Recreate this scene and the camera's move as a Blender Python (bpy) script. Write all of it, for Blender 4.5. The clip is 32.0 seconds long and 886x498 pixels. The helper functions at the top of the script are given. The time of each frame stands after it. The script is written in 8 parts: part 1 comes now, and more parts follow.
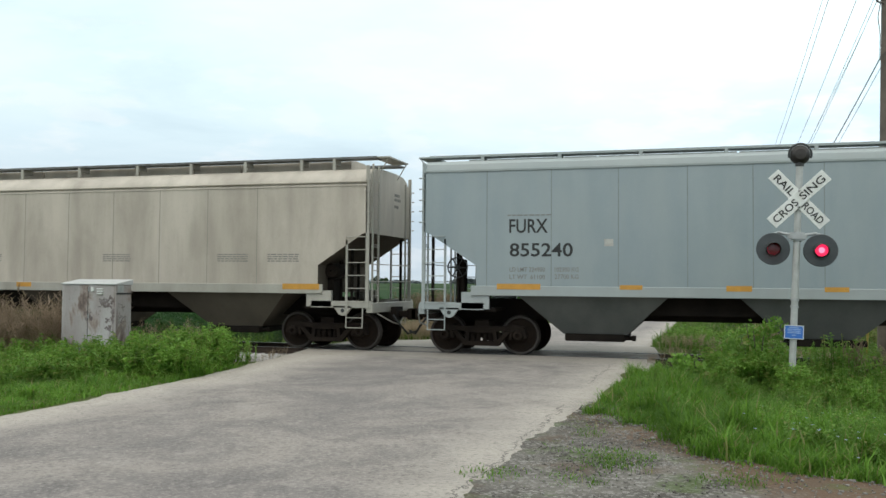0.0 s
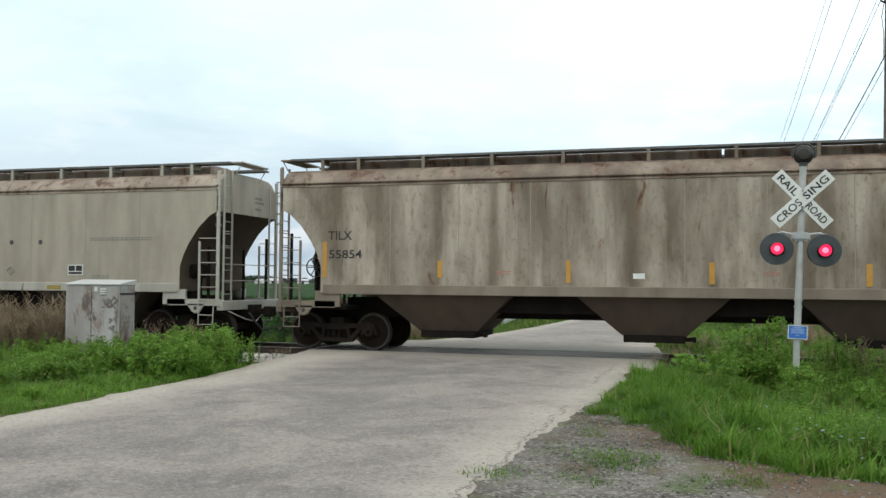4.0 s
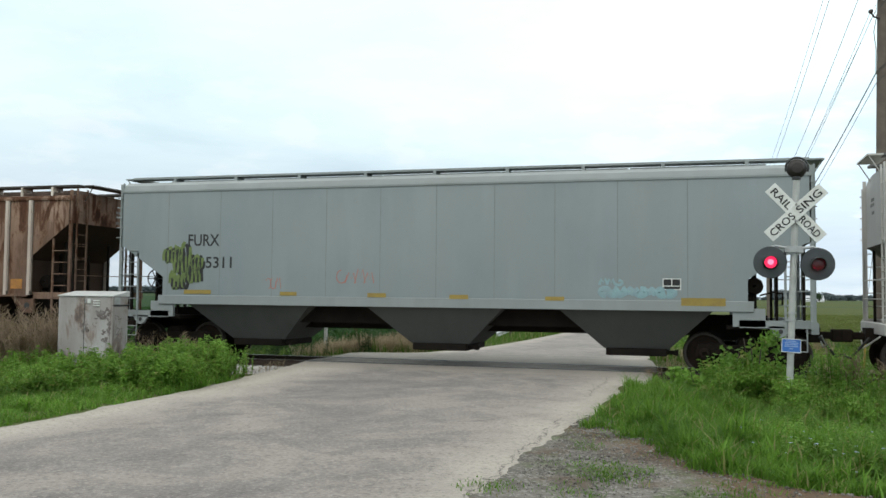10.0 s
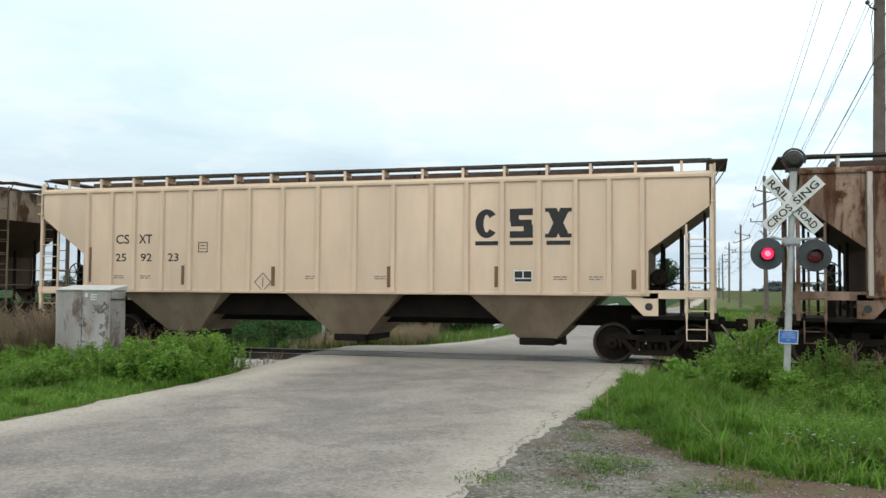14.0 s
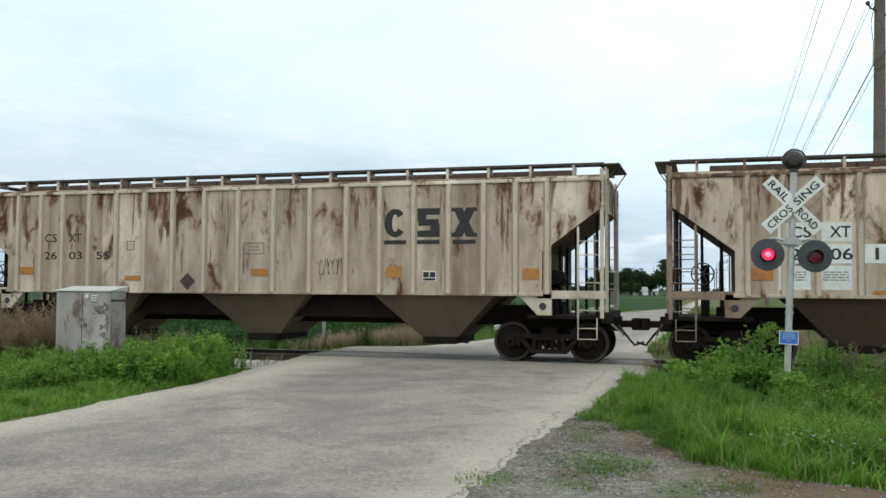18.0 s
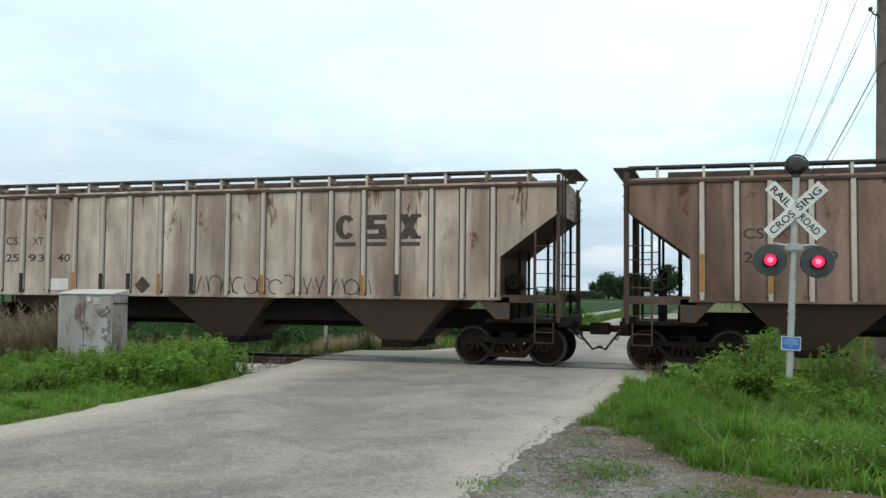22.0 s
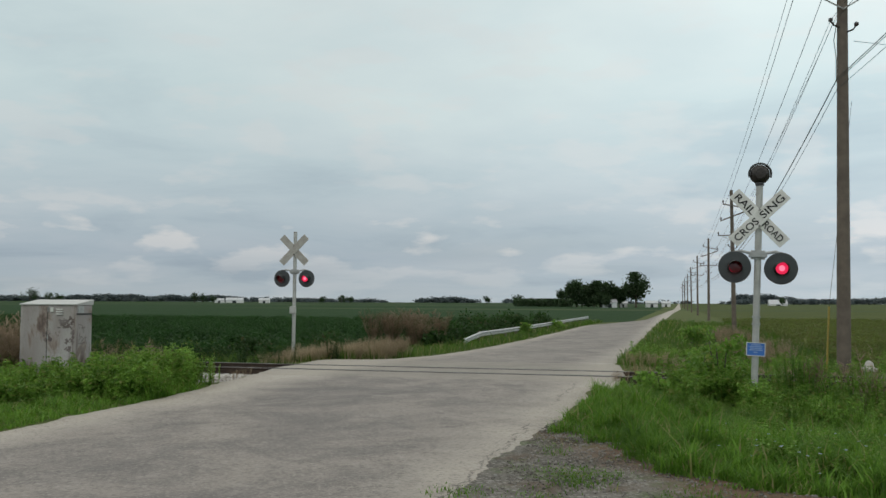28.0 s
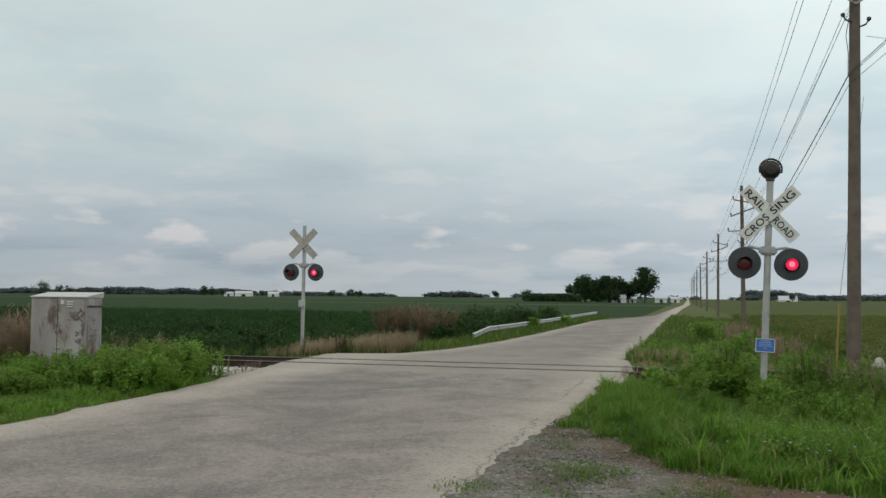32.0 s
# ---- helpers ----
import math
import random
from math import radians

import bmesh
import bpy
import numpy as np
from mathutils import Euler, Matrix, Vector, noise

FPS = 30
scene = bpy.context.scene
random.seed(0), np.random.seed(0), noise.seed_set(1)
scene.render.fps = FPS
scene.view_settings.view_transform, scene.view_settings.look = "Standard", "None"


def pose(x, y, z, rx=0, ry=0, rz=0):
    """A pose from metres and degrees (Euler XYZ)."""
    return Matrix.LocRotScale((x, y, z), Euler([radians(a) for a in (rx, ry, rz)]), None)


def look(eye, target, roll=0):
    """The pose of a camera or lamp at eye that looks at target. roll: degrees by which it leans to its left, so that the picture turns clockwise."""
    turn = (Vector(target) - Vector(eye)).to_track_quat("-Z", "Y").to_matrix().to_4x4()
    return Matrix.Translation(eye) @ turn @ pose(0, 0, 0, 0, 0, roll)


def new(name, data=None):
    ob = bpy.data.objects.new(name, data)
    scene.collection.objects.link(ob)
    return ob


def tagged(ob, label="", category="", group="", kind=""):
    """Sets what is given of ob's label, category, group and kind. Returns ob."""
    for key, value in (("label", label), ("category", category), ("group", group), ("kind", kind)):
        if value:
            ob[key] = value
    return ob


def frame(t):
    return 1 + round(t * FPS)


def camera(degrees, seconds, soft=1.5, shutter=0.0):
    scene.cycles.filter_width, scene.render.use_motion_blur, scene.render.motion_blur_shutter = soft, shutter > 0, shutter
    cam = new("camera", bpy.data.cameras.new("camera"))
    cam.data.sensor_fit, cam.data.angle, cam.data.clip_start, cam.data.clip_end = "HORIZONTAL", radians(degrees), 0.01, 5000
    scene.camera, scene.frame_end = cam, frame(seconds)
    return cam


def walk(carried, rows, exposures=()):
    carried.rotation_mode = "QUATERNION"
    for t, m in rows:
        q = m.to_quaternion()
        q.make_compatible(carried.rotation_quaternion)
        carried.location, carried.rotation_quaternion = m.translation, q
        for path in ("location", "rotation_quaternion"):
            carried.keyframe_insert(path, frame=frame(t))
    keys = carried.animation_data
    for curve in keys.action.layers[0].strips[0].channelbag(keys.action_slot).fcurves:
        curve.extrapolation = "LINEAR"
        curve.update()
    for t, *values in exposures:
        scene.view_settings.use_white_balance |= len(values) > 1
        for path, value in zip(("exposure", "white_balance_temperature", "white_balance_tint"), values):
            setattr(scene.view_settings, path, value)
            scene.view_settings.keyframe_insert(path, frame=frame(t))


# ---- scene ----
import collections

cam = camera(52.2, 32.0)
walk(cam, [
    (0, pose(0, -21.9, 1.68, 92.139, -0.452, 16.485)),
    (0.5, pose(0, -21.9, 1.68, 92.141, -0.348, 16.537)),
    (1, pose(0, -21.9, 1.68, 92.162, -0.448, 16.535)),
    (1.5, pose(0, -21.9, 1.68, 92.191, -0.540, 16.578)),
    (2, pose(0, -21.9, 1.68, 92.246, -0.449, 16.629)),
    (2.5, pose(0, -21.9, 1.68, 92.312, -0.401, 16.647)),
    (3, pose(0, -21.9, 1.68, 92.252, -0.378, 16.675)),
    (3.5, pose(0, -21.9, 1.68, 92.151, -0.392, 16.690)),
    (5.5, pose(0, -21.9, 1.68, 92.184, -0.598, 16.719)),
    (6, pose(0, -21.9, 1.68, 92.248, -0.630, 16.813)),
    (6.5, pose(0, -21.9, 1.68, 92.256, -0.569, 16.810)),
    (7, pose(0, -21.9, 1.68, 92.259, -0.554, 16.774)),
    (7.5, pose(0, -21.9, 1.68, 92.280, -0.564, 16.715)),
    (8, pose(0, -21.9, 1.68, 92.389, -0.617, 16.667)),
    (8.5, pose(0, -21.9, 1.68, 92.434, -0.657, 16.532)),
    (9, pose(0, -21.9, 1.68, 92.546, -0.843, 16.470)),
    (9.5, pose(0, -21.9, 1.68, 92.780, -0.820, 16.410)),
    (10, pose(0, -21.9, 1.68, 92.942, -0.586, 16.314)),
    (10.5, pose(0, -21.9, 1.68, 92.886, -0.450, 16.194)),
    (11, pose(0, -21.9, 1.68, 92.726, -0.376, 16.104)),
    (11.5, pose(0, -21.9, 1.68, 92.664, -0.457, 16.109)),
    (12, pose(0, -21.9, 1.68, 92.668, -0.484, 16.226)),
    (12.5, pose(0, -21.9, 1.68, 92.665, -0.438, 16.244)),
    (13, pose(0, -21.9, 1.68, 92.603, -0.343, 16.239)),
    (13.5, pose(0, -21.9, 1.68, 92.551, -0.328, 16.195)),
    (14, pose(0, -21.9, 1.68, 92.481, -0.361, 16.161)),
    (14.5, pose(0, -21.9, 1.68, 92.486, -0.388, 16.199)),
    (16.5, pose(0, -21.9, 1.68, 92.673, -0.447, 16.173)),
    (17, pose(0, -21.9, 1.68, 92.652, -0.419, 16.119)),
    (17.5, pose(0, -21.9, 1.68, 92.556, -0.357, 16.190)),
    (18, pose(0, -21.9, 1.68, 92.535, -0.349, 16.182)),
    (18.5, pose(0, -21.9, 1.68, 92.524, -0.391, 16.148)),
    (19, pose(0, -21.9, 1.68, 92.581, -0.517, 16.170)),
    (19.5, pose(0, -21.9, 1.68, 92.630, -0.489, 16.182)),
    (20, pose(0, -21.9, 1.68, 92.742, -0.672, 16.248)),
    (20.5, pose(0, -21.9, 1.68, 92.794, -0.778, 16.292)),
    (21, pose(0, -21.9, 1.68, 92.901, -0.771, 16.347)),
    (21.5, pose(0, -21.9, 1.68, 92.960, -0.618, 16.360)),
    (22, pose(0, -21.9, 1.68, 92.807, -0.550, 16.299)),
    (22.5, pose(0, -21.9, 1.68, 92.700, -0.408, 16.149)),
    (23, pose(0, -21.9, 1.68, 92.640, -0.532, 16.031)),
    (23.5, pose(0, -21.9, 1.68, 92.740, -0.512, 16.003)),
    (24, pose(0, -21.9, 1.68, 92.851, -0.600, 15.999)),
    (24.5, pose(0, -21.9, 1.68, 92.954, -0.669, 15.920)),
    (25, pose(0, -21.9, 1.68, 92.996, -0.566, 15.872)),
    (25.5, pose(0, -21.9, 1.68, 92.984, -0.721, 15.819)),
    (27.5, pose(0, -21.9, 1.68, 93.228, -0.380, 14.590)),
    (28, pose(0, -21.9, 1.68, 93.349, -0.232, 14.311)),
    (28.5, pose(0, -21.9, 1.68, 93.292, -0.316, 14.275)),
    (29, pose(0, -21.9, 1.68, 93.189, -0.244, 14.297)),
    (29.5, pose(0, -21.9, 1.68, 93.145, -0.386, 14.391)),
    (30, pose(0, -21.9, 1.68, 93.077, -0.349, 14.551)),
    (30.5, pose(0, -21.9, 1.68, 93.045, -0.463, 14.545)),
    (31, pose(0, -21.9, 1.68, 92.995, -0.496, 14.657)),
    (31.5, pose(0, -21.9, 1.68, 92.951, -0.534, 14.761)),
    (32, pose(0, -21.9, 1.68, 92.993, -0.516, 14.863)),
], exposures=[(0, 0.05, 6550, 13), (14.0, 0.05, 6550, 13), (18.0, 0.0, 6450, 12), (25.0, -0.06, 6400, 11), (27.5, -0.61, 6700, 13), (29.0, -0.61, 6750, 14), (32, -0.59, 6850, 15)])

# ---- world, sun ----


def make_world():
    world = bpy.data.worlds.new("overcast_sky")
    scene.world = world
    world.use_nodes = True
    nt = world.node_tree
    nt.nodes.clear()
    out = nt.nodes.new("ShaderNodeOutputWorld")
    bg = nt.nodes.new("ShaderNodeBackground")
    sky = nt.nodes.new("ShaderNodeTexSky")
    sky.sky_type, sky.sun_disc = "NISHITA", False
    sky.sun_elevation, sky.sun_rotation = radians(58), radians(205)
    dim = nt.nodes.new("ShaderNodeVectorMath")
    dim.operation = "SCALE"
    dim.inputs["Scale"].default_value = 0.11
    nt.links.new(sky.outputs[0], dim.inputs[0])
    tc = nt.nodes.new("ShaderNodeTexCoord")
    sep = nt.nodes.new("ShaderNodeSeparateXYZ")
    nt.links.new(tc.outputs["Generated"], sep.inputs[0])

    def math_node(op, a, b):
        n = nt.nodes.new("ShaderNodeMath")
        n.operation = op
        for k, v in enumerate((a, b)):
            if isinstance(v, (int, float)):
                n.inputs[k].default_value = v
            else:
                nt.links.new(v, n.inputs[k])
        return n.outputs[0]

    def ramp(fac, stops):
        n = nt.nodes.new("ShaderNodeValToRGB")
        while len(n.color_ramp.elements) < len(stops):
            n.color_ramp.elements.new(0.5)
        for e, (p, c) in zip(n.color_ramp.elements, stops):
            e.position, e.color = p, (*c, 1)
        nt.links.new(fac, n.inputs[0])
        return n.outputs[0]

    up = math_node("ADD", math_node("MAXIMUM", sep.outputs[2], 0.0), 0.10)
    flat = nt.nodes.new("ShaderNodeCombineXYZ")
    nt.links.new(math_node("DIVIDE", sep.outputs[0], up), flat.inputs[0])
    nt.links.new(math_node("DIVIDE", sep.outputs[1], up), flat.inputs[1])

    def clouds(scale, detail, rough, shift):
        n = nt.nodes.new("ShaderNodeTexNoise")
        n.inputs["Scale"].default_value, n.inputs["Detail"].default_value = scale, detail
        n.inputs["Roughness"].default_value, n.inputs["Distortion"].default_value = rough, 0.3
        mp = nt.nodes.new("ShaderNodeMapping")
        mp.inputs["Location"].default_value = (shift, shift * 0.7, 0)
        nt.links.new(flat.outputs[0], mp.inputs[0])
        nt.links.new(mp.outputs[0], n.inputs["Vector"])
        return n.outputs[0]

    # layered grey cloud, whiter overhead, greyer low down, with puffs along the horizon
    height = ramp(sep.outputs[2], [(0.0, (0.60, 0.72, 0.78)), (0.05, (0.57, 0.70, 0.79)), (0.10, (0.68, 0.83, 0.90)), (0.16, (0.78, 0.96, 1.01)), (0.22, (0.86, 1.06, 1.09)), (0.30, (0.93, 1.13, 1.15)), (0.50, (1.20, 1.30, 1.26)), (1.0, (1.0, 1.12, 1.09))])
    puffs = ramp(clouds(0.62, 9, 0.58, 3.1), [(0.30, (0.80, 0.84, 0.88)), (0.46, (0.96, 0.98, 0.99)), (0.57, (1.03, 1.02, 1.02)), (0.70, (1.10, 1.08, 1.06))])
    mul = nt.nodes.new("ShaderNodeMix")
    mul.data_type, mul.blend_type = "RGBA", "MULTIPLY"
    mul.inputs[0].default_value = 1.0
    nt.links.new(height, mul.inputs[6])
    nt.links.new(puffs, mul.inputs[7])
    low = nt.nodes.new("ShaderNodeTexNoise")
    low.inputs["Scale"].default_value, low.inputs["Detail"].default_value, low.inputs["Roughness"].default_value = 11.0, 7, 0.5
    mp = nt.nodes.new("ShaderNodeMapping")
    mp.inputs["Scale"].default_value, mp.inputs["Location"].default_value = (1.0, 1.0, 3.2), (2.3, 0.4, 0.15)
    nt.links.new(tc.outputs["Generated"], mp.inputs[0])
    nt.links.new(mp.outputs[0], low.inputs["Vector"])
    heaps = ramp(low.outputs[0], [(0.53, (0, 0, 0)), (0.62, (1, 1, 1))])
    band = ramp(sep.outputs[2], [(0.0, (0.1, 0.1, 0.1)), (0.03, (0.2, 0.2, 0.2)), (0.07, (0.65, 0.65, 0.65)), (0.11, (0.25, 0.25, 0.25)), (0.25, (0.25, 0.25, 0.25)), (0.45, (0, 0, 0))])
    heap = math_node("MULTIPLY", heaps, band)
    lit = nt.nodes.new("ShaderNodeMix")
    lit.data_type = "RGBA"
    nt.links.new(heap, lit.inputs[0])
    nt.links.new(mul.outputs[2], lit.inputs[6])
    lit.inputs[7].default_value = (1.02, 1.05, 1.04, 1)
    mul = lit
    side = nt.nodes.new("ShaderNodeMapRange")
    side.interpolation_type = "SMOOTHSTEP"
    for k, v in zip((1, 2, 3, 4), (-0.45, 0.25, 0.98, 1.24)):
        side.inputs[k].default_value = v
    nt.links.new(sep.outputs[0], side.inputs[0])
    brighter = nt.nodes.new("ShaderNodeVectorMath")
    brighter.operation = "SCALE"
    nt.links.new(mul.outputs[2], brighter.inputs[0])
    nt.links.new(side.outputs[0], brighter.inputs["Scale"])
    cover = ramp(clouds(0.30, 6, 0.5, 8.4), [(0.25, (0.80, 0.80, 0.80)), (0.45, (0.97, 0.97, 0.97))])
    mix = nt.nodes.new("ShaderNodeMix")
    mix.data_type = "RGBA"
    nt.links.new(cover, mix.inputs[0])
    nt.links.new(dim.outputs[0], mix.inputs[6])
    nt.links.new(brighter.outputs[0], mix.inputs[7])
    nt.links.new(mix.outputs[2], bg.inputs[0])
    bg.inputs[1].default_value = 1.0
    nt.links.new(bg.outputs[0], out.inputs[0])


make_world()
sun = new("sun", bpy.data.lights.new("sun", "SUN"))
sun.data.energy, sun.data.angle, sun.data.color = 0.85, radians(25), (1.0, 0.94, 0.85)
sun.matrix_basis = look((-18, -36, 60), (0, 0, 0))

# ---- materials ----


class Nodes:
    """A small helper around one material's node tree."""

    def __init__(self, name, rough=0.7, metal=0.0, spec=0.5):
        self.mat = bpy.data.materials.new(name)
        self.mat.use_nodes = True
        self.nt = self.mat.node_tree
        self.bsdf = self.nt.nodes["Principled BSDF"]
        self.bsdf.inputs["Roughness"].default_value = rough
        self.bsdf.inputs["Metallic"].default_value = metal
        self.bsdf.inputs["Specular IOR Level"].default_value = spec
        self.tc = self.nt.nodes.new("ShaderNodeTexCoord")
        self.geo = self.nt.nodes.new("ShaderNodeNewGeometry")

    def link(self, a, b):
        self.nt.links.new(a, b)

    def put(self, v, socket):
        if isinstance(v, (int, float)):
            socket.default_value = v
        elif isinstance(v, tuple):
            socket.default_value = (*v, 1) if len(v) == 3 else v
        else:
            self.link(v, socket)

    def noise(self, scale, detail=5, rough=0.55, stretch=(1, 1, 1), shift=0.0, coord="Object", distort=0.0):
        mp = self.nt.nodes.new("ShaderNodeMapping")
        mp.inputs["Scale"].default_value = stretch
        mp.inputs["Location"].default_value = (shift, shift * 0.37, shift * 0.71)
        self.link(self.geo.outputs["Position"] if coord == "World" else self.tc.outputs[coord], mp.inputs[0])
        n = self.nt.nodes.new("ShaderNodeTexNoise")
        n.inputs["Scale"].default_value, n.inputs["Detail"].default_value = scale, detail
        n.inputs["Roughness"].default_value, n.inputs["Distortion"].default_value = rough, distort
        self.link(mp.outputs[0], n.inputs["Vector"])
        return n.outputs[0]

    def steps(self, v, lo, hi, a=0.0, b=1.0):
        n = self.nt.nodes.new("ShaderNodeMapRange")
        n.inputs[1].default_value, n.inputs[2].default_value = lo, hi
        n.inputs[3].default_value, n.inputs[4].default_value = a, b
        self.link(v, n.inputs[0])
        return n.outputs[0]

    def calc(self, op, a, b=0.0):
        n = self.nt.nodes.new("ShaderNodeMath")
        n.operation = op
        self.put(a, n.inputs[0])
        self.put(b, n.inputs[1])
        return n.outputs[0]

    def mix(self, fac, a, b, blend="MIX"):
        n = self.nt.nodes.new("ShaderNodeMix")
        n.data_type, n.blend_type = "RGBA", blend
        self.put(fac, n.inputs[0])
        self.put(a, n.inputs[6])
        self.put(b, n.inputs[7])
        return n.outputs[2]

    def xyz(self):
        n = self.nt.nodes.new("ShaderNodeSeparateXYZ")
        self.link(self.geo.outputs["Position"], n.inputs[0])
        return n.outputs

    def bump(self, v, strength, dist=0.01):
        n = self.nt.nodes.new("ShaderNodeBump")
        n.inputs["Strength"].default_value, n.inputs["Distance"].default_value = strength, dist
        self.link(v, n.inputs["Height"])
        self.link(n.outputs[0], self.bsdf.inputs["Normal"])

    def color(self, v):
        self.put(v, self.bsdf.inputs["Base Color"])
        return self


def plain(name, c, c2=None, rough=0.6, metal=0.0, scale=6.0, bump=0.15, fine=60.0, spec=0.5):
    n = Nodes(name, rough, metal, spec)
    c2 = c2 or tuple(v * 0.7 for v in c)
    big = n.mix(n.steps(n.noise(scale, 6), 0.35, 0.68), c, c2)
    n.color(n.mix(n.steps(n.noise(fine, 3), 0.4, 0.75, 0.0, 0.35), big, tuple(v * 0.75 for v in c2)))
    n.bump(n.noise(fine, 4), bump, 0.004)
    return n.mat


def car_paint(name, base, faded, grime, rust=(0.088, 0.040, 0.021), rust_amount=0.0, streak=0.4, seed=0.0, rough=0.55, panels=0.0):
    """Weathered paint on a steel car: fading, run-down streaks, rust blooms."""
    n = Nodes(name, rough, 0.0, 0.4 if rough < 0.7 else 0.12)
    c = n.mix(n.steps(n.noise(0.35, 5, shift=seed), 0.35, 0.65), base, faded)
    if panels:
        # each pressed panel has weathered its own way
        sep = n.nt.nodes.new("ShaderNodeSeparateXYZ")
        n.link(n.tc.outputs["Object"], sep.inputs[0])
        cell = n.nt.nodes.new("ShaderNodeTexWhiteNoise")
        cell.noise_dimensions = "1D"
        n.link(n.calc("FLOOR", n.calc("ADD", n.calc("MULTIPLY", sep.outputs[0], 1.176), seed * 3.0 + 0.5)), cell.inputs["W"])
        c = n.mix(n.steps(cell.outputs[0], 0.3, 1.0, 0.0, panels), c, grime)
    deep = tuple(0.5 * v for v in grime)
    run = n.noise(1.0, 6, 0.52, (1.7, 1.7, 0.26), seed + 3)
    c = n.mix(n.calc("MULTIPLY", n.steps(run, 0.42, 0.70), streak), c, grime)
    wide = n.noise(0.5, 3, 0.5, (0.9, 0.9, 0.22), seed + 11)
    c = n.mix(n.calc("MULTIPLY", n.steps(wide, 0.45, 0.72), streak * 0.8), c, grime)
    # smoky clouds of dirt, pale washes and thin dark runs
    cloud = n.noise(1.5, 7, 0.55, (1.0, 1.0, 0.45), seed + 41, distort=0.4)
    c = n.mix(n.calc("MULTIPLY", n.steps(cloud, 0.42, 0.66), streak * 0.75), c, grime)
    wash = n.noise(1.0, 5, 0.5, (2.0, 2.0, 0.30), seed + 47)
    c = n.mix(n.calc("MULTIPLY", n.steps(wash, 0.50, 0.70), streak * 0.6), c, tuple(min(0.8, 1.25 * v) for v in faded))
    fleck = n.noise(11.0, 7, 0.72, (1, 1, 0.55), seed + 67)
    c = n.mix(n.calc("MULTIPLY", n.steps(fleck, 0.54, 0.68), streak * streak * 0.55), c, deep)
    thin = n.noise(1.0, 6, 0.72, (8.0, 8.0, 0.32), seed + 53)
    c = n.mix(n.calc("MULTIPLY", n.steps(thin, 0.56, 0.74), streak * streak * 0.32), c, deep)
    if rust_amount > 0:
        dark_rust = tuple(0.42 * v for v in rust)
        tall = n.nt.nodes.new("ShaderNodeSeparateXYZ")
        n.link(n.tc.outputs["Object"], tall.inputs[0])
        spots = n.noise(1.5, 9, 0.62, (1.2, 1.2, 0.6), seed + 7, distort=0.5)
        spots = n.calc("ADD", spots, n.steps(tall.outputs[2], 2.4, 4.2, -0.03, 0.05))
        edge = 0.68 - 0.20 * rust_amount
        c = n.mix(n.steps(spots, edge - 0.05, edge + 0.01, 0.0, 0.5), c, (0.19, 0.115, 0.072))
        c = n.mix(n.steps(spots, edge, edge + 0.05, 0.0, 0.9), c, rust)
        c = n.mix(n.steps(spots, edge + 0.045, edge + 0.10, 0.0, 0.85), c, dark_rust)
        runs = n.noise(1.3, 8, 0.68, (3.0, 3.0, 0.30), seed + 31, distort=0.3)
        # most runs start below the roof edge
        runs = n.calc("ADD", runs, n.steps(tall.outputs[2], 2.2, 4.2, -0.05, 0.065))
        edge = 0.665 - 0.16 * rust_amount
        c = n.mix(n.steps(runs, edge, edge + 0.06, 0.0, 0.85), c, rust)
        flecks = n.noise(7.0, 6, 0.7, (1, 1, 0.6), seed + 61)
        c = n.mix(n.steps(flecks, 0.70 - 0.12 * rust_amount, 0.74 - 0.10 * rust_amount, 0.0, 0.8), c, rust)
        rusty = n.noise(0.45, 5, 0.6, (1, 1, 0.5), seed + 21)
        c = n.mix(n.calc("MULTIPLY", n.steps(rusty, 0.40, 0.75), rust_amount * 0.55), c, (0.19, 0.115, 0.078))
    c = n.mix(n.steps(n.noise(28, 4, shift=seed), 0.55, 0.80, 0.0, 0.25), c, grime)
    n.color(c)
    n.bump(n.noise(0.9, 4, shift=seed), 0.12, 0.03)
    return n.mat


def glow(name, c, strength):
    n = Nodes(name, 0.3)
    n.color((c[0] * 0.5, c[1] * 0.3, c[2] * 0.3))
    n.bsdf.inputs["Emission Color"].default_value = (*c, 1)
    n.bsdf.inputs["Emission Strength"].default_value = strength
    return n.mat


def leafy(name, a, b, dry=(0.2, 0.17, 0.07), dry_share=0.1, rough=0.55, glowy=False):
    n = Nodes(name, rough, 0.0, 0.3)
    isle = n.geo.outputs["Random Per Island"]
    c = n.mix(isle, a, b)
    c = n.mix(n.steps(n.noise(0.5, 4, coord="World"), 0.40, 0.62, 0.0, 0.7), c, tuple(0.55 * v for v in a))
    c = n.mix(n.steps(n.noise(2.6, 4, shift=3, coord="World"), 0.50, 0.68, 0.0, 0.55), c, tuple(0.5 * v for v in a))
    c = n.mix(n.calc("GREATER_THAN", isle, 1 - dry_share), c, dry)
    n.color(c)
    # light that passes through thin leaves
    back = n.nt.nodes.new("ShaderNodeBsdfTranslucent")
    n.put(n.mix(0.35, c, (0.22, 0.40, 0.05)) if glowy else c, back.inputs[0])
    both = n.nt.nodes.new("ShaderNodeMixShader")
    both.inputs[0].default_value = 0.52
    n.link(n.bsdf.outputs[0], both.inputs[1])
    n.link(back.outputs[0], both.inputs[2])
    n.link(both.outputs[0], n.nt.nodes["Material Output"].inputs[0])
    return n.mat


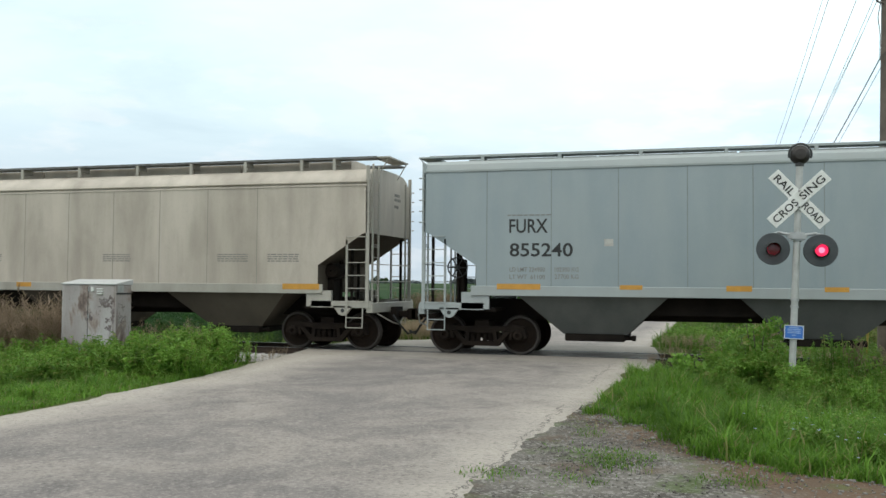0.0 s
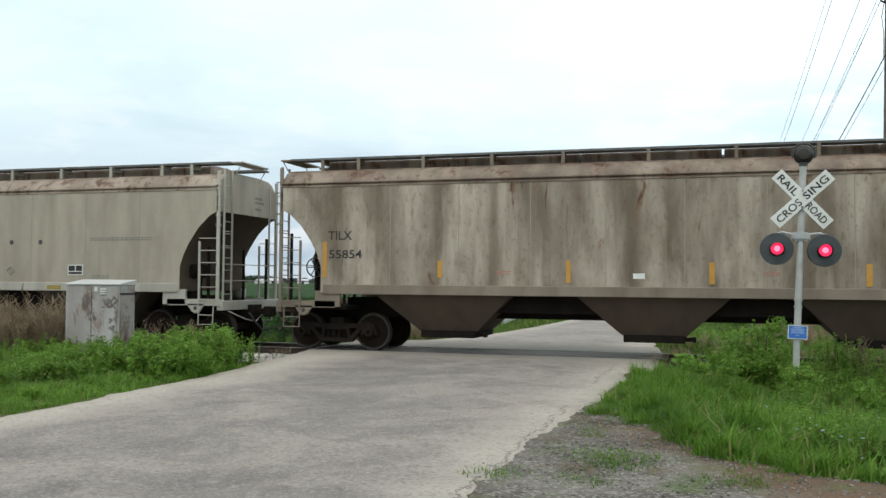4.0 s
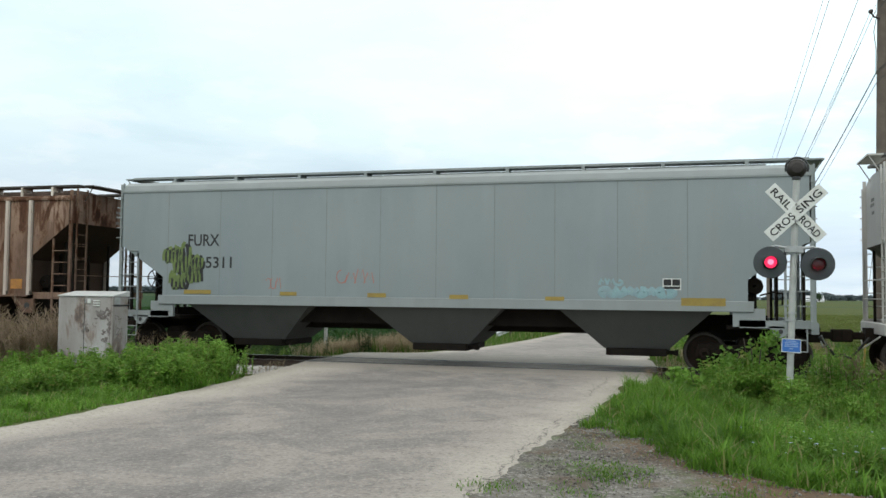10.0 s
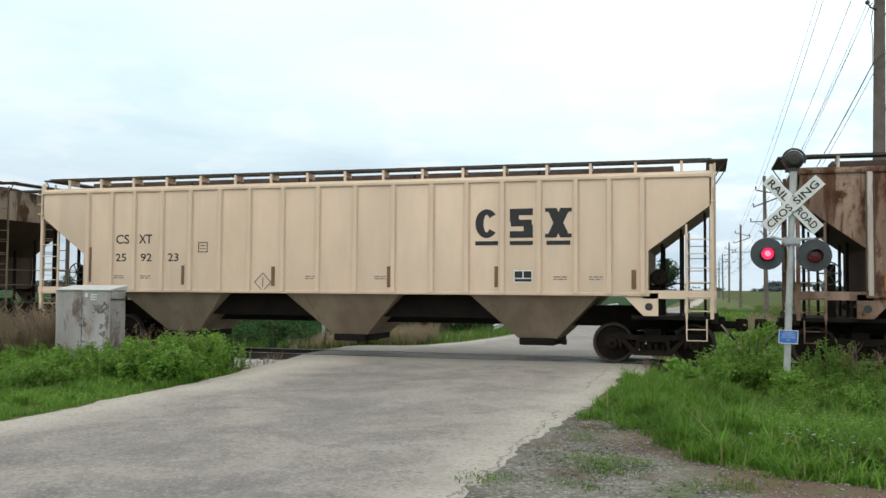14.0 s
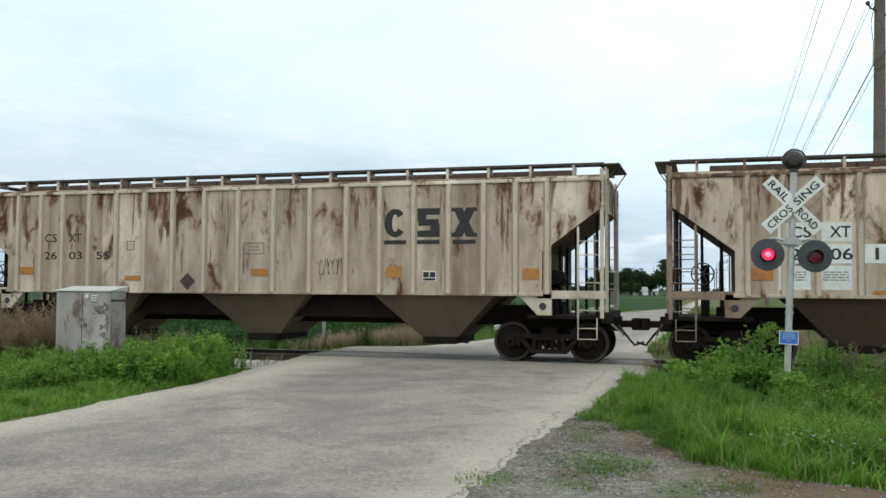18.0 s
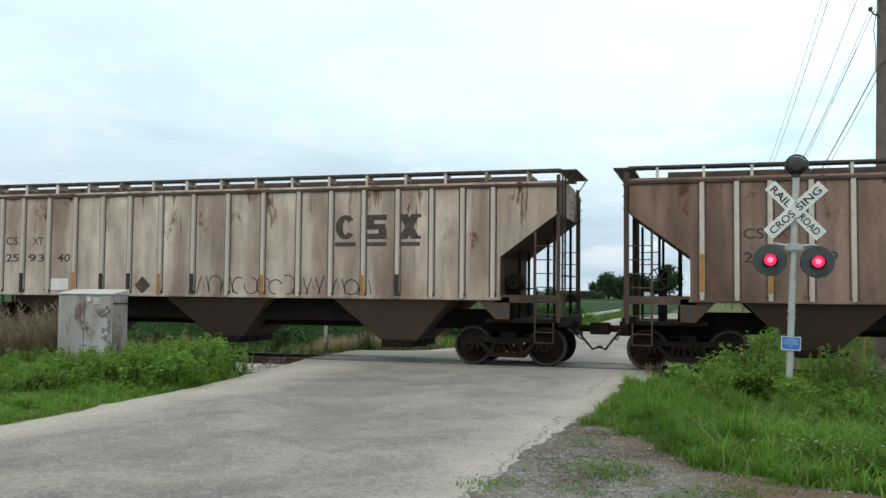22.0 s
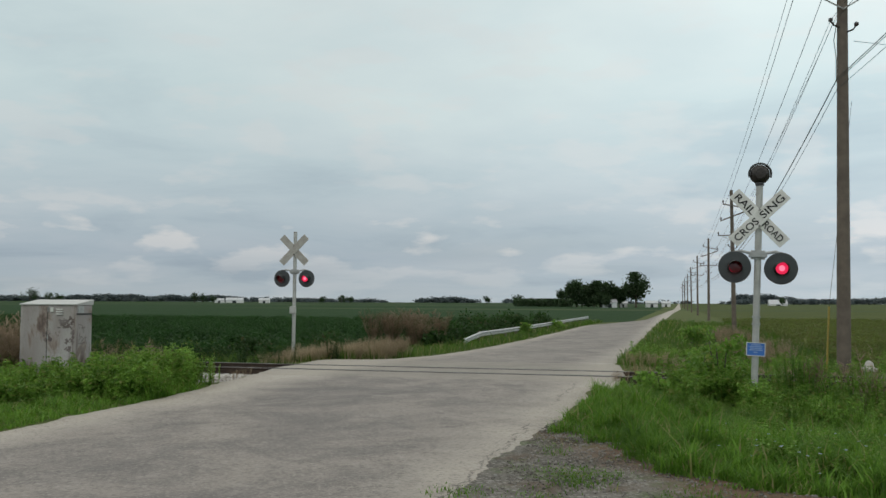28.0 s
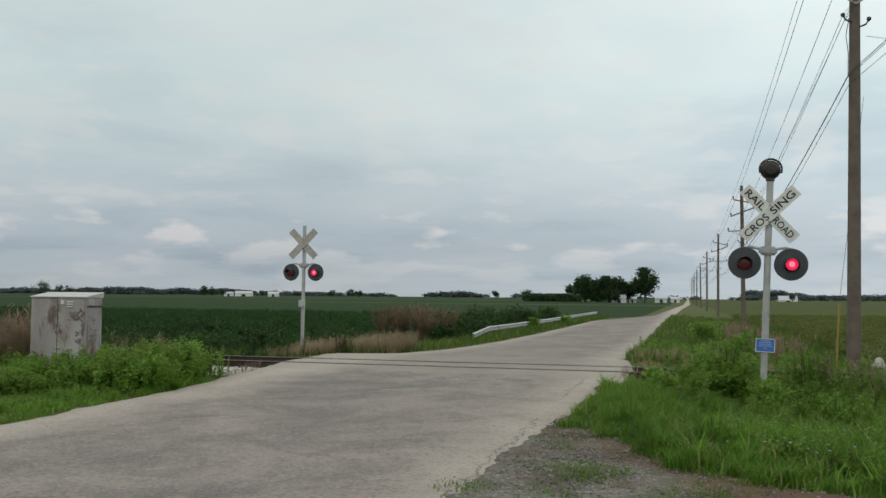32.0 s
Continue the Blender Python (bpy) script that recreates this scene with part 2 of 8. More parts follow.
def road_material():
    n = Nodes("worn_asphalt", 0.88, 0, 0.3)
    x, y, z = n.xyz()
    big = n.noise(0.5, 8, 0.68, (1.0, 0.85, 1), coord="World", distort=0.9)
    c = n.mix(n.steps(big, 0.40, 0.62), (0.262, 0.230, 0.207), (0.150, 0.134, 0.128))
    patch = n.noise(1.5, 9, 0.72, (1, 0.8, 1), 5.0, "World", 0.8)
    c = n.mix(n.steps(patch, 0.50, 0.64, 0, 0.55), c, (0.118, 0.106, 0.102))
    pale = n.noise(2.3, 9, 0.74, (1, 0.8, 1), 15.0, "World", 0.6)
    c = n.mix(n.steps(pale, 0.52, 0.68, 0, 0.55), c, (0.32, 0.287, 0.262))
    # paler, dusty strips along the edges
    off = n.calc("ABSOLUTE", n.calc("ADD", x, 5.05))
    edge = n.calc("ADD", off, n.calc("MULTIPLY", n.noise(0.8, 4, coord="World"), 1.6))
    c = n.mix(n.steps(edge, 2.9, 4.1, 0, 0.8), c, (0.43, 0.385, 0.335))
    grit = n.noise(26, 5, 0.8, coord="World")
    c = n.mix(n.steps(grit, 0.50, 0.68, 0, 0.62), c, (0.42, 0.388, 0.352))
    c = n.mix(n.steps(n.noise(19, 5, 0.8, shift=9, coord="World"), 0.50, 0.66, 0, 0.62), c, (0.075, 0.07, 0.068))
    # smoother, paler slab along the rails, with joints round it
    slab = n.calc("ADD", n.calc("ABSOLUTE", n.calc("SUBTRACT", y, 0.7)), n.calc("MULTIPLY", n.noise(1.2, 5, coord="World"), 0.5))
    c = n.mix(n.steps(slab, 3.2, 3.6, 0.45, 0.0), c, (0.29, 0.262, 0.222))
    jog = n.calc("MULTIPLY", n.calc("SUBTRACT", n.noise(2.2, 7, 0.7, shift=12, coord="World"), 0.5), 0.55)
    for axis, spot, lo, hi, other in ((y, -2.45, -9.5, -1.0, x), (y, -3.7, -4.2, -1.4, x), (x, -2.0, -6.5, -2.4, y), (x, -1.95, -16.0, -9.2, y)):
        near = n.calc("ABSOLUTE", n.calc("ADD", n.calc("SUBTRACT", axis, spot), n.calc("MULTIPLY", jog, 0.25 if axis is y else 1.0)))
        gate = n.calc("MULTIPLY", n.calc("GREATER_THAN", other, lo), n.calc("LESS_THAN", other, hi))
        c = n.mix(n.calc("MULTIPLY", n.steps(near, 0.004, 0.014, 0.8, 0.0), gate), c, (0.05, 0.045, 0.04))
    # thin wandering cracks here and there
    line = n.calc("ABSOLUTE", n.calc("SUBTRACT", n.noise(0.55, 8, 0.62, shift=2, coord="World"), 0.5))
    crack = n.calc("MULTIPLY", n.steps(line, 0.0, 0.0035, 0.6, 0.0), n.steps(n.noise(0.5, 2, shift=6, coord="World"), 0.50, 0.56))
    c = n.mix(crack, c, (0.06, 0.055, 0.05))
    n.color(c)
    n.bump(grit, 0.5, 0.012)
    return n.mat


def ground_material():
    n = Nodes("verge_and_fields", 0.95, 0, 0.1)
    x, y, z = n.xyz()
    wob = n.calc("MULTIPLY", n.calc("SUBTRACT", n.noise(0.35, 4, coord="World"), 0.5), 3.0)
    verge = n.mix(n.noise(1.4, 6, coord="World"), (0.065, 0.11, 0.025), (0.11, 0.10, 0.05))
    soy = n.mix(n.steps(n.noise(0.25, 6, stretch=(1, 0.15, 1), coord="World"), 0.3, 0.7), (0.012, 0.036, 0.0085), (0.018, 0.047, 0.011))
    corn = n.mix(n.steps(n.noise(0.2, 6, stretch=(1, 0.2, 1), coord="World"), 0.3, 0.7), (0.050, 0.066, 0.015), (0.072, 0.086, 0.023))
    is_left = n.calc("LESS_THAN", n.calc("ADD", x, wob), -13.5)
    is_left = n.calc("MAXIMUM", is_left, n.calc("MULTIPLY", n.calc("LESS_THAN", x, -4.8), n.calc("GREATER_THAN", y, 84.0)))
    is_right = n.calc("GREATER_THAN", n.calc("ADD", x, wob), 6.5)
    beyond = n.calc("GREATER_THAN", n.calc("ADD", y, wob), 9.5)
    c = n.mix(n.calc("MULTIPLY", is_left, beyond), verge, soy)
    c = n.mix(n.calc("MULTIPLY", is_right, beyond), c, corn)
    far = n.steps(n.noise(0.004, 2, stretch=(0.4, 1.6, 1), coord="World"), 0.52, 0.56)
    far = n.calc("MULTIPLY", far, n.calc("GREATER_THAN", y, 260.0))
    c = n.mix(far, c, (0.05, 0.07, 0.028))
    n.color(c)
    n.bump(n.noise(9, 5, coord="World"), 0.6, 0.05)
    return n.mat


def gravel_material(name="loose_gravel", a=(0.150, 0.138, 0.122), b=(0.066, 0.058, 0.050), chip=(0.34, 0.325, 0.30), share=0.62, soil=False):
    n = Nodes(name, 0.92, 0, 0.2)
    v = n.nt.nodes.new("ShaderNodeTexVoronoi")
    v.inputs["Scale"].default_value = 34
    n.link(n.geo.outputs["Position"], v.inputs["Vector"])
    c = n.mix(n.steps(n.noise(1.1, 6, coord="World"), 0.38, 0.62), a, b)
    grey = n.nt.nodes.new("ShaderNodeSeparateColor")
    n.link(v.outputs["Color"], grey.inputs[0])
    c = n.mix(n.steps(grey.outputs[0], share, 1.0, 0, 0.6), c, chip)
    if soil:
        x, y, z = n.xyz()
        # brown soil beside the grass, moss and trodden green in patches
        line = n.calc("ADD", n.calc("SUBTRACT", x, n.calc("MULTIPLY", n.calc("ADD", y, 9.9), -0.60)), 1.55)
        line = n.calc("ADD", line, n.calc("MULTIPLY", n.calc("SUBTRACT", n.noise(1.6, 6, 0.65, coord="World"), 0.5), 1.6))
        c = n.mix(n.steps(line, -0.75, -0.15, 0, 0.9), c, (0.115, 0.070, 0.043))
        c = n.mix(n.steps(n.noise(1.3, 6, shift=4, coord="World"), 0.54, 0.64, 0, 0.7), c, (0.10, 0.072, 0.050))
        c = n.mix(n.steps(n.noise(1.1, 6, 0.65, shift=8, coord="World"), 0.53, 0.62, 0, 0.6), c, (0.075, 0.11, 0.032))
    n.color(c)
    n.bump(v.outputs["Distance"], 0.6, 0.015)
    return n.mat


M = {}
M["road"] = road_material()
M["ground"] = ground_material()
M["gravel"] = gravel_material(soil=True)
M["chips"] = gravel_material("gravel_chips", (0.18, 0.165, 0.15), (0.09, 0.082, 0.072), (0.34, 0.33, 0.31), 0.6)
M["ballast"] = gravel_material("ballast_stone", (0.46, 0.44, 0.41), (0.30, 0.275, 0.25), (0.62, 0.60, 0.57), 0.5)
M["rail"] = plain("rusty_rail_steel", (0.075, 0.05, 0.038), (0.045, 0.032, 0.027), 0.6, 0.4)
M["rail_top"] = plain("worn_rail_head", (0.20, 0.19, 0.18), (0.12, 0.11, 0.105), 0.35, 0.8)
M["rubber"] = plain("black_rubber", (0.035, 0.033, 0.03), None, 0.85)
M["tie"] = plain("creosoted_timber", (0.075, 0.06, 0.05), (0.045, 0.038, 0.032), 0.9)
M["steel_grey"] = plain("galvanised_steel", (0.46, 0.47, 0.47), (0.33, 0.34, 0.34), 0.5, 0.35)
M["rail_beam"] = plain("bright_galvanised_beam", (0.50, 0.51, 0.51), (0.36, 0.37, 0.37), 0.45, 0.2)
M["mast"] = plain("aluminium_paint", (0.47, 0.475, 0.46), (0.35, 0.355, 0.34), 0.5, 0.2)
M["white_sign"] = plain("white_reflective_sheet", (0.74, 0.75, 0.73), (0.60, 0.60, 0.57), 0.45)
M["sign_back"] = plain("bare_sign_back", (0.44, 0.43, 0.40), (0.33, 0.31, 0.28), 0.6, 0.2)
M["black"] = plain("matt_black_paint", (0.022, 0.024, 0.025), (0.035, 0.036, 0.036), 0.55)
M["lamp_black"] = plain("weathered_black_lamp", (0.035, 0.042, 0.046), (0.055, 0.062, 0.066), 0.5)
M["bell"] = plain("dark_bronze_bell", (0.045, 0.038, 0.034), (0.03, 0.026, 0.024), 0.45, 0.4)
M["letter_black"] = plain("black_lettering", (0.018, 0.018, 0.018), None, 0.6)
M["letter_grey"] = plain("faded_grey_lettering", (0.16, 0.155, 0.145), (0.20, 0.19, 0.18), 0.7)
M["letter_red"] = plain("faded_red_lettering", (0.42, 0.13, 0.10), (0.36, 0.16, 0.13), 0.7)
M["letter_brown"] = plain("worn_brown_lettering", (0.040, 0.028, 0.022), (0.085, 0.06, 0.046), 0.8)
M["letter_worn"] = plain("flaking_dark_lettering", (0.26, 0.24, 0.20), (0.52, 0.46, 0.36), 0.8, 0, 9.0)
M["blue_sign"] = plain("blue_sign_sheet", (0.03, 0.16, 0.55), (0.035, 0.14, 0.46), 0.4)
M["pale_blue"] = plain("pale_sign_print", (0.30, 0.45, 0.75), None, 0.5)
M["red_lit"] = glow("lit_red_lens", (1.0, 0.025, 0.11), 1.1)
M["red_hot"] = glow("lit_lamp_filament", (1.0, 0.20, 0.32), 1.8)
M["red_dark"] = plain("unlit_red_lens", (0.20, 0.010, 0.018), (0.13, 0.008, 0.013), 0.2)
M["wood_pole"] = plain("weathered_pole_timber", (0.16, 0.13, 0.105), (0.10, 0.082, 0.068), 0.9, 0, 3.0)
M["wire"] = plain("dark_wire", (0.045, 0.048, 0.05), None, 0.6, 0.3)
M["insulator"] = plain("brown_glazed_insulator", (0.05, 0.04, 0.04), None, 0.25)
M["primer"] = plain("pale_primer_patch", (0.435, 0.395, 0.325), (0.40, 0.36, 0.295), 0.6)
# seam paints darker than the sides, standing in for shading at the weld
M["weld_blue"] = plain("shaded_blue_weld", (0.20, 0.225, 0.225), (0.17, 0.19, 0.19), 0.6)
M["weld_warm"] = plain("shaded_pale_weld", (0.27, 0.255, 0.215), (0.22, 0.205, 0.17), 0.6)
M["cabinet"] = car_paint("dull_aluminium_cabinet", (0.40, 0.395, 0.395), (0.46, 0.455, 0.45), (0.20, 0.165, 0.15), rust=(0.16, 0.125, 0.115), rust_amount=0.65, streak=0.6, seed=4.0, rough=0.5)
M["cab_roof"] = plain("pale_cabinet_roof", (0.50, 0.50, 0.49), (0.42, 0.42, 0.41), 0.5)
M["cab_stain"] = plain("rusty_brown_scrawl", (0.13, 0.10, 0.095), (0.22, 0.20, 0.195), 0.8)
M["yellow"] = plain("yellow_plastic", (0.38, 0.29, 0.06), None, 0.5)
M["orange_plate"] = plain("orange_reflector", (0.54, 0.27, 0.04), (0.44, 0.22, 0.035), 0.4)
M["orange_dirty"] = plain("grimy_orange_reflector", (0.46, 0.20, 0.035), (0.30, 0.13, 0.035), 0.6, 0, 9.0)
# rib edge strips: the rib's outline shadow and its dirt in one colour
M["rib_soot_shade"] = plain("soot_and_shade_beside_rib", (0.06, 0.045, 0.035), (0.12, 0.09, 0.07), 0.9, 0, 5.0)
M["rib_dirt_shade"] = plain("dirt_and_shade_beside_rib", (0.30, 0.235, 0.165), (0.40, 0.33, 0.24), 0.9, 0, 5.0)
M["olive_plate"] = plain("dirty_yellow_reflector", (0.33, 0.24, 0.05), (0.26, 0.18, 0.045), 0.5)
M["brown_plate"] = plain("rusted_reflector", (0.20, 0.10, 0.045), (0.14, 0.08, 0.045), 0.7)
M["truck"] = plain("greasy_cast_steel", (0.024, 0.0175, 0.0135), (0.013, 0.010, 0.0085), 0.95, 0.0, 3.0, spec=0.1)
M["wheel"] = plain("dark_wheel_steel", (0.016, 0.0115, 0.009), (0.025, 0.016, 0.0115), 0.9, 0.0, spec=0.12)
M["tread"] = plain("polished_wheel_rim", (0.050, 0.040, 0.034), (0.034, 0.027, 0.023), 0.6, 0.3)
M["underframe"] = plain("sooty_underframe", (0.020, 0.015, 0.012), (0.012, 0.0095, 0.008), 0.95, 0.0, 2.0, spec=0.15)
# dark brown that paints the shade under the roof walk onto the hatches
M["hatch_shade"] = plain("shaded_brown_hatch", (0.115, 0.08, 0.064), (0.06, 0.044, 0.037), 0.85, 0.0, 2.0, spec=0.2)
M["walk_grey"] = plain("dull_grey_grating", (0.17, 0.175, 0.175), (0.11, 0.11, 0.105), 0.7, 0.3, 3.0)
M["walk_steel"] = plain("grimy_grating_steel", (0.075, 0.066, 0.058), (0.045, 0.038, 0.033), 0.7, 0.3, 3.0)
M["hose"] = plain("air_hose_rubber", (0.025, 0.025, 0.025), None, 0.7)
M["shed_white"] = plain("white_metal_siding", (0.72, 0.72, 0.72), (0.6, 0.6, 0.61), 0.5)
M["shed_roof"] = plain("grey_metal_roofing", (0.50, 0.51, 0.53), (0.42, 0.43, 0.45), 0.5)
M["window_dark"] = plain("dark_window_glass", (0.03, 0.035, 0.04), None, 0.15)
# grass and weed tones spread wide, painting in blade highlights and dark gaps
M["grass"] = leafy("fresh_grass", (0.056, 0.150, 0.015), (0.215, 0.41, 0.058), (0.28, 0.24, 0.11), 0.07, glowy=True)
M["rank_grass"] = leafy("rank_roadside_grass", (0.035, 0.082, 0.013), (0.10, 0.175, 0.030), (0.24, 0.20, 0.10), 0.10, glowy=True)
M["weed"] = leafy("weed_leaves", (0.096, 0.215, 0.032), (0.32, 0.54, 0.11), (0.24, 0.25, 0.08), 0.12, glowy=True)
M["weed_dark"] = leafy("shrub_leaves", (0.028, 0.072, 0.016), (0.055, 0.12, 0.028), (0.09, 0.09, 0.04), 0.05)
M["dry"] = leafy("dry_stalks", (0.42, 0.315, 0.23), (0.57, 0.45, 0.335), (0.22, 0.18, 0.10), 0.3)
M["brush"] = leafy("dead_brush_stems", (0.30, 0.21, 0.15), (0.44, 0.33, 0.24), (0.12, 0.13, 0.05), 0.22)
M["bleached"] = leafy("bleached_grass", (0.52, 0.42, 0.28), (0.66, 0.56, 0.40), (0.30, 0.22, 0.15), 0.2)
M["crop"] = leafy("soybean_leaves", (0.025, 0.078, 0.018), (0.043, 0.115, 0.028), (0.05, 0.10, 0.03), 0.1)
M["crop_right"] = leafy("pale_crop_leaves", (0.15, 0.205, 0.048), (0.21, 0.255, 0.072), (0.17, 0.16, 0.06), 0.15)
M["foliage"] = leafy("tree_leaves", (0.036, 0.074, 0.030), (0.070, 0.118, 0.046), (0.07, 0.11, 0.05), 0.1)
# distance haze is put into this bluish grey leaf colour
M["hazed_wood"] = leafy("far_woodland", (0.105, 0.135, 0.145), (0.135, 0.165, 0.17), (0.14, 0.17, 0.165), 0.1)
M["bark"] = plain("rough_bark", (0.10, 0.08, 0.06), (0.06, 0.05, 0.04), 0.95)
M["flower"] = plain("pale_blue_petals", (0.55, 0.58, 0.78), (0.42, 0.46, 0.72), 0.7)

# ---- mesh helpers ----


def box(bm, x0, x1, y0, y1, z0, z1):
    v = [bm.verts.new(p) for p in ((x0, y0, z0), (x1, y0, z0), (x1, y1, z0), (x0, y1, z0), (x0, y0, z1), (x1, y0, z1), (x1, y1, z1), (x0, y1, z1))]
    for f in ((3, 2, 1, 0), (4, 5, 6, 7), (0, 1, 5, 4), (1, 2, 6, 5), (2, 3, 7, 6), (3, 0, 4, 7)):
        bm.faces.new([v[i] for i in f])
    return v


def rod(bm, a, b, r, n=8, r2=None):
    """A round bar from a to b."""
    a, b = Vector(a), Vector(b)
    q = (b - a).to_track_quat("Z", "Y")
    rings = []
    for p, rad in ((a, r), (b, r if r2 is None else r2)):
        rings.append([bm.verts.new(p + q @ Vector((rad * math.cos(2 * math.pi * k / n), rad * math.sin(2 * math.pi * k / n), 0))) for k in range(n)])
    for k in range(n):
        bm.faces.new((rings[0][k], rings[0][(k + 1) % n], rings[1][(k + 1) % n], rings[1][k]))
    bm.faces.new(rings[0][::-1])
    bm.faces.new(rings[1])


def path(bm, pts, r, n=6):
    """A bent bar through the points."""
    pts = [Vector(p) for p in pts]
    rings = []
    for i, p in enumerate(pts):
        d = (pts[min(i + 1, len(pts) - 1)] - pts[max(i - 1, 0)]).normalized()
        q = d.to_track_quat("Z", "Y")
        rings.append([bm.verts.new(p + q @ Vector((r * math.cos(2 * math.pi * k / n), r * math.sin(2 * math.pi * k / n), 0))) for k in range(n)])
    for a, b in zip(rings, rings[1:]):
        best = min(range(n), key=lambda s: sum((a[k].co - b[(k + s) % n].co).length for k in range(n)))
        for k in range(n):
            bm.faces.new((a[k], a[(k + 1) % n], b[(k + 1 + best) % n], b[(k + best) % n]))
    bm.faces.new(rings[0][::-1])
    bm.faces.new(rings[-1])


def plate(bm, outline, y0, y1):
    """An outline of (x, z) points, thick from y0 to y1."""
    a = [bm.verts.new((x, y0, z)) for x, z in outline]
    b = [bm.verts.new((x, y1, z)) for x, z in outline]
    n = len(a)
    bm.faces.new(a)
    bm.faces.new(b[::-1])
    for k in range(n):
        bm.faces.new((a[k], b[k], b[(k + 1) % n], a[(k + 1) % n]))


def lathe(bm, profile, n=20, axis="y", at=(0, 0, 0), ring=False):
    """A turned form: profile of (radius, along) about an axis through at."""
    rings = []
    for r, h in profile:
        ring = []
        for k in range(n):
            c, s = r * math.cos(2 * math.pi * k / n), r * math.sin(2 * math.pi * k / n)
            p = (c, h, s) if axis == "y" else (c, s, h)
            ring.append(bm.verts.new(Vector(p) + Vector(at)))
        rings.append(ring)
    for a, b in zip(rings, rings[1:]):
        for k in range(n):
            bm.faces.new((a[k], a[(k + 1) % n], b[(k + 1) % n], b[k]))
    if ring:
        for k in range(n):
            bm.faces.new((rings[-1][k], rings[-1][(k + 1) % n], rings[0][(k + 1) % n], rings[0][k]))
    else:
        bm.faces.new(rings[0])
        bm.faces.new(rings[-1])


def bevel(bm, w, seg=1):
    bmesh.ops.bevel(bm, geom=bm.edges[:], offset=w, segments=seg, affect="EDGES", clamp_overlap=True)


def mesh_of(name, bm, material, smooth=True):
    bmesh.ops.recalc_face_normals(bm, faces=bm.faces[:])
    if smooth:
        for f in bm.faces:
            f.smooth = True
        for e in bm.edges:
            if len(e.link_faces) == 2 and e.calc_face_angle(0) > 0.6:
                e.smooth = False
    me = bpy.data.meshes.new(name)
    bm.to_mesh(me)
    bm.free()
    for m in material if isinstance(material, (list, tuple)) else [material]:
        me.materials.append(m)
    return me


def part(name, bm, material, parent=None, label="", at=None, smooth=True):
    me = bm if isinstance(bm, bpy.types.Mesh) else mesh_of(name, bm, material, smooth)
    ob = new(name, me)
    ob.parent = parent
    if at is not None:
        ob.matrix_basis = at
    if label:
        ob["label"] = label
    return ob


def thing(name, label, category, group="", kind="", at=None):
    ob = new(name)
    ob.empty_display_size = 0.3
    if at is not None:
        ob.matrix_basis = at
    return tagged(ob, label, category, group, kind)


def B():
    return bmesh.new()


TEXTS = {}
RIBBED = {}


def text_mesh(words):
    """Flat letters, one unit of capital height, starting at x = 0; their width as well."""
    if words not in TEXTS:
        cu = bpy.data.curves.new("letters", "FONT")
        cu.body, cu.size, cu.extrude, cu.offset = words, 1.0, 0.0, 0.014
        cu.resolution_u = 3
        ob = bpy.data.objects.new("letters", cu)
        scene.collection.objects.link(ob)
        me = bpy.data.meshes.new_from_object(ob.evaluated_get(bpy.context.evaluated_depsgraph_get()))
        bpy.data.objects.remove(ob)
        co = np.empty(len(me.vertices) * 3)
        me.vertices.foreach_get("co", co)
        co = co.reshape(-1, 3)
        faces = [tuple(p.vertices) for p in me.polygons]
        TEXTS[words] = (co - (co[:, 0].min(), 0, 0), faces, float(np.ptp(co[:, 0])), float(co[:, 1].max()))
    return TEXTS[words]


def letters(parent, words, x, z, height, width, material, y, name="lettering", tilt=None):
    """Words that face -y, from x to the right, z the base line."""
    co, faces, w, cap = text_mesh(words)
    if parent.name in RIBBED and len(words) <= 2:
        # painted on the sheet between two ribs
        ribs, middle = RIBBED[parent.name], x + width / 2
        left, right = max(r for r in ribs if r < middle), min(r for r in ribs if r > middle)
        width = min(width, right - left - 0.26)
        x = min(max(x, left + 0.13), right - 0.13 - width)
    sx, sz = width / w, height / cap
    pts = [(x + p[0] * sx, y, z + p[1] * sz) for p in co]
    if tilt is not None:
        pts = [tuple(tilt @ Vector((p[0] * sx, 0, p[1] * sz))) for p in co]
    if height < 0.12:
        me = bpy.data.meshes.new(name)
        me.from_pydata(pts, [], faces)
        me.materials.append(material)
        part(name, me, None, parent)
        return
    # each capital or figure is a part of its own: gather the faces that share corners
    owner = list(range(len(pts)))

    def root(i):
        while owner[i] != i:
            owner[i] = owner[owner[i]]
            i = owner[i]
        return i

    for f in faces:
        for i in f[1:]:
            owner[root(i)] = root(f[0])
    glyphs = collections.defaultdict(list)
    for f in faces:
        glyphs[root(f[0])].append(f)
    for group in glyphs.values():
        used = sorted({i for f in group for i in f})
        slot = {i: k for k, i in enumerate(used)}
        me = bpy.data.meshes.new("letter")
        me.from_pydata([pts[i] for i in used], [], [[slot[i] for i in f] for f in group])
        me.materials.append(material)
        part("letter", me, None, parent)


# ---- ground, road, track ----


def road_z(y):
    """The road falls gently away beyond the crossing."""
    return -0.5 * (1 - math.exp(-max(y - 3.0, 0.0) / 12.0))


def left_edge(y):
    """The road's left side: the wider crossing slab, the two lanes beyond, a narrow gravel lane far off."""
    return float(np.interp(y, (-12.5, -8.8, -6.5, -4.6, -0.2, 2.6, 3.4, 4.4, 9, 64, 95, 137, 294, 3400), (-8.42, -8.55, -8.80, -9.1, -9.85, -9.95, -9.4, -8.45, -8.25, -8.2, -3.6, -2.8, 0.0, 16.0)))


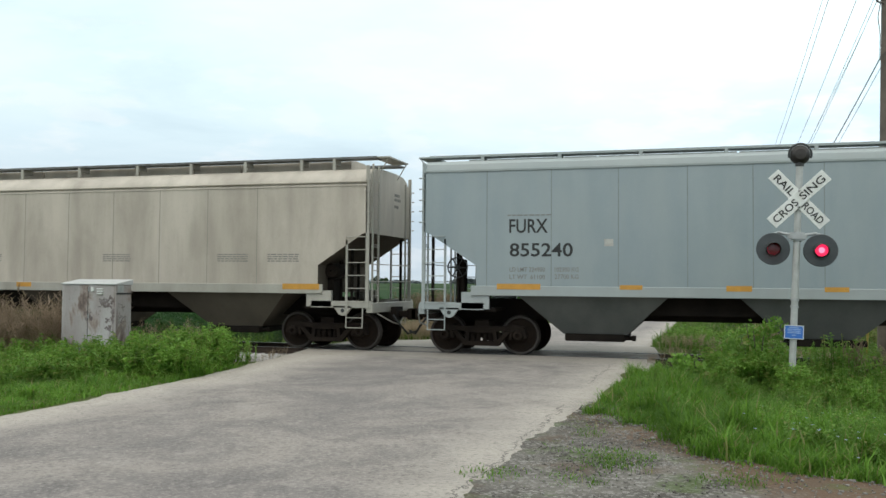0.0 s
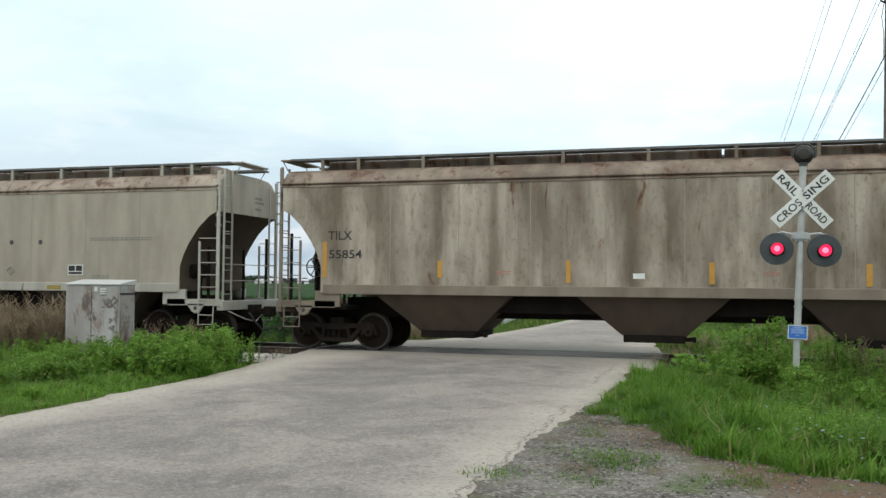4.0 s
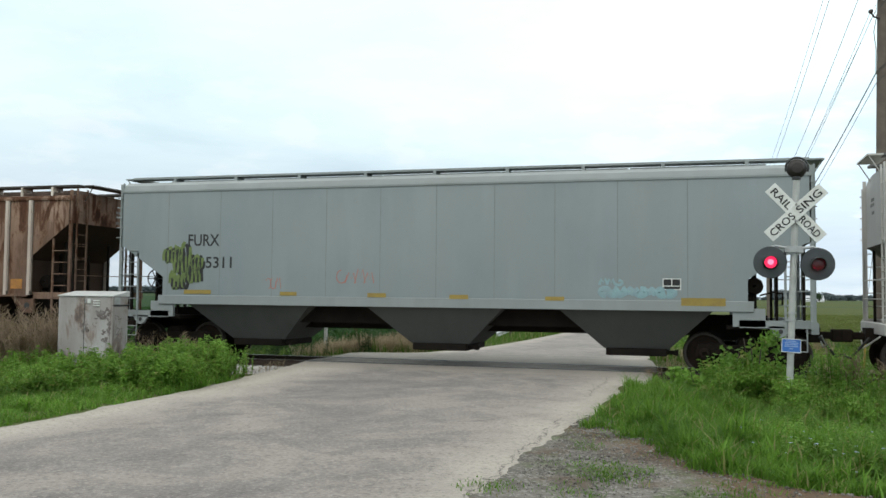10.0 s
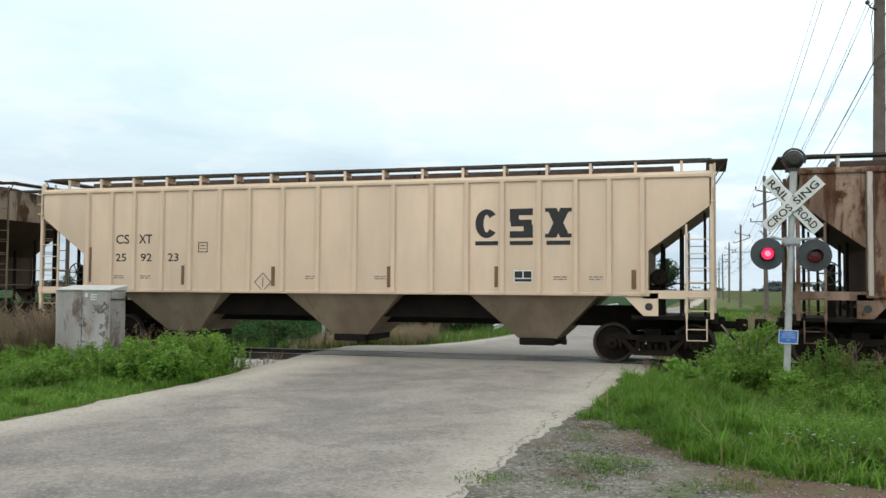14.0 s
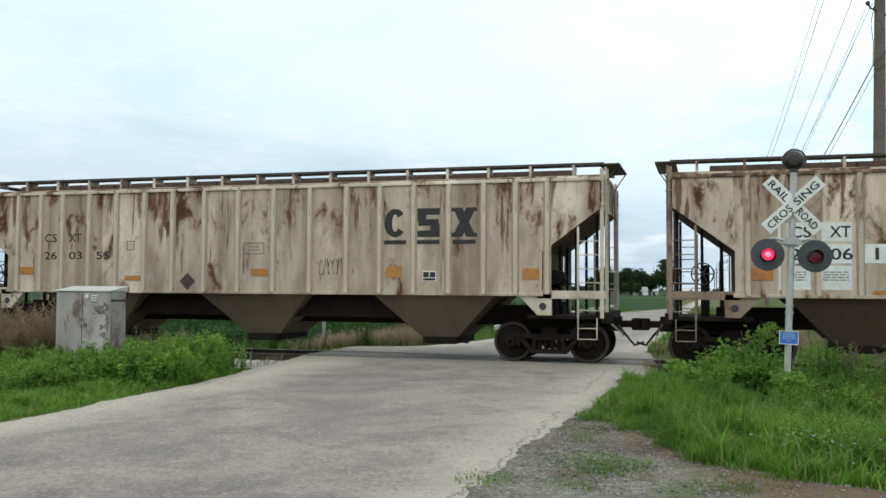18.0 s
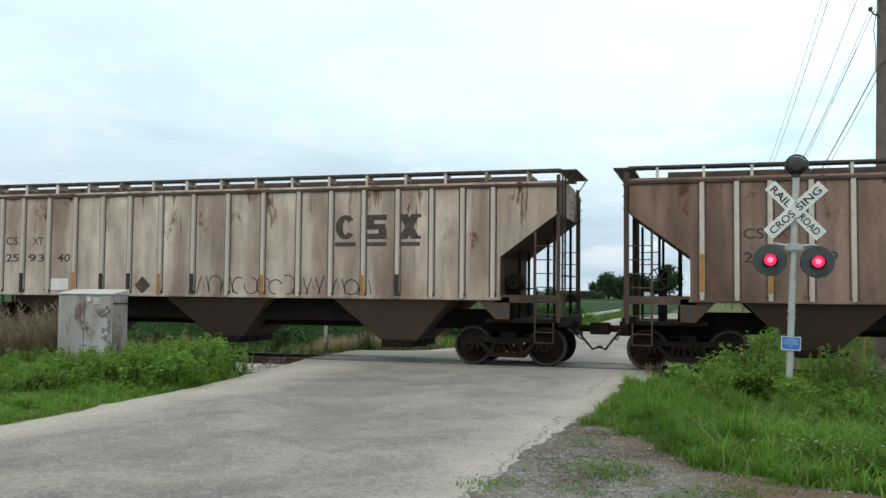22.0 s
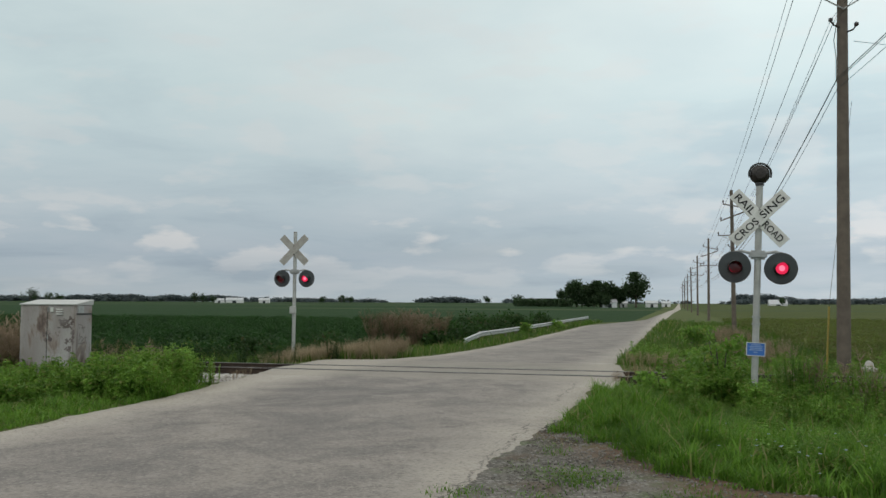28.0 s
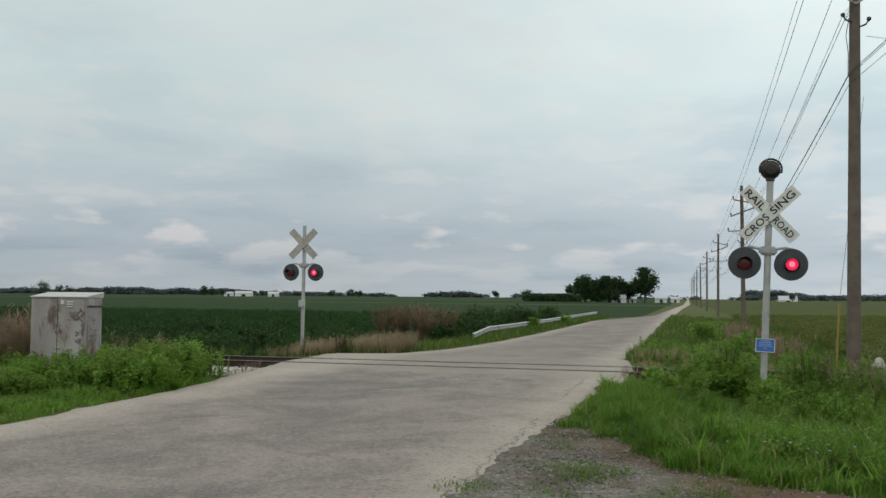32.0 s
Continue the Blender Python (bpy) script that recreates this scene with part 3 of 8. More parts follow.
def right_edge(y):
    return float(np.interp(y, (-14, -12, -10, -8, -4, -3.6, 2.0, 4.7, 9, 58, 115, 171, 294, 3400), (-1.9, -1.92, -1.72, -1.6, -1.58, -1.17, -1.3, -1.72, -1.9, -1.9, -0.95, -0.35, 2.2, 19.0)))



def ground_level(x, y):
    """Height of the verge: level with the road beside it, falling away to the fields."""
    d = max(left_edge(y) - x, x - right_edge(y), 0.0)
    fall = min(max((d - 0.3) / 4.0, 0.0), 1.0)
    z = road_z(y) - 0.035 - (0.40 - 0.2 * min(max((y - 8) / 20, 0), 1)) * fall * fall * (3 - 2 * fall)
    if y > -12 and d > 0.5:
        z += 0.05 * noise.noise((x * 0.6, y * 0.6, 0.0))
    if d > 0.2 and -4.2 < y < 3.4:
        z = min(z, -0.42 if x < -5 else -0.36)
    if y < -8.0 and right_edge(y) < x < 4:
        z = min(z, -0.055) + (-0.055 - min(z, -0.055)) * min((-8.0 - y) / 2.5, 1.0) * min((4 - x) / 2, 1.0)
    return z


def grid_mesh(name, xs, ys, height, material):
    verts = [(x, y, height(x, y)) for y in ys for x in xs]
    n = len(xs)
    faces = [(j * n + i, j * n + i + 1, (j + 1) * n + i + 1, (j + 1) * n + i) for j in range(len(ys) - 1) for i in range(n - 1)]
    me = bpy.data.meshes.new(name)
    me.from_pydata(verts, [], faces)
    me.polygons.foreach_set("use_smooth", [True] * len(faces))
    me.materials.append(material)
    return me


XS = [-3400, -1800, -900, -450, -220, -120, -70, -45, -32, -25] + [-20 + 0.5 * k for k in range(70)] + [16, 19, 24, 32, 45, 70, 120, 220, 450, 900, 1800, 3400]
YS = [-300, -120, -60, -40, -30] + [-25 + 0.5 * k for k in range(92)] + [22, 25, 30, 36, 45, 60, 80, 110, 160, 240, 400, 700, 1300, 2200, 3400]
ground = part("ground", grid_mesh("ground", XS, YS, ground_level, M["ground"]), None)
tagged(ground, "flat farmland with mown verge and green fields", "ground", kind="structure")


def build_road():
    ys = [-60, -40, -30] + [-25 + 0.25 * k for k in range(40)] + [-15 + 0.08 * k for k in range(100)] + [-7 + 0.25 * k for k in range(88)] + [15 + 3 * k for k in range(35)] + [120, 150, 180, 230, 294, 450, 800, 1500, 2600, 3400]

    def spot(i, y):
        side = 1 if i > 7 else -1
        x = left_edge(y) + (right_edge(y) - left_edge(y)) * i / 14
        ragged = 0.0
        if i in (0, 14):
            ragged = 0.09 * noise.noise((x, y * 0.9, 3.0)) + 0.09 * noise.noise((x, y * 3.1, 1.0))
            if side > 0 and y < -8:
                ragged += 0.09 * noise.noise((x, y * 1.6, 5.0)) + 0.05 * noise.noise((x, y * 6.3, 7.0)) + 0.03 * noise.noise((x, y * 17.0, 2.0))
        return x + side * ragged

    verts, faces = [], []
    for y in ys:
        for i in range(15):
            x = spot(i, y)
            verts.append((x, y, road_z(y) - 0.008 + 0.004 * noise.noise((x * 0.5, y * 0.5, 7.0))))
    n = 15
    for j in range(len(ys) - 1):
        for i in range(n - 1):
            faces.append((j * n + i, j * n + i + 1, (j + 1) * n + i + 1, (j + 1) * n + i))
    # the slab's broken edges, down into the verge
    for i in (0, n - 1):
        base = len(verts)
        for y in ys:
            verts.append((spot(i, y) + (-0.05 if i == 0 else 0.05), y, road_z(y) - 0.12))
        for j in range(len(ys) - 1):
            a, b = j * n + i, (j + 1) * n + i
            faces.append((a, b, base + j + 1, base + j) if i == 0 else (a, base + j, base + j + 1, b))
    me = bpy.data.meshes.new("road")
    me.from_pydata(verts, [], faces)
    me.polygons.foreach_set("use_smooth", [True] * len(faces))
    me.materials.append(M["road"])
    ob = part("road", me, None)
    tagged(ob, "narrow worn grey asphalt country road over the rails", "road", kind="structure")
    return ob


road = build_road()


def gravel_edge(x, y):
    """Where the lay-by's gravel meets the verge grass."""
    edge = -1.62 + max(0.0, -9.6 - y) * 0.58
    if y < -13.1:
        edge += (-13.1 - y) * 3.5
    return min(edge, 6.0)


def build_shoulder():
    """The gravel lay-by beside the road, where the lens stands."""
    verts, faces = [], []
    ys = [-30 + 0.25 * k for k in range(90)]
    for y in ys:
        far = gravel_edge(0, y) + 0.5 + 0.25 * noise.noise((0, y * 0.9, 2.0))
        for k in range(9):
            x = -2.15 + (far + 2.15) * k / 8
            verts.append((x, y, -0.016 + 0.012 * noise.noise((x * 1.4, y * 1.4, 0)) - (0.05 if k == 8 else 0)))
    for j in range(len(ys) - 1):
        for k in range(8):
            faces.append((j * 9 + k, j * 9 + k + 1, (j + 1) * 9 + k + 1, (j + 1) * 9 + k))
    me = bpy.data.meshes.new("gravel_shoulder")
    me.from_pydata(verts, [], faces)
    me.polygons.foreach_set("use_smooth", [True] * len(faces))
    me.materials.append(M["gravel"])
    tagged(part("gravel_shoulder", me, None), "loose gravel shoulder with weeds beside the road", "gravel", kind="structure")


build_shoulder()


def build_track():
    bm = B()
    x0, x1 = -330.0, 340.0
    outline = [(-3.1, -0.62), (-1.75, -0.21), (1.75, -0.21), (3.1, -0.62)]
    a = [bm.verts.new((x0, y, z)) for y, z in outline]
    b = [bm.verts.new((x1, y, z)) for y, z in outline]
    for k in range(4):
        bm.faces.new((a[k], a[(k + 1) % 4], b[(k + 1) % 4], b[k]))
    tagged(part("ballast_bed", bm, M["ballast"]), "raised bed of pale crushed stone under the rails", "ballast", kind="structure")
    sec = [(-0.07, -0.178), (0.07, -0.178), (0.07, -0.165), (0.012, -0.15), (0.012, -0.045), (0.036, -0.03), (0.036, -0.004), (0.03, 0.0), (-0.03, 0.0), (-0.036, -0.004), (-0.036, -0.03), (-0.012, -0.045), (-0.012, -0.15), (-0.07, -0.165)]
    for y0 in (-0.7525, 0.7525):
        bm = B()
        a = [bm.verts.new((x0, y0 + y, z)) for y, z in sec]
        b = [bm.verts.new((x1, y0 + y, z)) for y, z in sec]
        n = len(sec)
        for k in range(n):
            f = bm.faces.new((a[k], a[(k + 1) % n], b[(k + 1) % n], b[k]))
            f.material_index = 1 if k in (6, 7, 8) else 0
        bm.faces.new(a[::-1])
        bm.faces.new(b)
        tagged(part("rail", bm, [M["rail"], M["rail_top"]], smooth=False), "rusty steel rail with a worn bright head", "rail", "rails of the track", "structure")
        # dark flangeway and filler strips across the road
        side = 1 if y0 < 0 else -1
        for lo, hi in ((0.040, 0.115), (-0.10, -0.040)):
            bm = B()
            ya, yb = sorted((y0 + side * lo, y0 + side * hi))
            box(bm, -9.9, -1.22, ya, yb, -0.06, 0.0005)
            tagged(part("flangeway_filler", bm, M["rubber"]), "black rubber strip along the rail in the road", "filler", "crossing fillers", "structure")
    bm = B()
    box(bm, -1.25, 1.25, -0.115, 0.115, -0.18, 0)
    bevel(bm, 0.012)
    tie = mesh_of("sleeper", bm, M["tie"])
    k = 0
    for x in [-10.2 - 0.52 * i for i in range(44)] + [-0.9 + 0.52 * i for i in range(30)]:
        ob = part("sleeper", tie, None, at=pose(x, 0, -0.178, 0, 0, 90 + random.uniform(-1, 1)))
        tagged(ob, "dark creosoted timber sleeper under the rails", "sleeper", "sleepers of the track")


build_track()

# ---- stuff made of many small pieces ----


def many(name, verts, faces, where, turn, size, material, label, category, lean=None):
    """One mesh of a template set down at many places (numpy), of kind stuff."""
    verts = np.asarray(verts, float)
    n, m = len(where), len(verts)
    c, s = np.cos(turn)[:, None], np.sin(turn)[:, None]
    size = np.asarray(size, float).reshape(n, -1)
    if size.shape[1] == 1:
        size = np.repeat(size, 3, 1)
    p = verts[None] * size[:, None, :]
    if lean is not None:
        p[..., 0] += lean[:, None] * p[..., 2]
    q = np.empty_like(p)
    q[..., 0], q[..., 1], q[..., 2] = c * p[..., 0] - s * p[..., 1], s * p[..., 0] + c * p[..., 1], p[..., 2]
    q += np.asarray(where)[:, None, :]
    me = bpy.data.meshes.new(name)
    sizes = np.array([len(f) for f in faces])
    flat = np.concatenate([np.asarray(f) for f in faces])
    loops = (flat[None] + (np.arange(n) * m)[:, None]).ravel()
    tot = np.tile(sizes, n)
    me.vertices.add(n * m)
    me.vertices.foreach_set("co", q.ravel())
    me.loops.add(len(loops))
    me.loops.foreach_set("vertex_index", loops.astype(np.int32))
    me.polygons.add(len(tot))
    me.polygons.foreach_set("loop_start", np.concatenate([[0], np.cumsum(tot)[:-1]]).astype(np.int32))
    me.update(calc_edges=True)
    me.materials.append(material)
    ob = part(name, me, None)
    return tagged(ob, label, category, kind="stuff")


RNG = np.random.default_rng(7)


def spread(n, x0, x1, y0, y1, keep=None):
    p = np.stack([RNG.uniform(x0, x1, n), RNG.uniform(y0, y1, n)], 1)
    if keep is not None:
        p = p[[bool(keep(x, y)) for x, y in p]]
    z = np.array([ground_level(x, y) for x, y in p])
    return np.column_stack([p, z - 0.01])


BLADE_V = [(-0.5, 0, 0), (0.5, 0, 0), (-0.42, 0.10, 0.52), (0.42, 0.10, 0.52), (0.0, 0.62, 0.90)]
BLADE_F = [(0, 1, 3, 2), (2, 3, 4)]


def lay_grass(name, where, low, high, label, material=None, wide=0.015):
    n = len(where)
    clump = np.array([0.40 + 1.25 * abs(noise.noise((p[0] * 1.1, p[1] * 1.1, 4.0))) + 0.5 * max(0.0, noise.noise((p[0] * 3.3, p[1] * 3.3, 6.0))) for p in where])
    h = RNG.uniform(low, high, n) * RNG.uniform(0.7, 1.25, n) * clump * 1.25
    size = np.column_stack([RNG.uniform(0.7, 1.6, n) * wide, h * RNG.uniform(0.3, 1.7, n), h])
    many(name, BLADE_V, BLADE_F, where, RNG.uniform(0, 6.28, n), size, material or M["grass"], label, "grass")


def leaf_plant(seed, stems=3, leaves=11, leaf=0.11, spreadout=0.25):
    """A leafy weed one metre high: thin stems with folded leaves."""
    r = random.Random(seed)
    v, f = [], []
    for s in range(stems):
        a, out = r.uniform(0, 6.28), r.uniform(0.05, spreadout)
        top = r.uniform(0.7, 1.0)
        tip = Vector((out * math.cos(a), out * math.sin(a), top))
        base = len(v)
        for p, w in ((Vector((0, 0, 0)), 0.012), (tip, 0.004)):
            v += [(p.x - w, p.y, p.z), (p.x + w, p.y + w, p.z), (p.x, p.y - w, p.z)]
        for k in range(3):
            f.append((base + k, base + (k + 1) % 3, base + 3 + (k + 1) % 3, base + 3 + k))
        for i in range(leaves):
            t = 0.15 + 0.85 * (i + r.random()) / leaves
            p = tip * t
            b = r.uniform(0, 6.28)
            ln = leaf * r.uniform(0.7, 1.4) * (1.25 - 0.6 * t)
            d = Vector((math.cos(b), math.sin(b), r.uniform(-0.2, 0.55))).normalized()
            w = d.cross(Vector((0, 0, 1))).normalized() * ln * 0.36
            mid = p + d * ln * 0.5
            end = p + d * ln + Vector((0, 0, -0.25 * ln))
            base = len(v)
            v += [tuple(p), tuple(mid + w + Vector((0, 0, 0.1 * ln))), tuple(end), tuple(mid - w + Vector((0, 0, 0.1 * ln)))]
            f += [(base, base + 1, base + 2), (base, base + 2, base + 3)]
    return v, f


def stalk_plant(seed, stems=6, twigs=20):
    """Dry stalks with side twigs and seed heads, one metre high."""
    r = random.Random(seed)
    v, f = [], []

    def sliver(p, q, w):
        base = len(v)
        v.extend([(p[0] - w, p[1], p[2]), (p[0] + w, p[1], p[2]), (q[0] + w * 0.4, q[1], q[2]), (q[0] - w * 0.4, q[1], q[2]), (p[0], p[1] - w, p[2]), (p[0], p[1] + w, p[2]), (q[0], q[1] + w * 0.4, q[2]), (q[0], q[1] - w * 0.4, q[2])])
        f.extend([(base, base + 1, base + 2, base + 3), (base + 4, base + 5, base + 6, base + 7)])

    for s in range(stems):
        a, out = r.uniform(0, 6.28), r.uniform(0.05, 0.35)
        tip = (out * math.cos(a), out * math.sin(a), r.uniform(0.65, 1.0))
        sliver((0.02 * math.cos(a), 0.02 * math.sin(a), 0), tip, 0.005)
        for i in range(twigs):
            t = r.uniform(0.35, 1.0)
            b = r.uniform(0, 6.28)
            p = tuple(t * c for c in tip)
            sliver(p, (p[0] + 0.09 * math.cos(b), p[1] + 0.09 * math.sin(b), p[2] + r.uniform(0.0, 0.13)), r.uniform(0.0025, 0.007))
    return v, f


def lay_plants(name, template, where, low, high, material, label, category="weeds"):
    n = len(where)
    size = RNG.uniform(low, high, n) * RNG.uniform(0.85, 1.15, n)
    many(name, *template, where, RNG.uniform(0, 6.28, n), size, material, label, category, RNG.uniform(-0.25, 0.25, n))


def lay_vegetation():
    off_road = lambda x, y: x < left_edge(y) - 0.12 or x > right_edge(y) + 0.1
    ragged = lambda x, y: gravel_edge(x, y) + 0.45 * noise.noise((x * 1.7, y * 1.7, 2.0)) + RNG.normal(0, 0.12)
    clear = lambda x, y: off_road(x, y) and not (x > right_edge(y) and y < -6 and x < ragged(x, y)) and abs(y) > 2.3
    open_view = lambda x, y: x > -0.565 * (y + 21.9) - 0.1 and y > -6.5 and x < left_edge(y)
    tuft_low = lambda x, y: clear(x, y) and open_view(x, y) and noise.noise((x * 0.9, y * 0.9, 3.0)) > -0.1
    leafy_left = lambda x, y: clear(x, y) and x < -0.565 * (y + 21.9) - 0.1 and noise.noise((x * 0.5, y * 0.5, 8.0)) > -0.45
    tuft = lambda x, y: clear(x, y) and noise.noise((x * 0.8, y * 0.8, 5.0)) > -0.35 and noise.noise((x * 3.1, y * 3.1, 15.0)) > -0.22
    # verge to the right of the road
    lay_grass("verge_grass", spread(125000, -1.7, 6.5, -14.6, -6.5, tuft), 0.08, 0.22, "fresh green verge grass beside the gravel", wide=0.013)
    lay_grass("verge_grass", spread(76000, -1.6, 10, -8.8, -2.4, tuft), 0.10, 0.24, "tall rank grass before the rails", wide=0.011)
    lay_grass("verge_grass", spread(80000, -14, -8.4, -15, -6, tuft), 0.06, 0.14, "fresh green verge grass along the road edge", wide=0.010)
    lay_grass("verge_grass", spread(3000, -13, -8.6, -6.5, -4.0, tuft_low), 0.06, 0.14, "short grass at the edge of the ballast")
    lay_grass("verge_grass", spread(46000, -19, -8.6, -8.0, -2.2, leafy_left), 0.15, 0.40, "tall grass around the metal cabinet", wide=0.012)
    lay_grass("verge_grass", spread(30000, -30, -8.4, 2.4, 22, clear), 0.15, 0.40, "rough grass between the rails and the field", wide=0.02, material=M["rank_grass"])
    lay_grass("verge_grass", spread(26000, -1.7, 12, 2.4, 26, clear), 0.15, 0.42, "rough grass between the rails and the field", wide=0.02, material=M["rank_grass"])
    lay_grass("verge_grass", spread(9000, -13, -8.4, 20, 90, clear), 0.2, 0.5, "grassy verge along the far road", wide=0.05, material=M["rank_grass"])
    lay_grass("verge_grass", spread(9000, -1.6, 7, 20, 90, clear), 0.2, 0.5, "grassy verge along the far road", wide=0.05, material=M["rank_grass"])
    # taller tufts standing out of the verge
    for n, x0, x1, y0, y1, low, high in ((620, -1.2, 6.0, -13.2, -6.0, 0.18, 0.40), (220, -13.0, -8.8, -11.0, -6.0, 0.12, 0.26)):
        heart = spread(n, x0, x1, y0, y1, clear)
        p = np.repeat(heart, 60, 0)
        p[:, :2] += RNG.normal(0, 0.07, (len(p), 2))
        lay_grass("grass_tufts", p, low, high, "tufts of taller bright grass on the verge", wide=0.015)
    sparse = lambda x, y: right_edge(y) + 0.1 < x < gravel_edge(x, y) + 0.2 and noise.noise((x * 1.3, y * 1.3, 9.0)) > 0.10
    lay_grass("gravel_grass", spread(26000, -1.7, 3.5, -16, -9, sparse), 0.03, 0.08, "sparse low grass growing through the gravel", wide=0.010)
    heart = np.array([(-0.98, -13.0, -0.02), (-0.80, -12.75, -0.02), (-1.1, -12.6, -0.02), (-0.85, -13.3, -0.02), (-1.87, -13.95, -0.02), (0.1, -13.6, -0.02)])
    p = np.repeat(heart, 170, 0)
    p[:, :2] += RNG.normal(0, 0.17, (len(p), 2))
    lay_grass("gravel_grass", p, 0.03, 0.07, "tuft of fresh grass growing in the gravel", wide=0.009)
    # leafy weeds
    lay_plants("leafy_weeds", leaf_plant(1, 6, 20, 0.13, 0.3), spread(850, -19, -8.9, -8.2, -2.4, leafy_left), 0.35, 0.85, M["weed"], "dense leafy green weeds by the rails")
    lay_plants("leafy_weeds", leaf_plant(2, 7, 16, 0.15, 0.45), spread(800, -18, -8.9, -8.4, -3.0, leafy_left), 0.25, 0.72, M["weed"], "dense broad-leaved weeds by the rails")
    lay_plants("leafy_weeds", leaf_plant(9, 4, 22, 0.09, 0.16), spread(420, -16, -9.2, -7.0, -2.8, leafy_left), 0.65, 1.0, M["weed"], "tall slender weeds by the rails")
    right = lambda x, y: clear(x, y) and x > 0.0 - 0.12 * (y + 5) and noise.noise((x * 0.7, y * 0.7, 18.0)) > -0.3
    lay_plants("leafy_weeds", leaf_plant(3, 6, 20, 0.12), spread(420, -0.6, 2.6, -7.4, -3.0, right), 0.28, 0.58, M["weed"], "dense leafy weeds round the signal mast")
    lay_plants("leafy_weeds", leaf_plant(11, 6, 17, 0.10, 0.30), spread(760, 1.7, 10, -7.6, -2.6, right), 0.36, 0.82, M["weed"], "dense leafy weeds before the rails")
    lay_plants("leafy_weeds", leaf_plant(12, 6, 20, 0.12, 0.3), spread(170, 0.0, 1.6, -6.4, -4.4, right), 0.50, 0.80, M["weed"], "bushy weeds hiding the foot of the mast")
    lay_plants("leafy_weeds", leaf_plant(13, 6, 18, 0.12, 0.35), spread(150, -1.0, 0.8, -6.4, -3.2, clear), 0.22, 0.42, M["weed"], "bushy weeds beside the road")
    lay_plants("leafy_weeds", leaf_plant(14, 2, 26, 0.08, 0.06), spread(8, 1.95, 2.4, -5.3, -4.7), 1.0, 1.3, M["weed"], "tall spiky weeds beside the mast")
    lay_plants("leafy_weeds", leaf_plant(18, 4, 24, 0.08, 0.14), spread(60, 1.8, 4.6, -5.4, -3.6, right), 0.75, 1.2, M["weed"], "tall slender weeds beside the mast")
    lay_plants("leafy_weeds", leaf_plant(4, 5, 14, 0.10, 0.35), spread(420, -0.6, 10, -9.2, -2.6, right), 0.25, 0.50, M["weed"], "mixed leafy weeds before the rails")
    lay_plants("leafy_weeds", leaf_plant(10, 6, 14, 0.16, 0.6), spread(560, 0.6, 8, -12.5, -7.0, clear), 0.16, 0.40, M["weed"], "low leafy weeds in the verge grass")
    lay_plants("leafy_weeds", leaf_plant(15, 2, 7, 0.42, 0.3), spread(3, 2.9, 3.2, -9.4, -9.1, clear), 0.36, 0.42, M["weed"], "broad pale dock leaves in the grass")
    lay_plants("leafy_weeds", leaf_plant(5, 3, 12, 0.13), spread(260, -27, -9.5, 3, 9, clear), 0.5, 0.9, M["weed_dark"], "dark leafy weeds beyond the rails")
    lay_plants("leafy_weeds", leaf_plant(6, 4, 12, 0.16), spread(300, -1.2, 10, 2.6, 12, clear), 0.4, 0.7, M["weed"], "leafy weeds beyond the rails")
    lay_plants("leafy_weeds", leaf_plant(16, 3, 16, 0.09, 0.12), spread(22, -10.4, -9.2, -5.6, -3.6, clear), 0.35, 0.75, M["weed"], "slender weeds at the edge of the ballast")
    lay_plants("leafy_weeds", leaf_plant(17, 6, 12, 0.13, 0.6), spread(420, -14, -8.7, -11.5, -7.0, clear), 0.08, 0.24, M["weed"], "low leafy weeds in the verge grass")
    lay_plants("leafy_weeds", leaf_plant(19, 4, 16, 0.11, 0.3), spread(110, -22, -14.6, -5.4, -3.0, clear), 0.5, 1.0, M["weed"], "green weeds among the dead stalks")
    # dry brown growth
    lay_plants("dry_weeds", stalk_plant(1, 9, 24), spread(250, -24, -14.5, -5, -2.2, clear), 1.15, 1.75, M["dry"], "dry brown dead weeds behind the cabinet")
    lay_plants("dry_weeds", stalk_plant(2), spread(40, -14.5, -11.2, -3.6, -2.4, leafy_left), 0.8, 1.35, M["dry"], "dry brown seed stalks by the rails")
    lay_plants("dry_weeds", stalk_plant(3), spread(70, 2.2, 9, -5.2, -2.4, clear), 0.7, 1.2, M["dry"], "dry brown stalks among the green weeds")
    lay_plants("dry_weeds", stalk_plant(9, 3, 30), spread(3, 2.15, 2.5, -4.9, -4.5), 1.35, 1.6, M["brush"], "tall branching brown seed stalks beside the mast")
    lay_plants("dry_weeds", stalk_plant(4, 9), spread(520, -12.6, -8.7, 4.0, 8.0, clear), 0.34, 0.68, M["bleached"], "bleached dry grass at the foot of the far signal")
    lay_plants("dry_weeds", stalk_plant(5, 9), spread(120, -10.4, -9.3, -4.2, -2.3, clear), 0.12, 0.28, M["dry"], "low dry grass at the edge of the road")
    lay_plants("dry_weeds", stalk_plant(6, 9), spread(260, -1.4, 7, 2.5, 5, clear), 0.25, 0.5, M["bleached"], "dry grass beside the rails")
    lay_plants("dry_weeds", stalk_plant(7, 9, 18), spread(170, 2.4, 4.6, 13, 48, clear), 0.45, 0.95, M["dry"], "reddish dry weeds along the line of poles")
    lay_plants("dry_weeds", stalk_plant(8, 9, 14), spread(130, -1.3, 4.5, -2.2, -1.7), 0.14, 0.30, M["dry"], "low dry grass beside the rail")
    # blue flower heads over the verge grass
    fv, ff = [], []
    for k in range(6):
        a = math.pi * k / 3
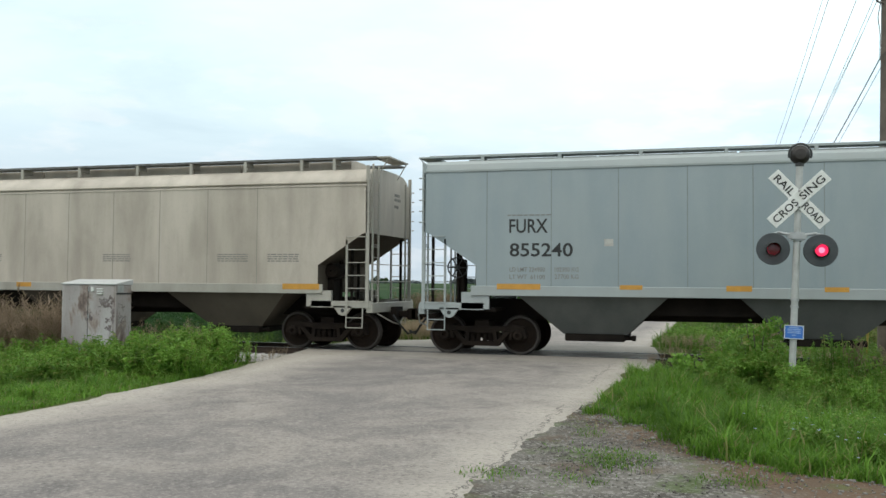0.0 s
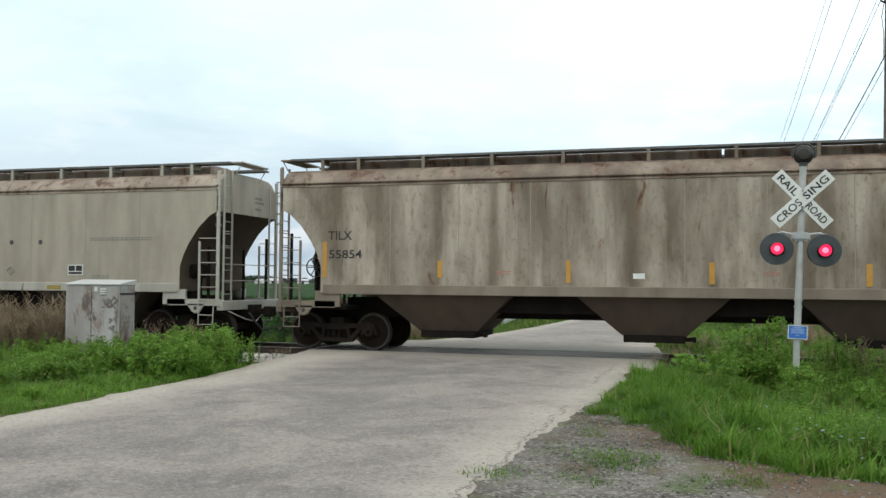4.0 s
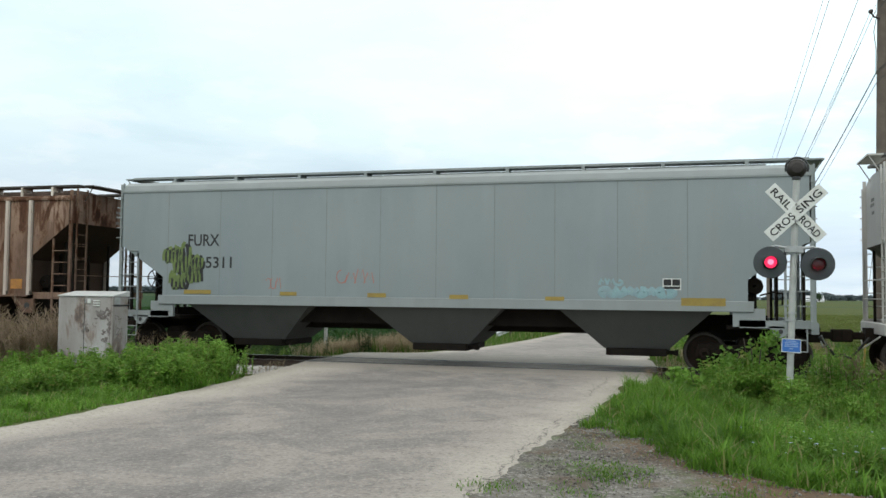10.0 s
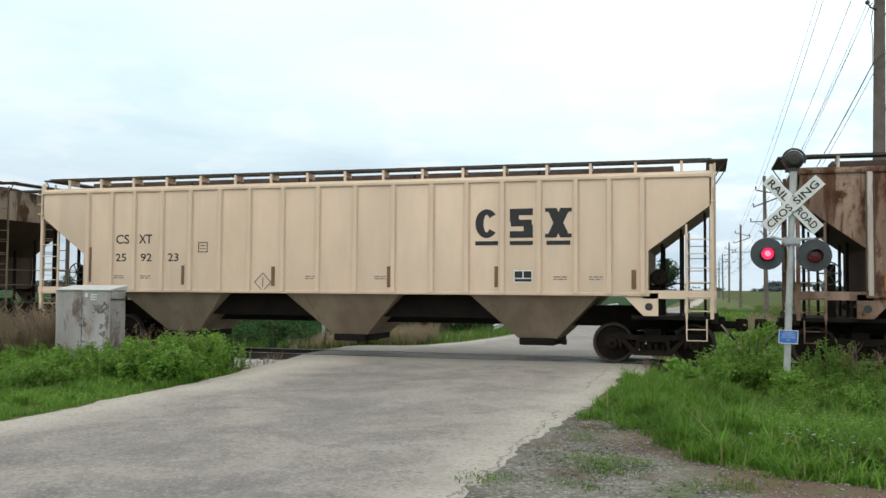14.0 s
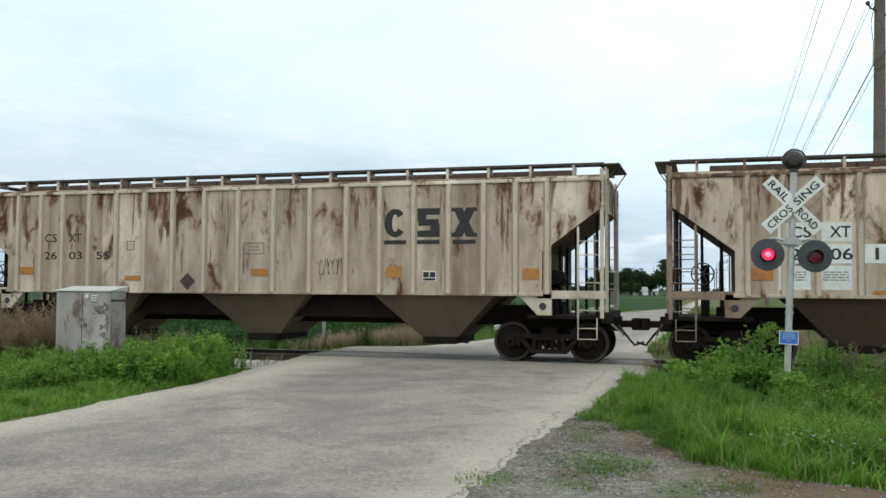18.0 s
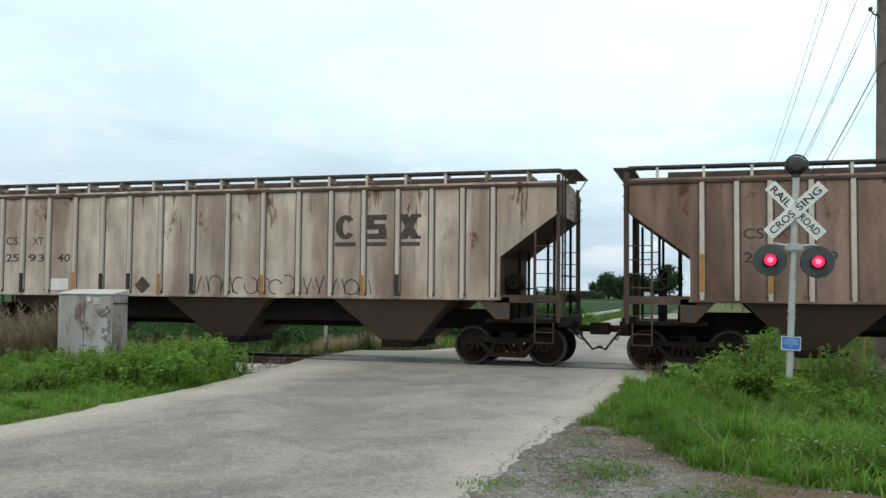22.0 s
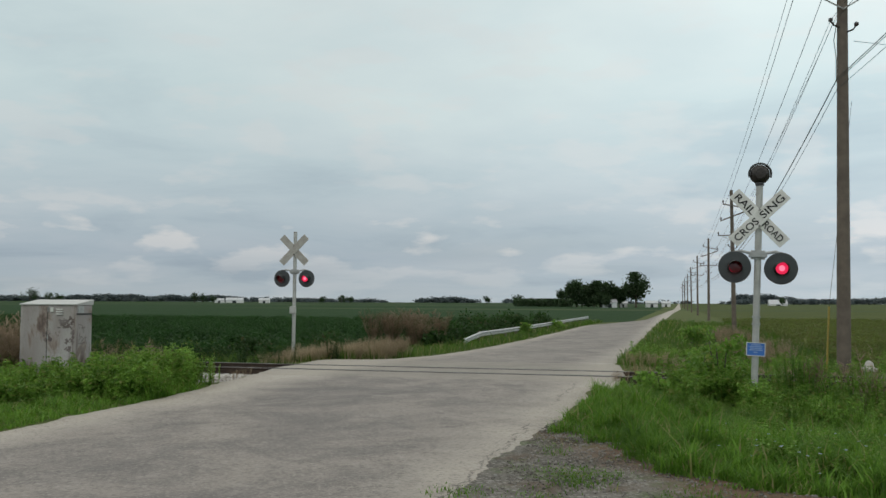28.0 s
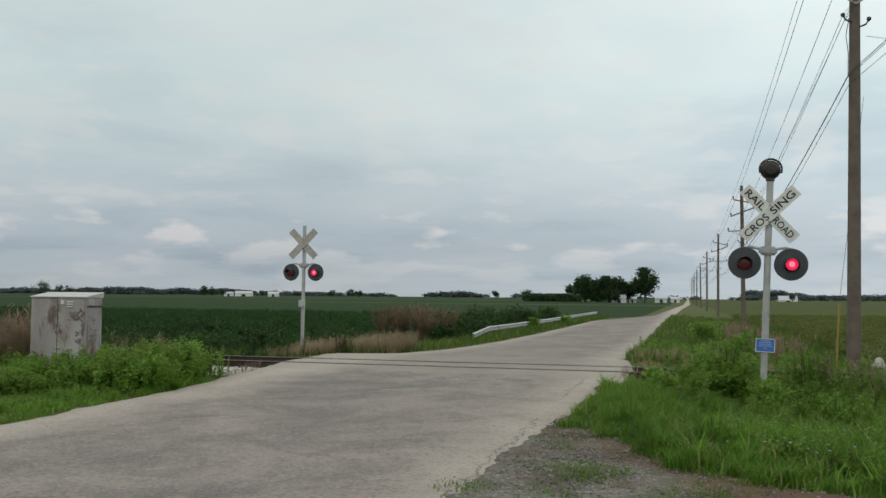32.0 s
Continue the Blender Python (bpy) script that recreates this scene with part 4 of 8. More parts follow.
        fv += [(0, 0, 1.0), (0.05 * math.cos(a - 0.4), 0.05 * math.sin(a - 0.4), 1.01), (0.06 * math.cos(a), 0.06 * math.sin(a), 1.0), (0.05 * math.cos(a + 0.4), 0.05 * math.sin(a + 0.4), 1.01)]
        ff.append((4 * k, 4 * k + 1, 4 * k + 2, 4 * k + 3))
    w = spread(36, 0.3, 3.0, -13.2, -9.8, clear)
    many("wild_flowers", fv, ff, w, RNG.uniform(0, 6.28, len(w)), RNG.uniform(0.22, 0.32, len(w)), M["flower"], "small blue wild flowers in the verge", "flowers")
    # crops
    lay_plants("soybean_crop", leaf_plant(7, 5, 7, 0.3, 0.5), spread(9000, -100, -14.0, 10, 85), 0.55, 0.75, M["crop"], "dense dark green soybean field", "crop")
    lay_plants("pale_crop", leaf_plant(8, 5, 7, 0.3, 0.5), spread(11000, 6.2, 75, 11, 105), 0.45, 0.65, M["crop_right"], "pale yellow-green field crop", "crop")
    # stones
    r = random.Random(3)
    sv, sf = [], []
    bm = B()
    bmesh.ops.create_icosphere(bm, subdivisions=1, radius=0.5)
    for vert in bm.verts:
        vert.co *= r.uniform(0.7, 1.15)
        vert.co.z *= 0.7
    sv, sf = [tuple(vert.co) for vert in bm.verts], [tuple(x.index for x in face.verts) for face in bm.faces]
    bm.free()
    n = 9000
    p = np.column_stack([RNG.uniform(-14, -8.7, n), RNG.uniform(-4.1, -1.0, n), np.zeros(n)])
    p[:, 2] = np.where(p[:, 1] > -1.75, -0.18, np.maximum(-0.18 - (-1.75 - p[:, 1]) * 0.30, -0.33)) + RNG.uniform(-0.02, 0.02, n)
    many("ballast_stones", sv, sf, p, RNG.uniform(0, 6.28, n), RNG.uniform(0.05, 0.12, n), M["ballast"], "loose pale ballast stones beside the rail", "stones")
    p = np.column_stack([RNG.uniform(-1.1, 8, n), RNG.uniform(-2.9, -1.0, n), np.zeros(n)])
    p[:, 2] = np.where(p[:, 1] > -1.75, -0.20, -0.21 - (-1.75 - p[:, 1]) * 0.30)
    many("ballast_stones", sv, sf, p, RNG.uniform(0, 6.28, n), RNG.uniform(0.035, 0.085, n), M["ballast"], "loose pale ballast stones beside the rail", "stones")
    n = 5200
    y = RNG.uniform(-15.5, -8.8, n)
    x = np.array([RNG.uniform(-1.72, max(gravel_edge(0, b), -1.5) + 0.3) for b in y])
    many("gravel_stones", sv, sf, np.column_stack([x, y, np.full(n, -0.012)]), RNG.uniform(0, 6.28, n), RNG.uniform(0.010, 0.03, n) * RNG.choice((0.8, 1.0, 1.7), n), M["chips"], "loose gravel stones on the shoulder", "stones")


lay_vegetation()

# ---- crossing signals ----


def lamp_head(parent, x, z, y, facing):
    """A round hooded lamp; returns its turning lamp element. facing: -1 towards -y."""
    bm = B()
    prof = [(0.02, 0.0), (0.272, 0.0), (0.28, 0.012), (0.272, 0.03), (0.17, 0.05), (0.15, 0.16), (0.06, 0.20)]
    lathe(bm, [(r, -facing * h) for r, h in prof], 28, "y", (x, y, z))
    head = part("lamp_head", bm, M["lamp_black"], parent, "round black lamp background")
    # a deep hood over the lens
    bm = B()
    n, inner = 18, 0.112
    rows = []
    for rad in (0.122, 0.112):
        a, b = [], []
        for k in range(n + 1):
            ang = radians(-40 + 260 * k / n)
            c, s = math.cos(ang), math.sin(ang)
            reach = 0.30 * max(0.15, 0.5 + 0.5 * s)
            a.append(bm.verts.new((x + rad * c, y + facing * 0.004, z + rad * s)))
            b.append(bm.verts.new((x + rad * c, y + facing * (0.02 + reach), z + rad * s - 0.02)))
        rows.append((a, b))
    (a, b), (c, d) = rows
    for k in range(n):
        bm.faces.new((a[k], a[k + 1], b[k + 1], b[k]))
        bm.faces.new((c[k], d[k], d[k + 1], c[k + 1]))
        bm.faces.new((b[k], b[k + 1], d[k + 1], d[k]))
    part("hood", bm, M["black"], head, "black half-round hood")
    bm = B()
    lathe(bm, [(0.128, 0.0), (0.128, facing * 0.02), (0.112, facing * 0.022), (0.108, facing * 0.004)], 24, "y", (x, y, z), True)
    part("lens_ring", bm, M["black"], head)
    # the lamp element: lit on one face, dark on the other
    bm = B()
    n = 24
    for side, mats in ((facing, (0, 1)), (-facing, (2, 2))):
        rim = [bm.verts.new((0.104 * math.cos(2 * math.pi * k / n), side * 0.006, 0.104 * math.sin(2 * math.pi * k / n))) for k in range(n)]
        core = [bm.verts.new((0.05 * math.cos(2 * math.pi * k / n), side * 0.012, 0.05 * math.sin(2 * math.pi * k / n))) for k in range(n)]
        for k in range(n):
            f = bm.faces.new((rim[k], rim[(k + 1) % n], core[(k + 1) % n], core[k]))
            f.material_index = mats[0]
        f = bm.faces.new(core)
        f.material_index = mats[1]
    me = mesh_of("lamp_element", bm, [M["red_lit"], M["red_hot"], M["red_dark"]])
    return part("lamp_element", me, None, head, "round red lamp element, lit on one face", at=pose(x, y + facing * 0.115, z))


def crossing_signal(x, y, base_z, near):
    """A mast with crossbuck and two flashing lamps. Its things are in the mast's own space, z from the rail's height."""
    root = thing("crossing_signal", "grey crossing mast with white crossbuck and red flashing lamps" if near else "grey far crossing mast with bare crossbuck back and red lamps", "crossing signal", "crossing signals", at=pose(x, y, 0, 0, 2.3 if near else 0.3, 0))
    tall = 3.75 if near else 3.95
    bm = B()
    rod(bm, (0, 0, base_z), (0, 0, tall), 0.058, 16)
    part("mast", bm, M["mast"], root, "pale grey tubular mast")
    for z in ([1.42, 1.30] if near else [1.30]):
        bm = B()
        rod(bm, (0, 0, z), (0, 0, z + 0.035), 0.072, 16)
        part("band", bm, M["steel_grey"], root)
    bm = B()
    lathe(bm, [(0.16, base_z), (0.16, base_z + 0.05), (0.085, base_z + 0.09), (0.08, base_z + 0.35)], 16, "z")
    part("base_casting", bm, M["steel_grey"], root)
    cz = 3.17 if near else 3.35
    boards = []
    front = -0.085
    for turn in (45, -45):
        bm = B()
        box(bm, -0.61, 0.61, front - (0.018 if turn > 0 else -0.002), front + (0.0 if turn > 0 else 0.018), -0.114, 0.114)
        bevel(bm, 0.004)
        board = part("crossbuck_board", bm, M["white_sign"] if near else M["sign_back"], root, "white board with black capitals" if near else "weathered bare board", at=pose(0, 0, cz, 0, -turn, 0))
        boards.append(board)
    if near:
        y = front - 0.0215
        letters(boards[0], "CROS", -0.55, -0.062, 0.125, 0.50, M["letter_black"], y)
        letters(boards[0], "SING", 0.04, -0.062, 0.125, 0.50, M["letter_black"], y)
        y = front - 0.003
        letters(boards[1], "RAIL", -0.545, -0.062, 0.125, 0.42, M["letter_black"], y)
        letters(boards[1], "ROAD", 0.125, -0.062, 0.125, 0.42, M["letter_black"], y)
    for dz in (-0.14, 0.14):
        bm = B()
        lathe(bm, [(0.012, front - 0.03), (0.018, front - 0.03), (0.018, front + 0.02), (0.01, front + 0.03)], 10, "y", (0, 0, cz + dz))
        part("bolt", bm, M["black"], root)
    # crossarm with junction box
    lz = 2.30 if near else 2.42
    half = 0.385 if near else 0.43
    bm = B()
    path(bm, [(-half, 0.02, lz + 0.26), (-half + 0.08, 0.02, lz + 0.29), (0, 0.02, lz + 0.24), (half - 0.08, 0.02, lz + 0.29), (half, 0.02, lz + 0.26)], 0.025, 8)
    part("crossarm", bm, M["steel_grey"], root)
    bm = B()
    box(bm, -0.15, 0.15, -0.10, 0.10, lz + 0.15, lz + 0.30)
    bevel(bm, 0.035, 2)
    part("junction_box", bm, M["steel_grey"], root, "rounded cast junction box")
    elements = []
    for sx in (-half, half):
        bm = B()
        rod(bm, (sx, 0.02, lz + 0.29), (sx, 0.02, lz + 0.10), 0.022, 8)
        part("lamp_hanger", bm, M["steel_grey"], root)
        elements.append(lamp_head(root, sx, lz, -0.05, -1))
        if near:
            bm = B()
            prof = [(0.02, 0.0), (0.255, 0.0), (0.255, 0.03), (0.17, 0.05), (0.15, 0.14)]
            lathe(bm, [(r, -h) for r, h in prof], 24, "y", (sx, 0.30, lz))
            part("rear_lamp_head", bm, M["lamp_black"], root)
    if near:
        # the bell on top
        bm = B()
        lathe(bm, [(0.03, tall - 0.02), (0.075, tall), (0.075, tall + 0.05), (0.05, tall + 0.06)], 14, "z")
        part("bell_base", bm, M["black"], root)
        bm = B()
        prof = [(0.0005, -0.092), (0.09, -0.085), (0.145, -0.04), (0.168, 0.02), (0.172, 0.07), (0.16, 0.075), (0.05, 0.06)]
        lathe(bm, [(r, h) for r, h in prof], 26, "y", (0, -0.02, tall + 0.20))
        part("bell_gong", bm, M["bell"], root, "dark bronze gong")
        bm = B()
        path(bm, [(0.185 * math.cos(radians(-20 + 220 * k / 16)), -0.03, tall + 0.20 + 0.185 * math.sin(radians(-20 + 220 * k / 16))) for k in range(17)], 0.018, 8)
        part("bell_guard", bm, M["black"], root)
        # small blue notice
        bm = B()
        box(bm, -0.158, 0.158, -0.085, -0.075, 0.765, 1.0)
        bevel(bm, 0.003)
        sign = part("notice", bm, M["blue_sign"], root, "small blue notice with pale border")
        bm = B()
        for a, b, c, d in ((-0.158, 0.158, 0.988, 1.0), (-0.158, 0.158, 0.765, 0.777), (-0.158, -0.146, 0.777, 0.988), (0.146, 0.158, 0.777, 0.988)):
            box(bm, a, b, -0.0895, -0.0855, c, d)
        part("notice_border", bm, M["white_sign"], sign)
        for z, w in ((0.96, 0.08), (0.93, 0.11), (0.90, 0.10), (0.87, 0.11), (0.83, 0.03)):
            bm = B()
            box(bm, -w, w, -0.0895, -0.0855, z - 0.008, z + 0.008)
            part("notice_line", bm, M["pale_blue"], sign)
    else:
        bm = B()
        box(bm, -0.11, 0.11, -0.14, -0.06, 1.28, 1.52)
        bevel(bm, 0.02)
        part("relay_box", bm, M["mast"], root)
    return elements


LAMPS = crossing_signal(1.33, -5.2, -0.38, True) + crossing_signal(-12.0, 5.5, -0.6, False)

# ---- signal cabinet ----


def signal_cabinet():
    root = thing("signal_cabinet", "dull grey aluminium signal cabinet with scrawled stains", "signal cabinet", at=pose(-13.80, -3.85, 0, 0, 0, 0))
    x0, x1, y0, y1, z0, z1 = -0.63, 0.83, -0.42, 0.16, -0.42, 1.575
    bm = B()
    box(bm, x0, x1, y0, y1, z0, z1)
    bevel(bm, 0.012)
    part("body", bm, M["cabinet"], root)
    bm = B()
    plate(bm, [(x0 - 0.02, z1), (x1 + 0.02, z1), (x1 + 0.02, z1 + 0.025), (x0 - 0.02, z1 + 0.025)], y0 - 0.025, y1 + 0.025)
    for v in bm.verts:
        if v.co.y > 0 and v.co.z > z1 + 0.01:
            v.co.z += 0.10
    bevel(bm, 0.006)
    part("roof", bm, M["cab_roof"], root, "slightly sloping sheet roof")
    bm = B()
    box(bm, x0 + 0.71, x0 + 0.72, y0 - 0.008, y0 + 0.01, z0 + 0.1, z1 - 0.05)
    part("door_seam", bm, M["black"], root)
    for k in range(3):
        bm = B()
        plate(bm, [(0.33, 1.36 + 0.055 * k), (0.49, 1.36 + 0.055 * k), (0.49, 1.385 + 0.055 * k), (0.33, 1.385 + 0.055 * k)], y0 - 0.028, y0 + 0.004)
        part("vent_louvre", bm, M["white_sign"], root)
    bm = B()
    box(bm, 0.17, 0.25, y0 - 0.03, y0 + 0.004, 1.42, 1.52)
    bevel(bm, 0.008)
    part("lock_box", bm, M["white_sign"], root, "small pale lock box")
    for z in (1.42, 0.8, 0.2):
        bm = B()
        rod(bm, (x0 + 0.74, y0 - 0.012, z), (x0 + 0.74, y0 - 0.012, z + 0.10), 0.012, 8)
        part("hinge", bm, M["steel_grey"], root)
    bm = B()
    box(bm, x1 - 0.004, x1 + 0.012, -0.36, -0.16, 1.40, 1.56)
    part("side_panel", bm, M["steel_grey"], root)
    bm = B()
    box(bm, x1 - 0.004, x1 + 0.012, -0.40, 0.14, 1.355, 1.39)
    part("side_seam", bm, M["black"], root)
    # scrawls on the front and side
    r = random.Random(11)
    for k in range(46):
        cx, cz = (r.gauss(0.58, 0.10), r.gauss(1.15, 0.07)) if k < 26 else (r.gauss(0.12, 0.06), r.gauss(0.85, 0.05)) if k < 34 else (r.uniform(0.55, 0.78), r.uniform(0.55, 1.0))
        cx = min(cx, 0.76)
        pts = []
        for i in range(4):
            a = i * 0.9
            pts.append((cx + r.uniform(-0.05, 0.05), y0 - 0.004, cz + r.uniform(-0.06, 0.06) + 0.004 * a))
        bm = B()
        path(bm, pts, r.uniform(0.010, 0.028), 5)
        for v in bm.verts:
            v.co.y = y0 - 0.003 + (v.co.y - y0 + 0.004) * 0.2
        part("scrawl", bm, M["cab_stain"], root)
    for k in range(4):
        cy, cz = r.uniform(-0.3, 0.02), r.uniform(0.6, 1.1)
        pts = [(x1 + 0.004, cy + r.uniform(-0.12, 0.12), cz + r.uniform(-0.12, 0.12)) for i in range(7)]
        bm = B()
        path(bm, pts, 0.009, 4)
        for v in bm.verts:
            v.co.x = x1 + 0.003 + (v.co.x - x1 - 0.004) * 0.2
        part("scrawl", bm, M["cab_stain"], root)
    bm = B()
    box(bm, x0 - 0.1, x1 + 0.1, y0 - 0.1, y1 + 0.1, -0.7, -0.41)
    part("plinth", bm, M["ballast"], root)


signal_cabinet()

# ---- utility line ----


def utility_pole(x, y, tall, lean, turn=0.0):
    root = thing("utility_pole", "tall weathered brown timber utility pole with crossarms", "utility pole", "utility poles along the road", at=pose(x, y, 0, 0, lean, turn))
    bm = B()
    rings = 8
    for k in range(rings):
        z0, z1 = -1.4 + (tall + 1.4) * k / rings, -1.4 + (tall + 1.4) * (k + 1) / rings
        rod(bm, (0, 0, z0), (0, 0, z1), 0.20 - 0.075 * k / rings, 14, 0.20 - 0.075 * (k + 1) / rings)
    bmesh.ops.remove_doubles(bm, verts=bm.verts[:], dist=0.001)
    part("shaft", bm, M["wood_pole"], root)
    # two slanting arms, a thin lower arm with braces, and side brackets
    for (xa, za), (xb, zb), y, thick in (((-0.72, -1.15), (1.2, -1.55), -0.20, 0.05), ((-0.92, -2.55), (1.25, -1.75), -0.22, 0.055), ((-1.15, -3.75), (1.15, -3.75), -0.20, 0.04)):
        bm = B()
        plate(bm, [(xa, tall + za - thick), (xb, tall + zb - thick), (xb, tall + zb + thick), (xa, tall + za + thick)], y - 0.045, y + 0.045)
        bevel(bm, 0.01)
        arm = part("crossarm", bm, M["wood_pole"], root)
        for x, z in ((xa + 0.05, za), (xb - 0.05, zb)):
            bm = B()
            lathe(bm, [(0.012, z), (0.03, z + 0.10), (0.065, z + 0.13), (0.055, z + 0.19), (0.07, z + 0.22), (0.03, z + 0.30)], 10, "z", (x, y, tall))
            part("insulator", bm, M["insulator"], arm)
    for s in (-1, 1):
        bm = B()
        rod(bm, (s * 0.80, -0.25, tall - 3.78), (0, -0.20, tall - 4.25), 0.022, 6)
        part("brace", bm, M["steel_grey"], root)
    for z, s in ((tall - 4.9, 1), (tall - 4.75, -1)):
        bm = B()
        path(bm, [(0.1 * s, -0.1, z), (0.26 * s, -0.18, z + 0.05), (0.33 * s, -0.18, z + 0.16)], 0.025, 6)
        bmesh.ops.create_icosphere(bm, subdivisions=1, radius=0.075, matrix=Matrix.Translation((0.34 * s, -0.18, z + 0.20)))
        part("bracket_insulator", bm, M["insulator"], root)
    # a ground lead stapled down the side
    bm = B()
    path(bm, [(-0.16, -0.06, tall - 4.6), (-0.24, -0.06, tall - 5.1), (-0.18, -0.06, tall - 5.6), (-0.18, -0.06, tall - 6.3)], 0.012, 5)
    part("ground_lead", bm, M["wire"], root)
    return root


POLES = [(4.60, 5.6, 14.3, 0.9), (4.75, 56, 11.0, -0.4), (4.6, 108, 10.6, 0.5), (4.4, 160, 10.8, 0.2), (4.2, 212, 10.6, -0.6), (4.0, 266, 10.6, 0.3), (3.8, 322, 10.6, 0.0), (3.6, 380, 10.6, 0.0)]
for px, py, tall, lean in POLES:
    utility_pole(px, py, tall, lean)


def wire(a, b, sag, r=0.0055):
    bm = B()
    a, b = Vector(a), Vector(b)
    path(bm, [a.lerp(b, k / 14) - Vector((0, 0, sag * 4 * (k / 14) * (1 - k / 14))) for k in range(15)], r, 4)
    ob = part("overhead_wire", bm, M["wire"])
    tagged(ob, "thin dark overhead wire strung between timber poles", "wire", "overhead wires")


def string_wires():
    """Each run hangs from the same fitting of pole after pole."""
    runs = (((-0.68, -0.87), 0.45, 0.009), ((-0.87, -2.25), 0.45, 0.011), ((1.15, -1.25), 0.45, 0.009), ((-0.42, -3.5), 0.5, 0.010), ((-0.34, -4.55), 0.5, 0.008), ((-0.30, -4.70), 0.5, 0.008), ((-0.18, -6.25), 0.55, 0.014), ((-0.22, -6.35), 0.55, 0.011), ((-0.18, -6.55), 0.6, 0.009))
    spots = [(7.2, -46, 14.6, 0)] + POLES
    for (ax, ay, at, al), (bx, by, bt, bl) in zip(spots, spots[1:]):
        sa, sb = math.sin(radians(al)), math.sin(radians(bl))
        for (dx, dz), sag, r in runs:
            za, zb = at + dz * (1 if at > 12 else 0.9), bt + dz * (1 if bt > 12 else 0.9)
            wire((ax + dx + sa * za, ay - 0.2, za), (bx + dx + sb * zb, by - 0.2, zb), sag, r)
    # a service drop leaving the line sideways
    wire((5.0, 5.4, 9.1), (14.5, 2.0, 7.3), 0.3, 0.007)


string_wires()


def roadside_bits():
    root = thing("guy_marker", "yellow plastic marker on a guy wire", "marker", at=pose(4.25, 6.2, 0, 0, 3, 0))
    bm = B()
    rod(bm, (0, 0, -0.7), (0, 0, 1.6), 0.03, 8)
    bevel(bm, 0.006)
    part("sleeve", bm, M["yellow"], root)
    bm = B()
    rod(bm, (0, 0, 1.6), (0.35, -0.4, 7.5), 0.006, 5)
    part("guy_wire", bm, M["wire"], root)
    root = thing("hydrant_stub", "weathered pale metal standpipe cap in the weeds", "standpipe", at=pose(4.75, 3.0, ground_level(4.75, 3.0) - 0.03))
    bm = B()
    lathe(bm, [(0.12, 0.0), (0.11, 0.42), (0.16, 0.46), (0.16, 0.53), (0.12, 0.57), (0.10, 0.66), (0.04, 0.72)], 14, "z")
    part("pipe", bm, M["sign_back"], root)
    bm = B()
    rod(bm, (-0.18, -0.05, 0.50), (0.18, -0.05, 0.50), 0.04, 10)
    part("spout", bm, M["sign_back"], root)


roadside_bits()


def guardrail():
    root = thing("guardrail", "low galvanised steel guardrail beside the far road", "guardrail", at=pose(-9.8, 0, 0, 0, 0, 0))
    start, step, n = 20.6, 3.8, 17
    top = lambda k: road_z(start + step * k) + (0.24, 0.50)[k > 0] + 0.06
    for k in range(1, n + 1):
        bm = B()
        box(bm, -0.14, -0.01, start + step * k - 0.08, start + step * k + 0.08, top(k) - 1.3, top(k) + 0.02)
        bevel(bm, 0.01)
        part("post", bm, M["wood_pole"], root)
    for k in range(n):
        bm = B()
        sec = [(0.0, -0.26), (0.07, -0.23), (0.075, -0.19), (0.005, -0.15), (0.005, -0.11), (0.075, -0.07), (0.07, -0.03), (0.0, 0.0)]
        ring = sec + [(x - 0.008, z) for x, z in sec[::-1]]
        a = [bm.verts.new((x, start + step * k, top(k) + z)) for x, z in ring]
        b = [bm.verts.new((x, start + step * (k + 1) + (0.12 if k < n - 1 else 0), top(k + 1) + z)) for x, z in ring]
        m = len(a)
        for i in range(m):
            bm.faces.new((a[i], a[(i + 1) % m], b[(i + 1) % m], b[i]))
        part("rail_beam", bm, M["rail_beam"], root)


guardrail()

# ---- trees, farms and the distance ----


def leaf_ball(seed, n, rx, ry, rz, leaf):
    """Leaf quads gathered in uneven lumps inside an ellipsoid, centred at the origin."""
    r = np.random.default_rng(seed)
    lumps = r.normal(0, 0.45, (9, 3))
    lumps[:, 2] = np.abs(lumps[:, 2]) - 0.35
    c = lumps[r.integers(0, 9, n)] + r.normal(0, 0.24, (n, 3))
    c *= (rx, ry, rz)
    u = r.normal(0, 1, (n, 3))
    u /= np.linalg.norm(u, axis=1)[:, None]
    w = np.cross(u, r.normal(0, 1, (n, 3)))
    w /= np.linalg.norm(w, axis=1)[:, None]
    s = leaf * r.uniform(0.6, 1.4, n)[:, None]
    q = np.stack([c - u * s, c + w * s * 0.6, c + u * s, c - w * s * 0.6], 1).reshape(-1, 3)
    return q, [(4 * k, 4 * k + 1, 4 * k + 2, 4 * k + 3) for k in range(n)]


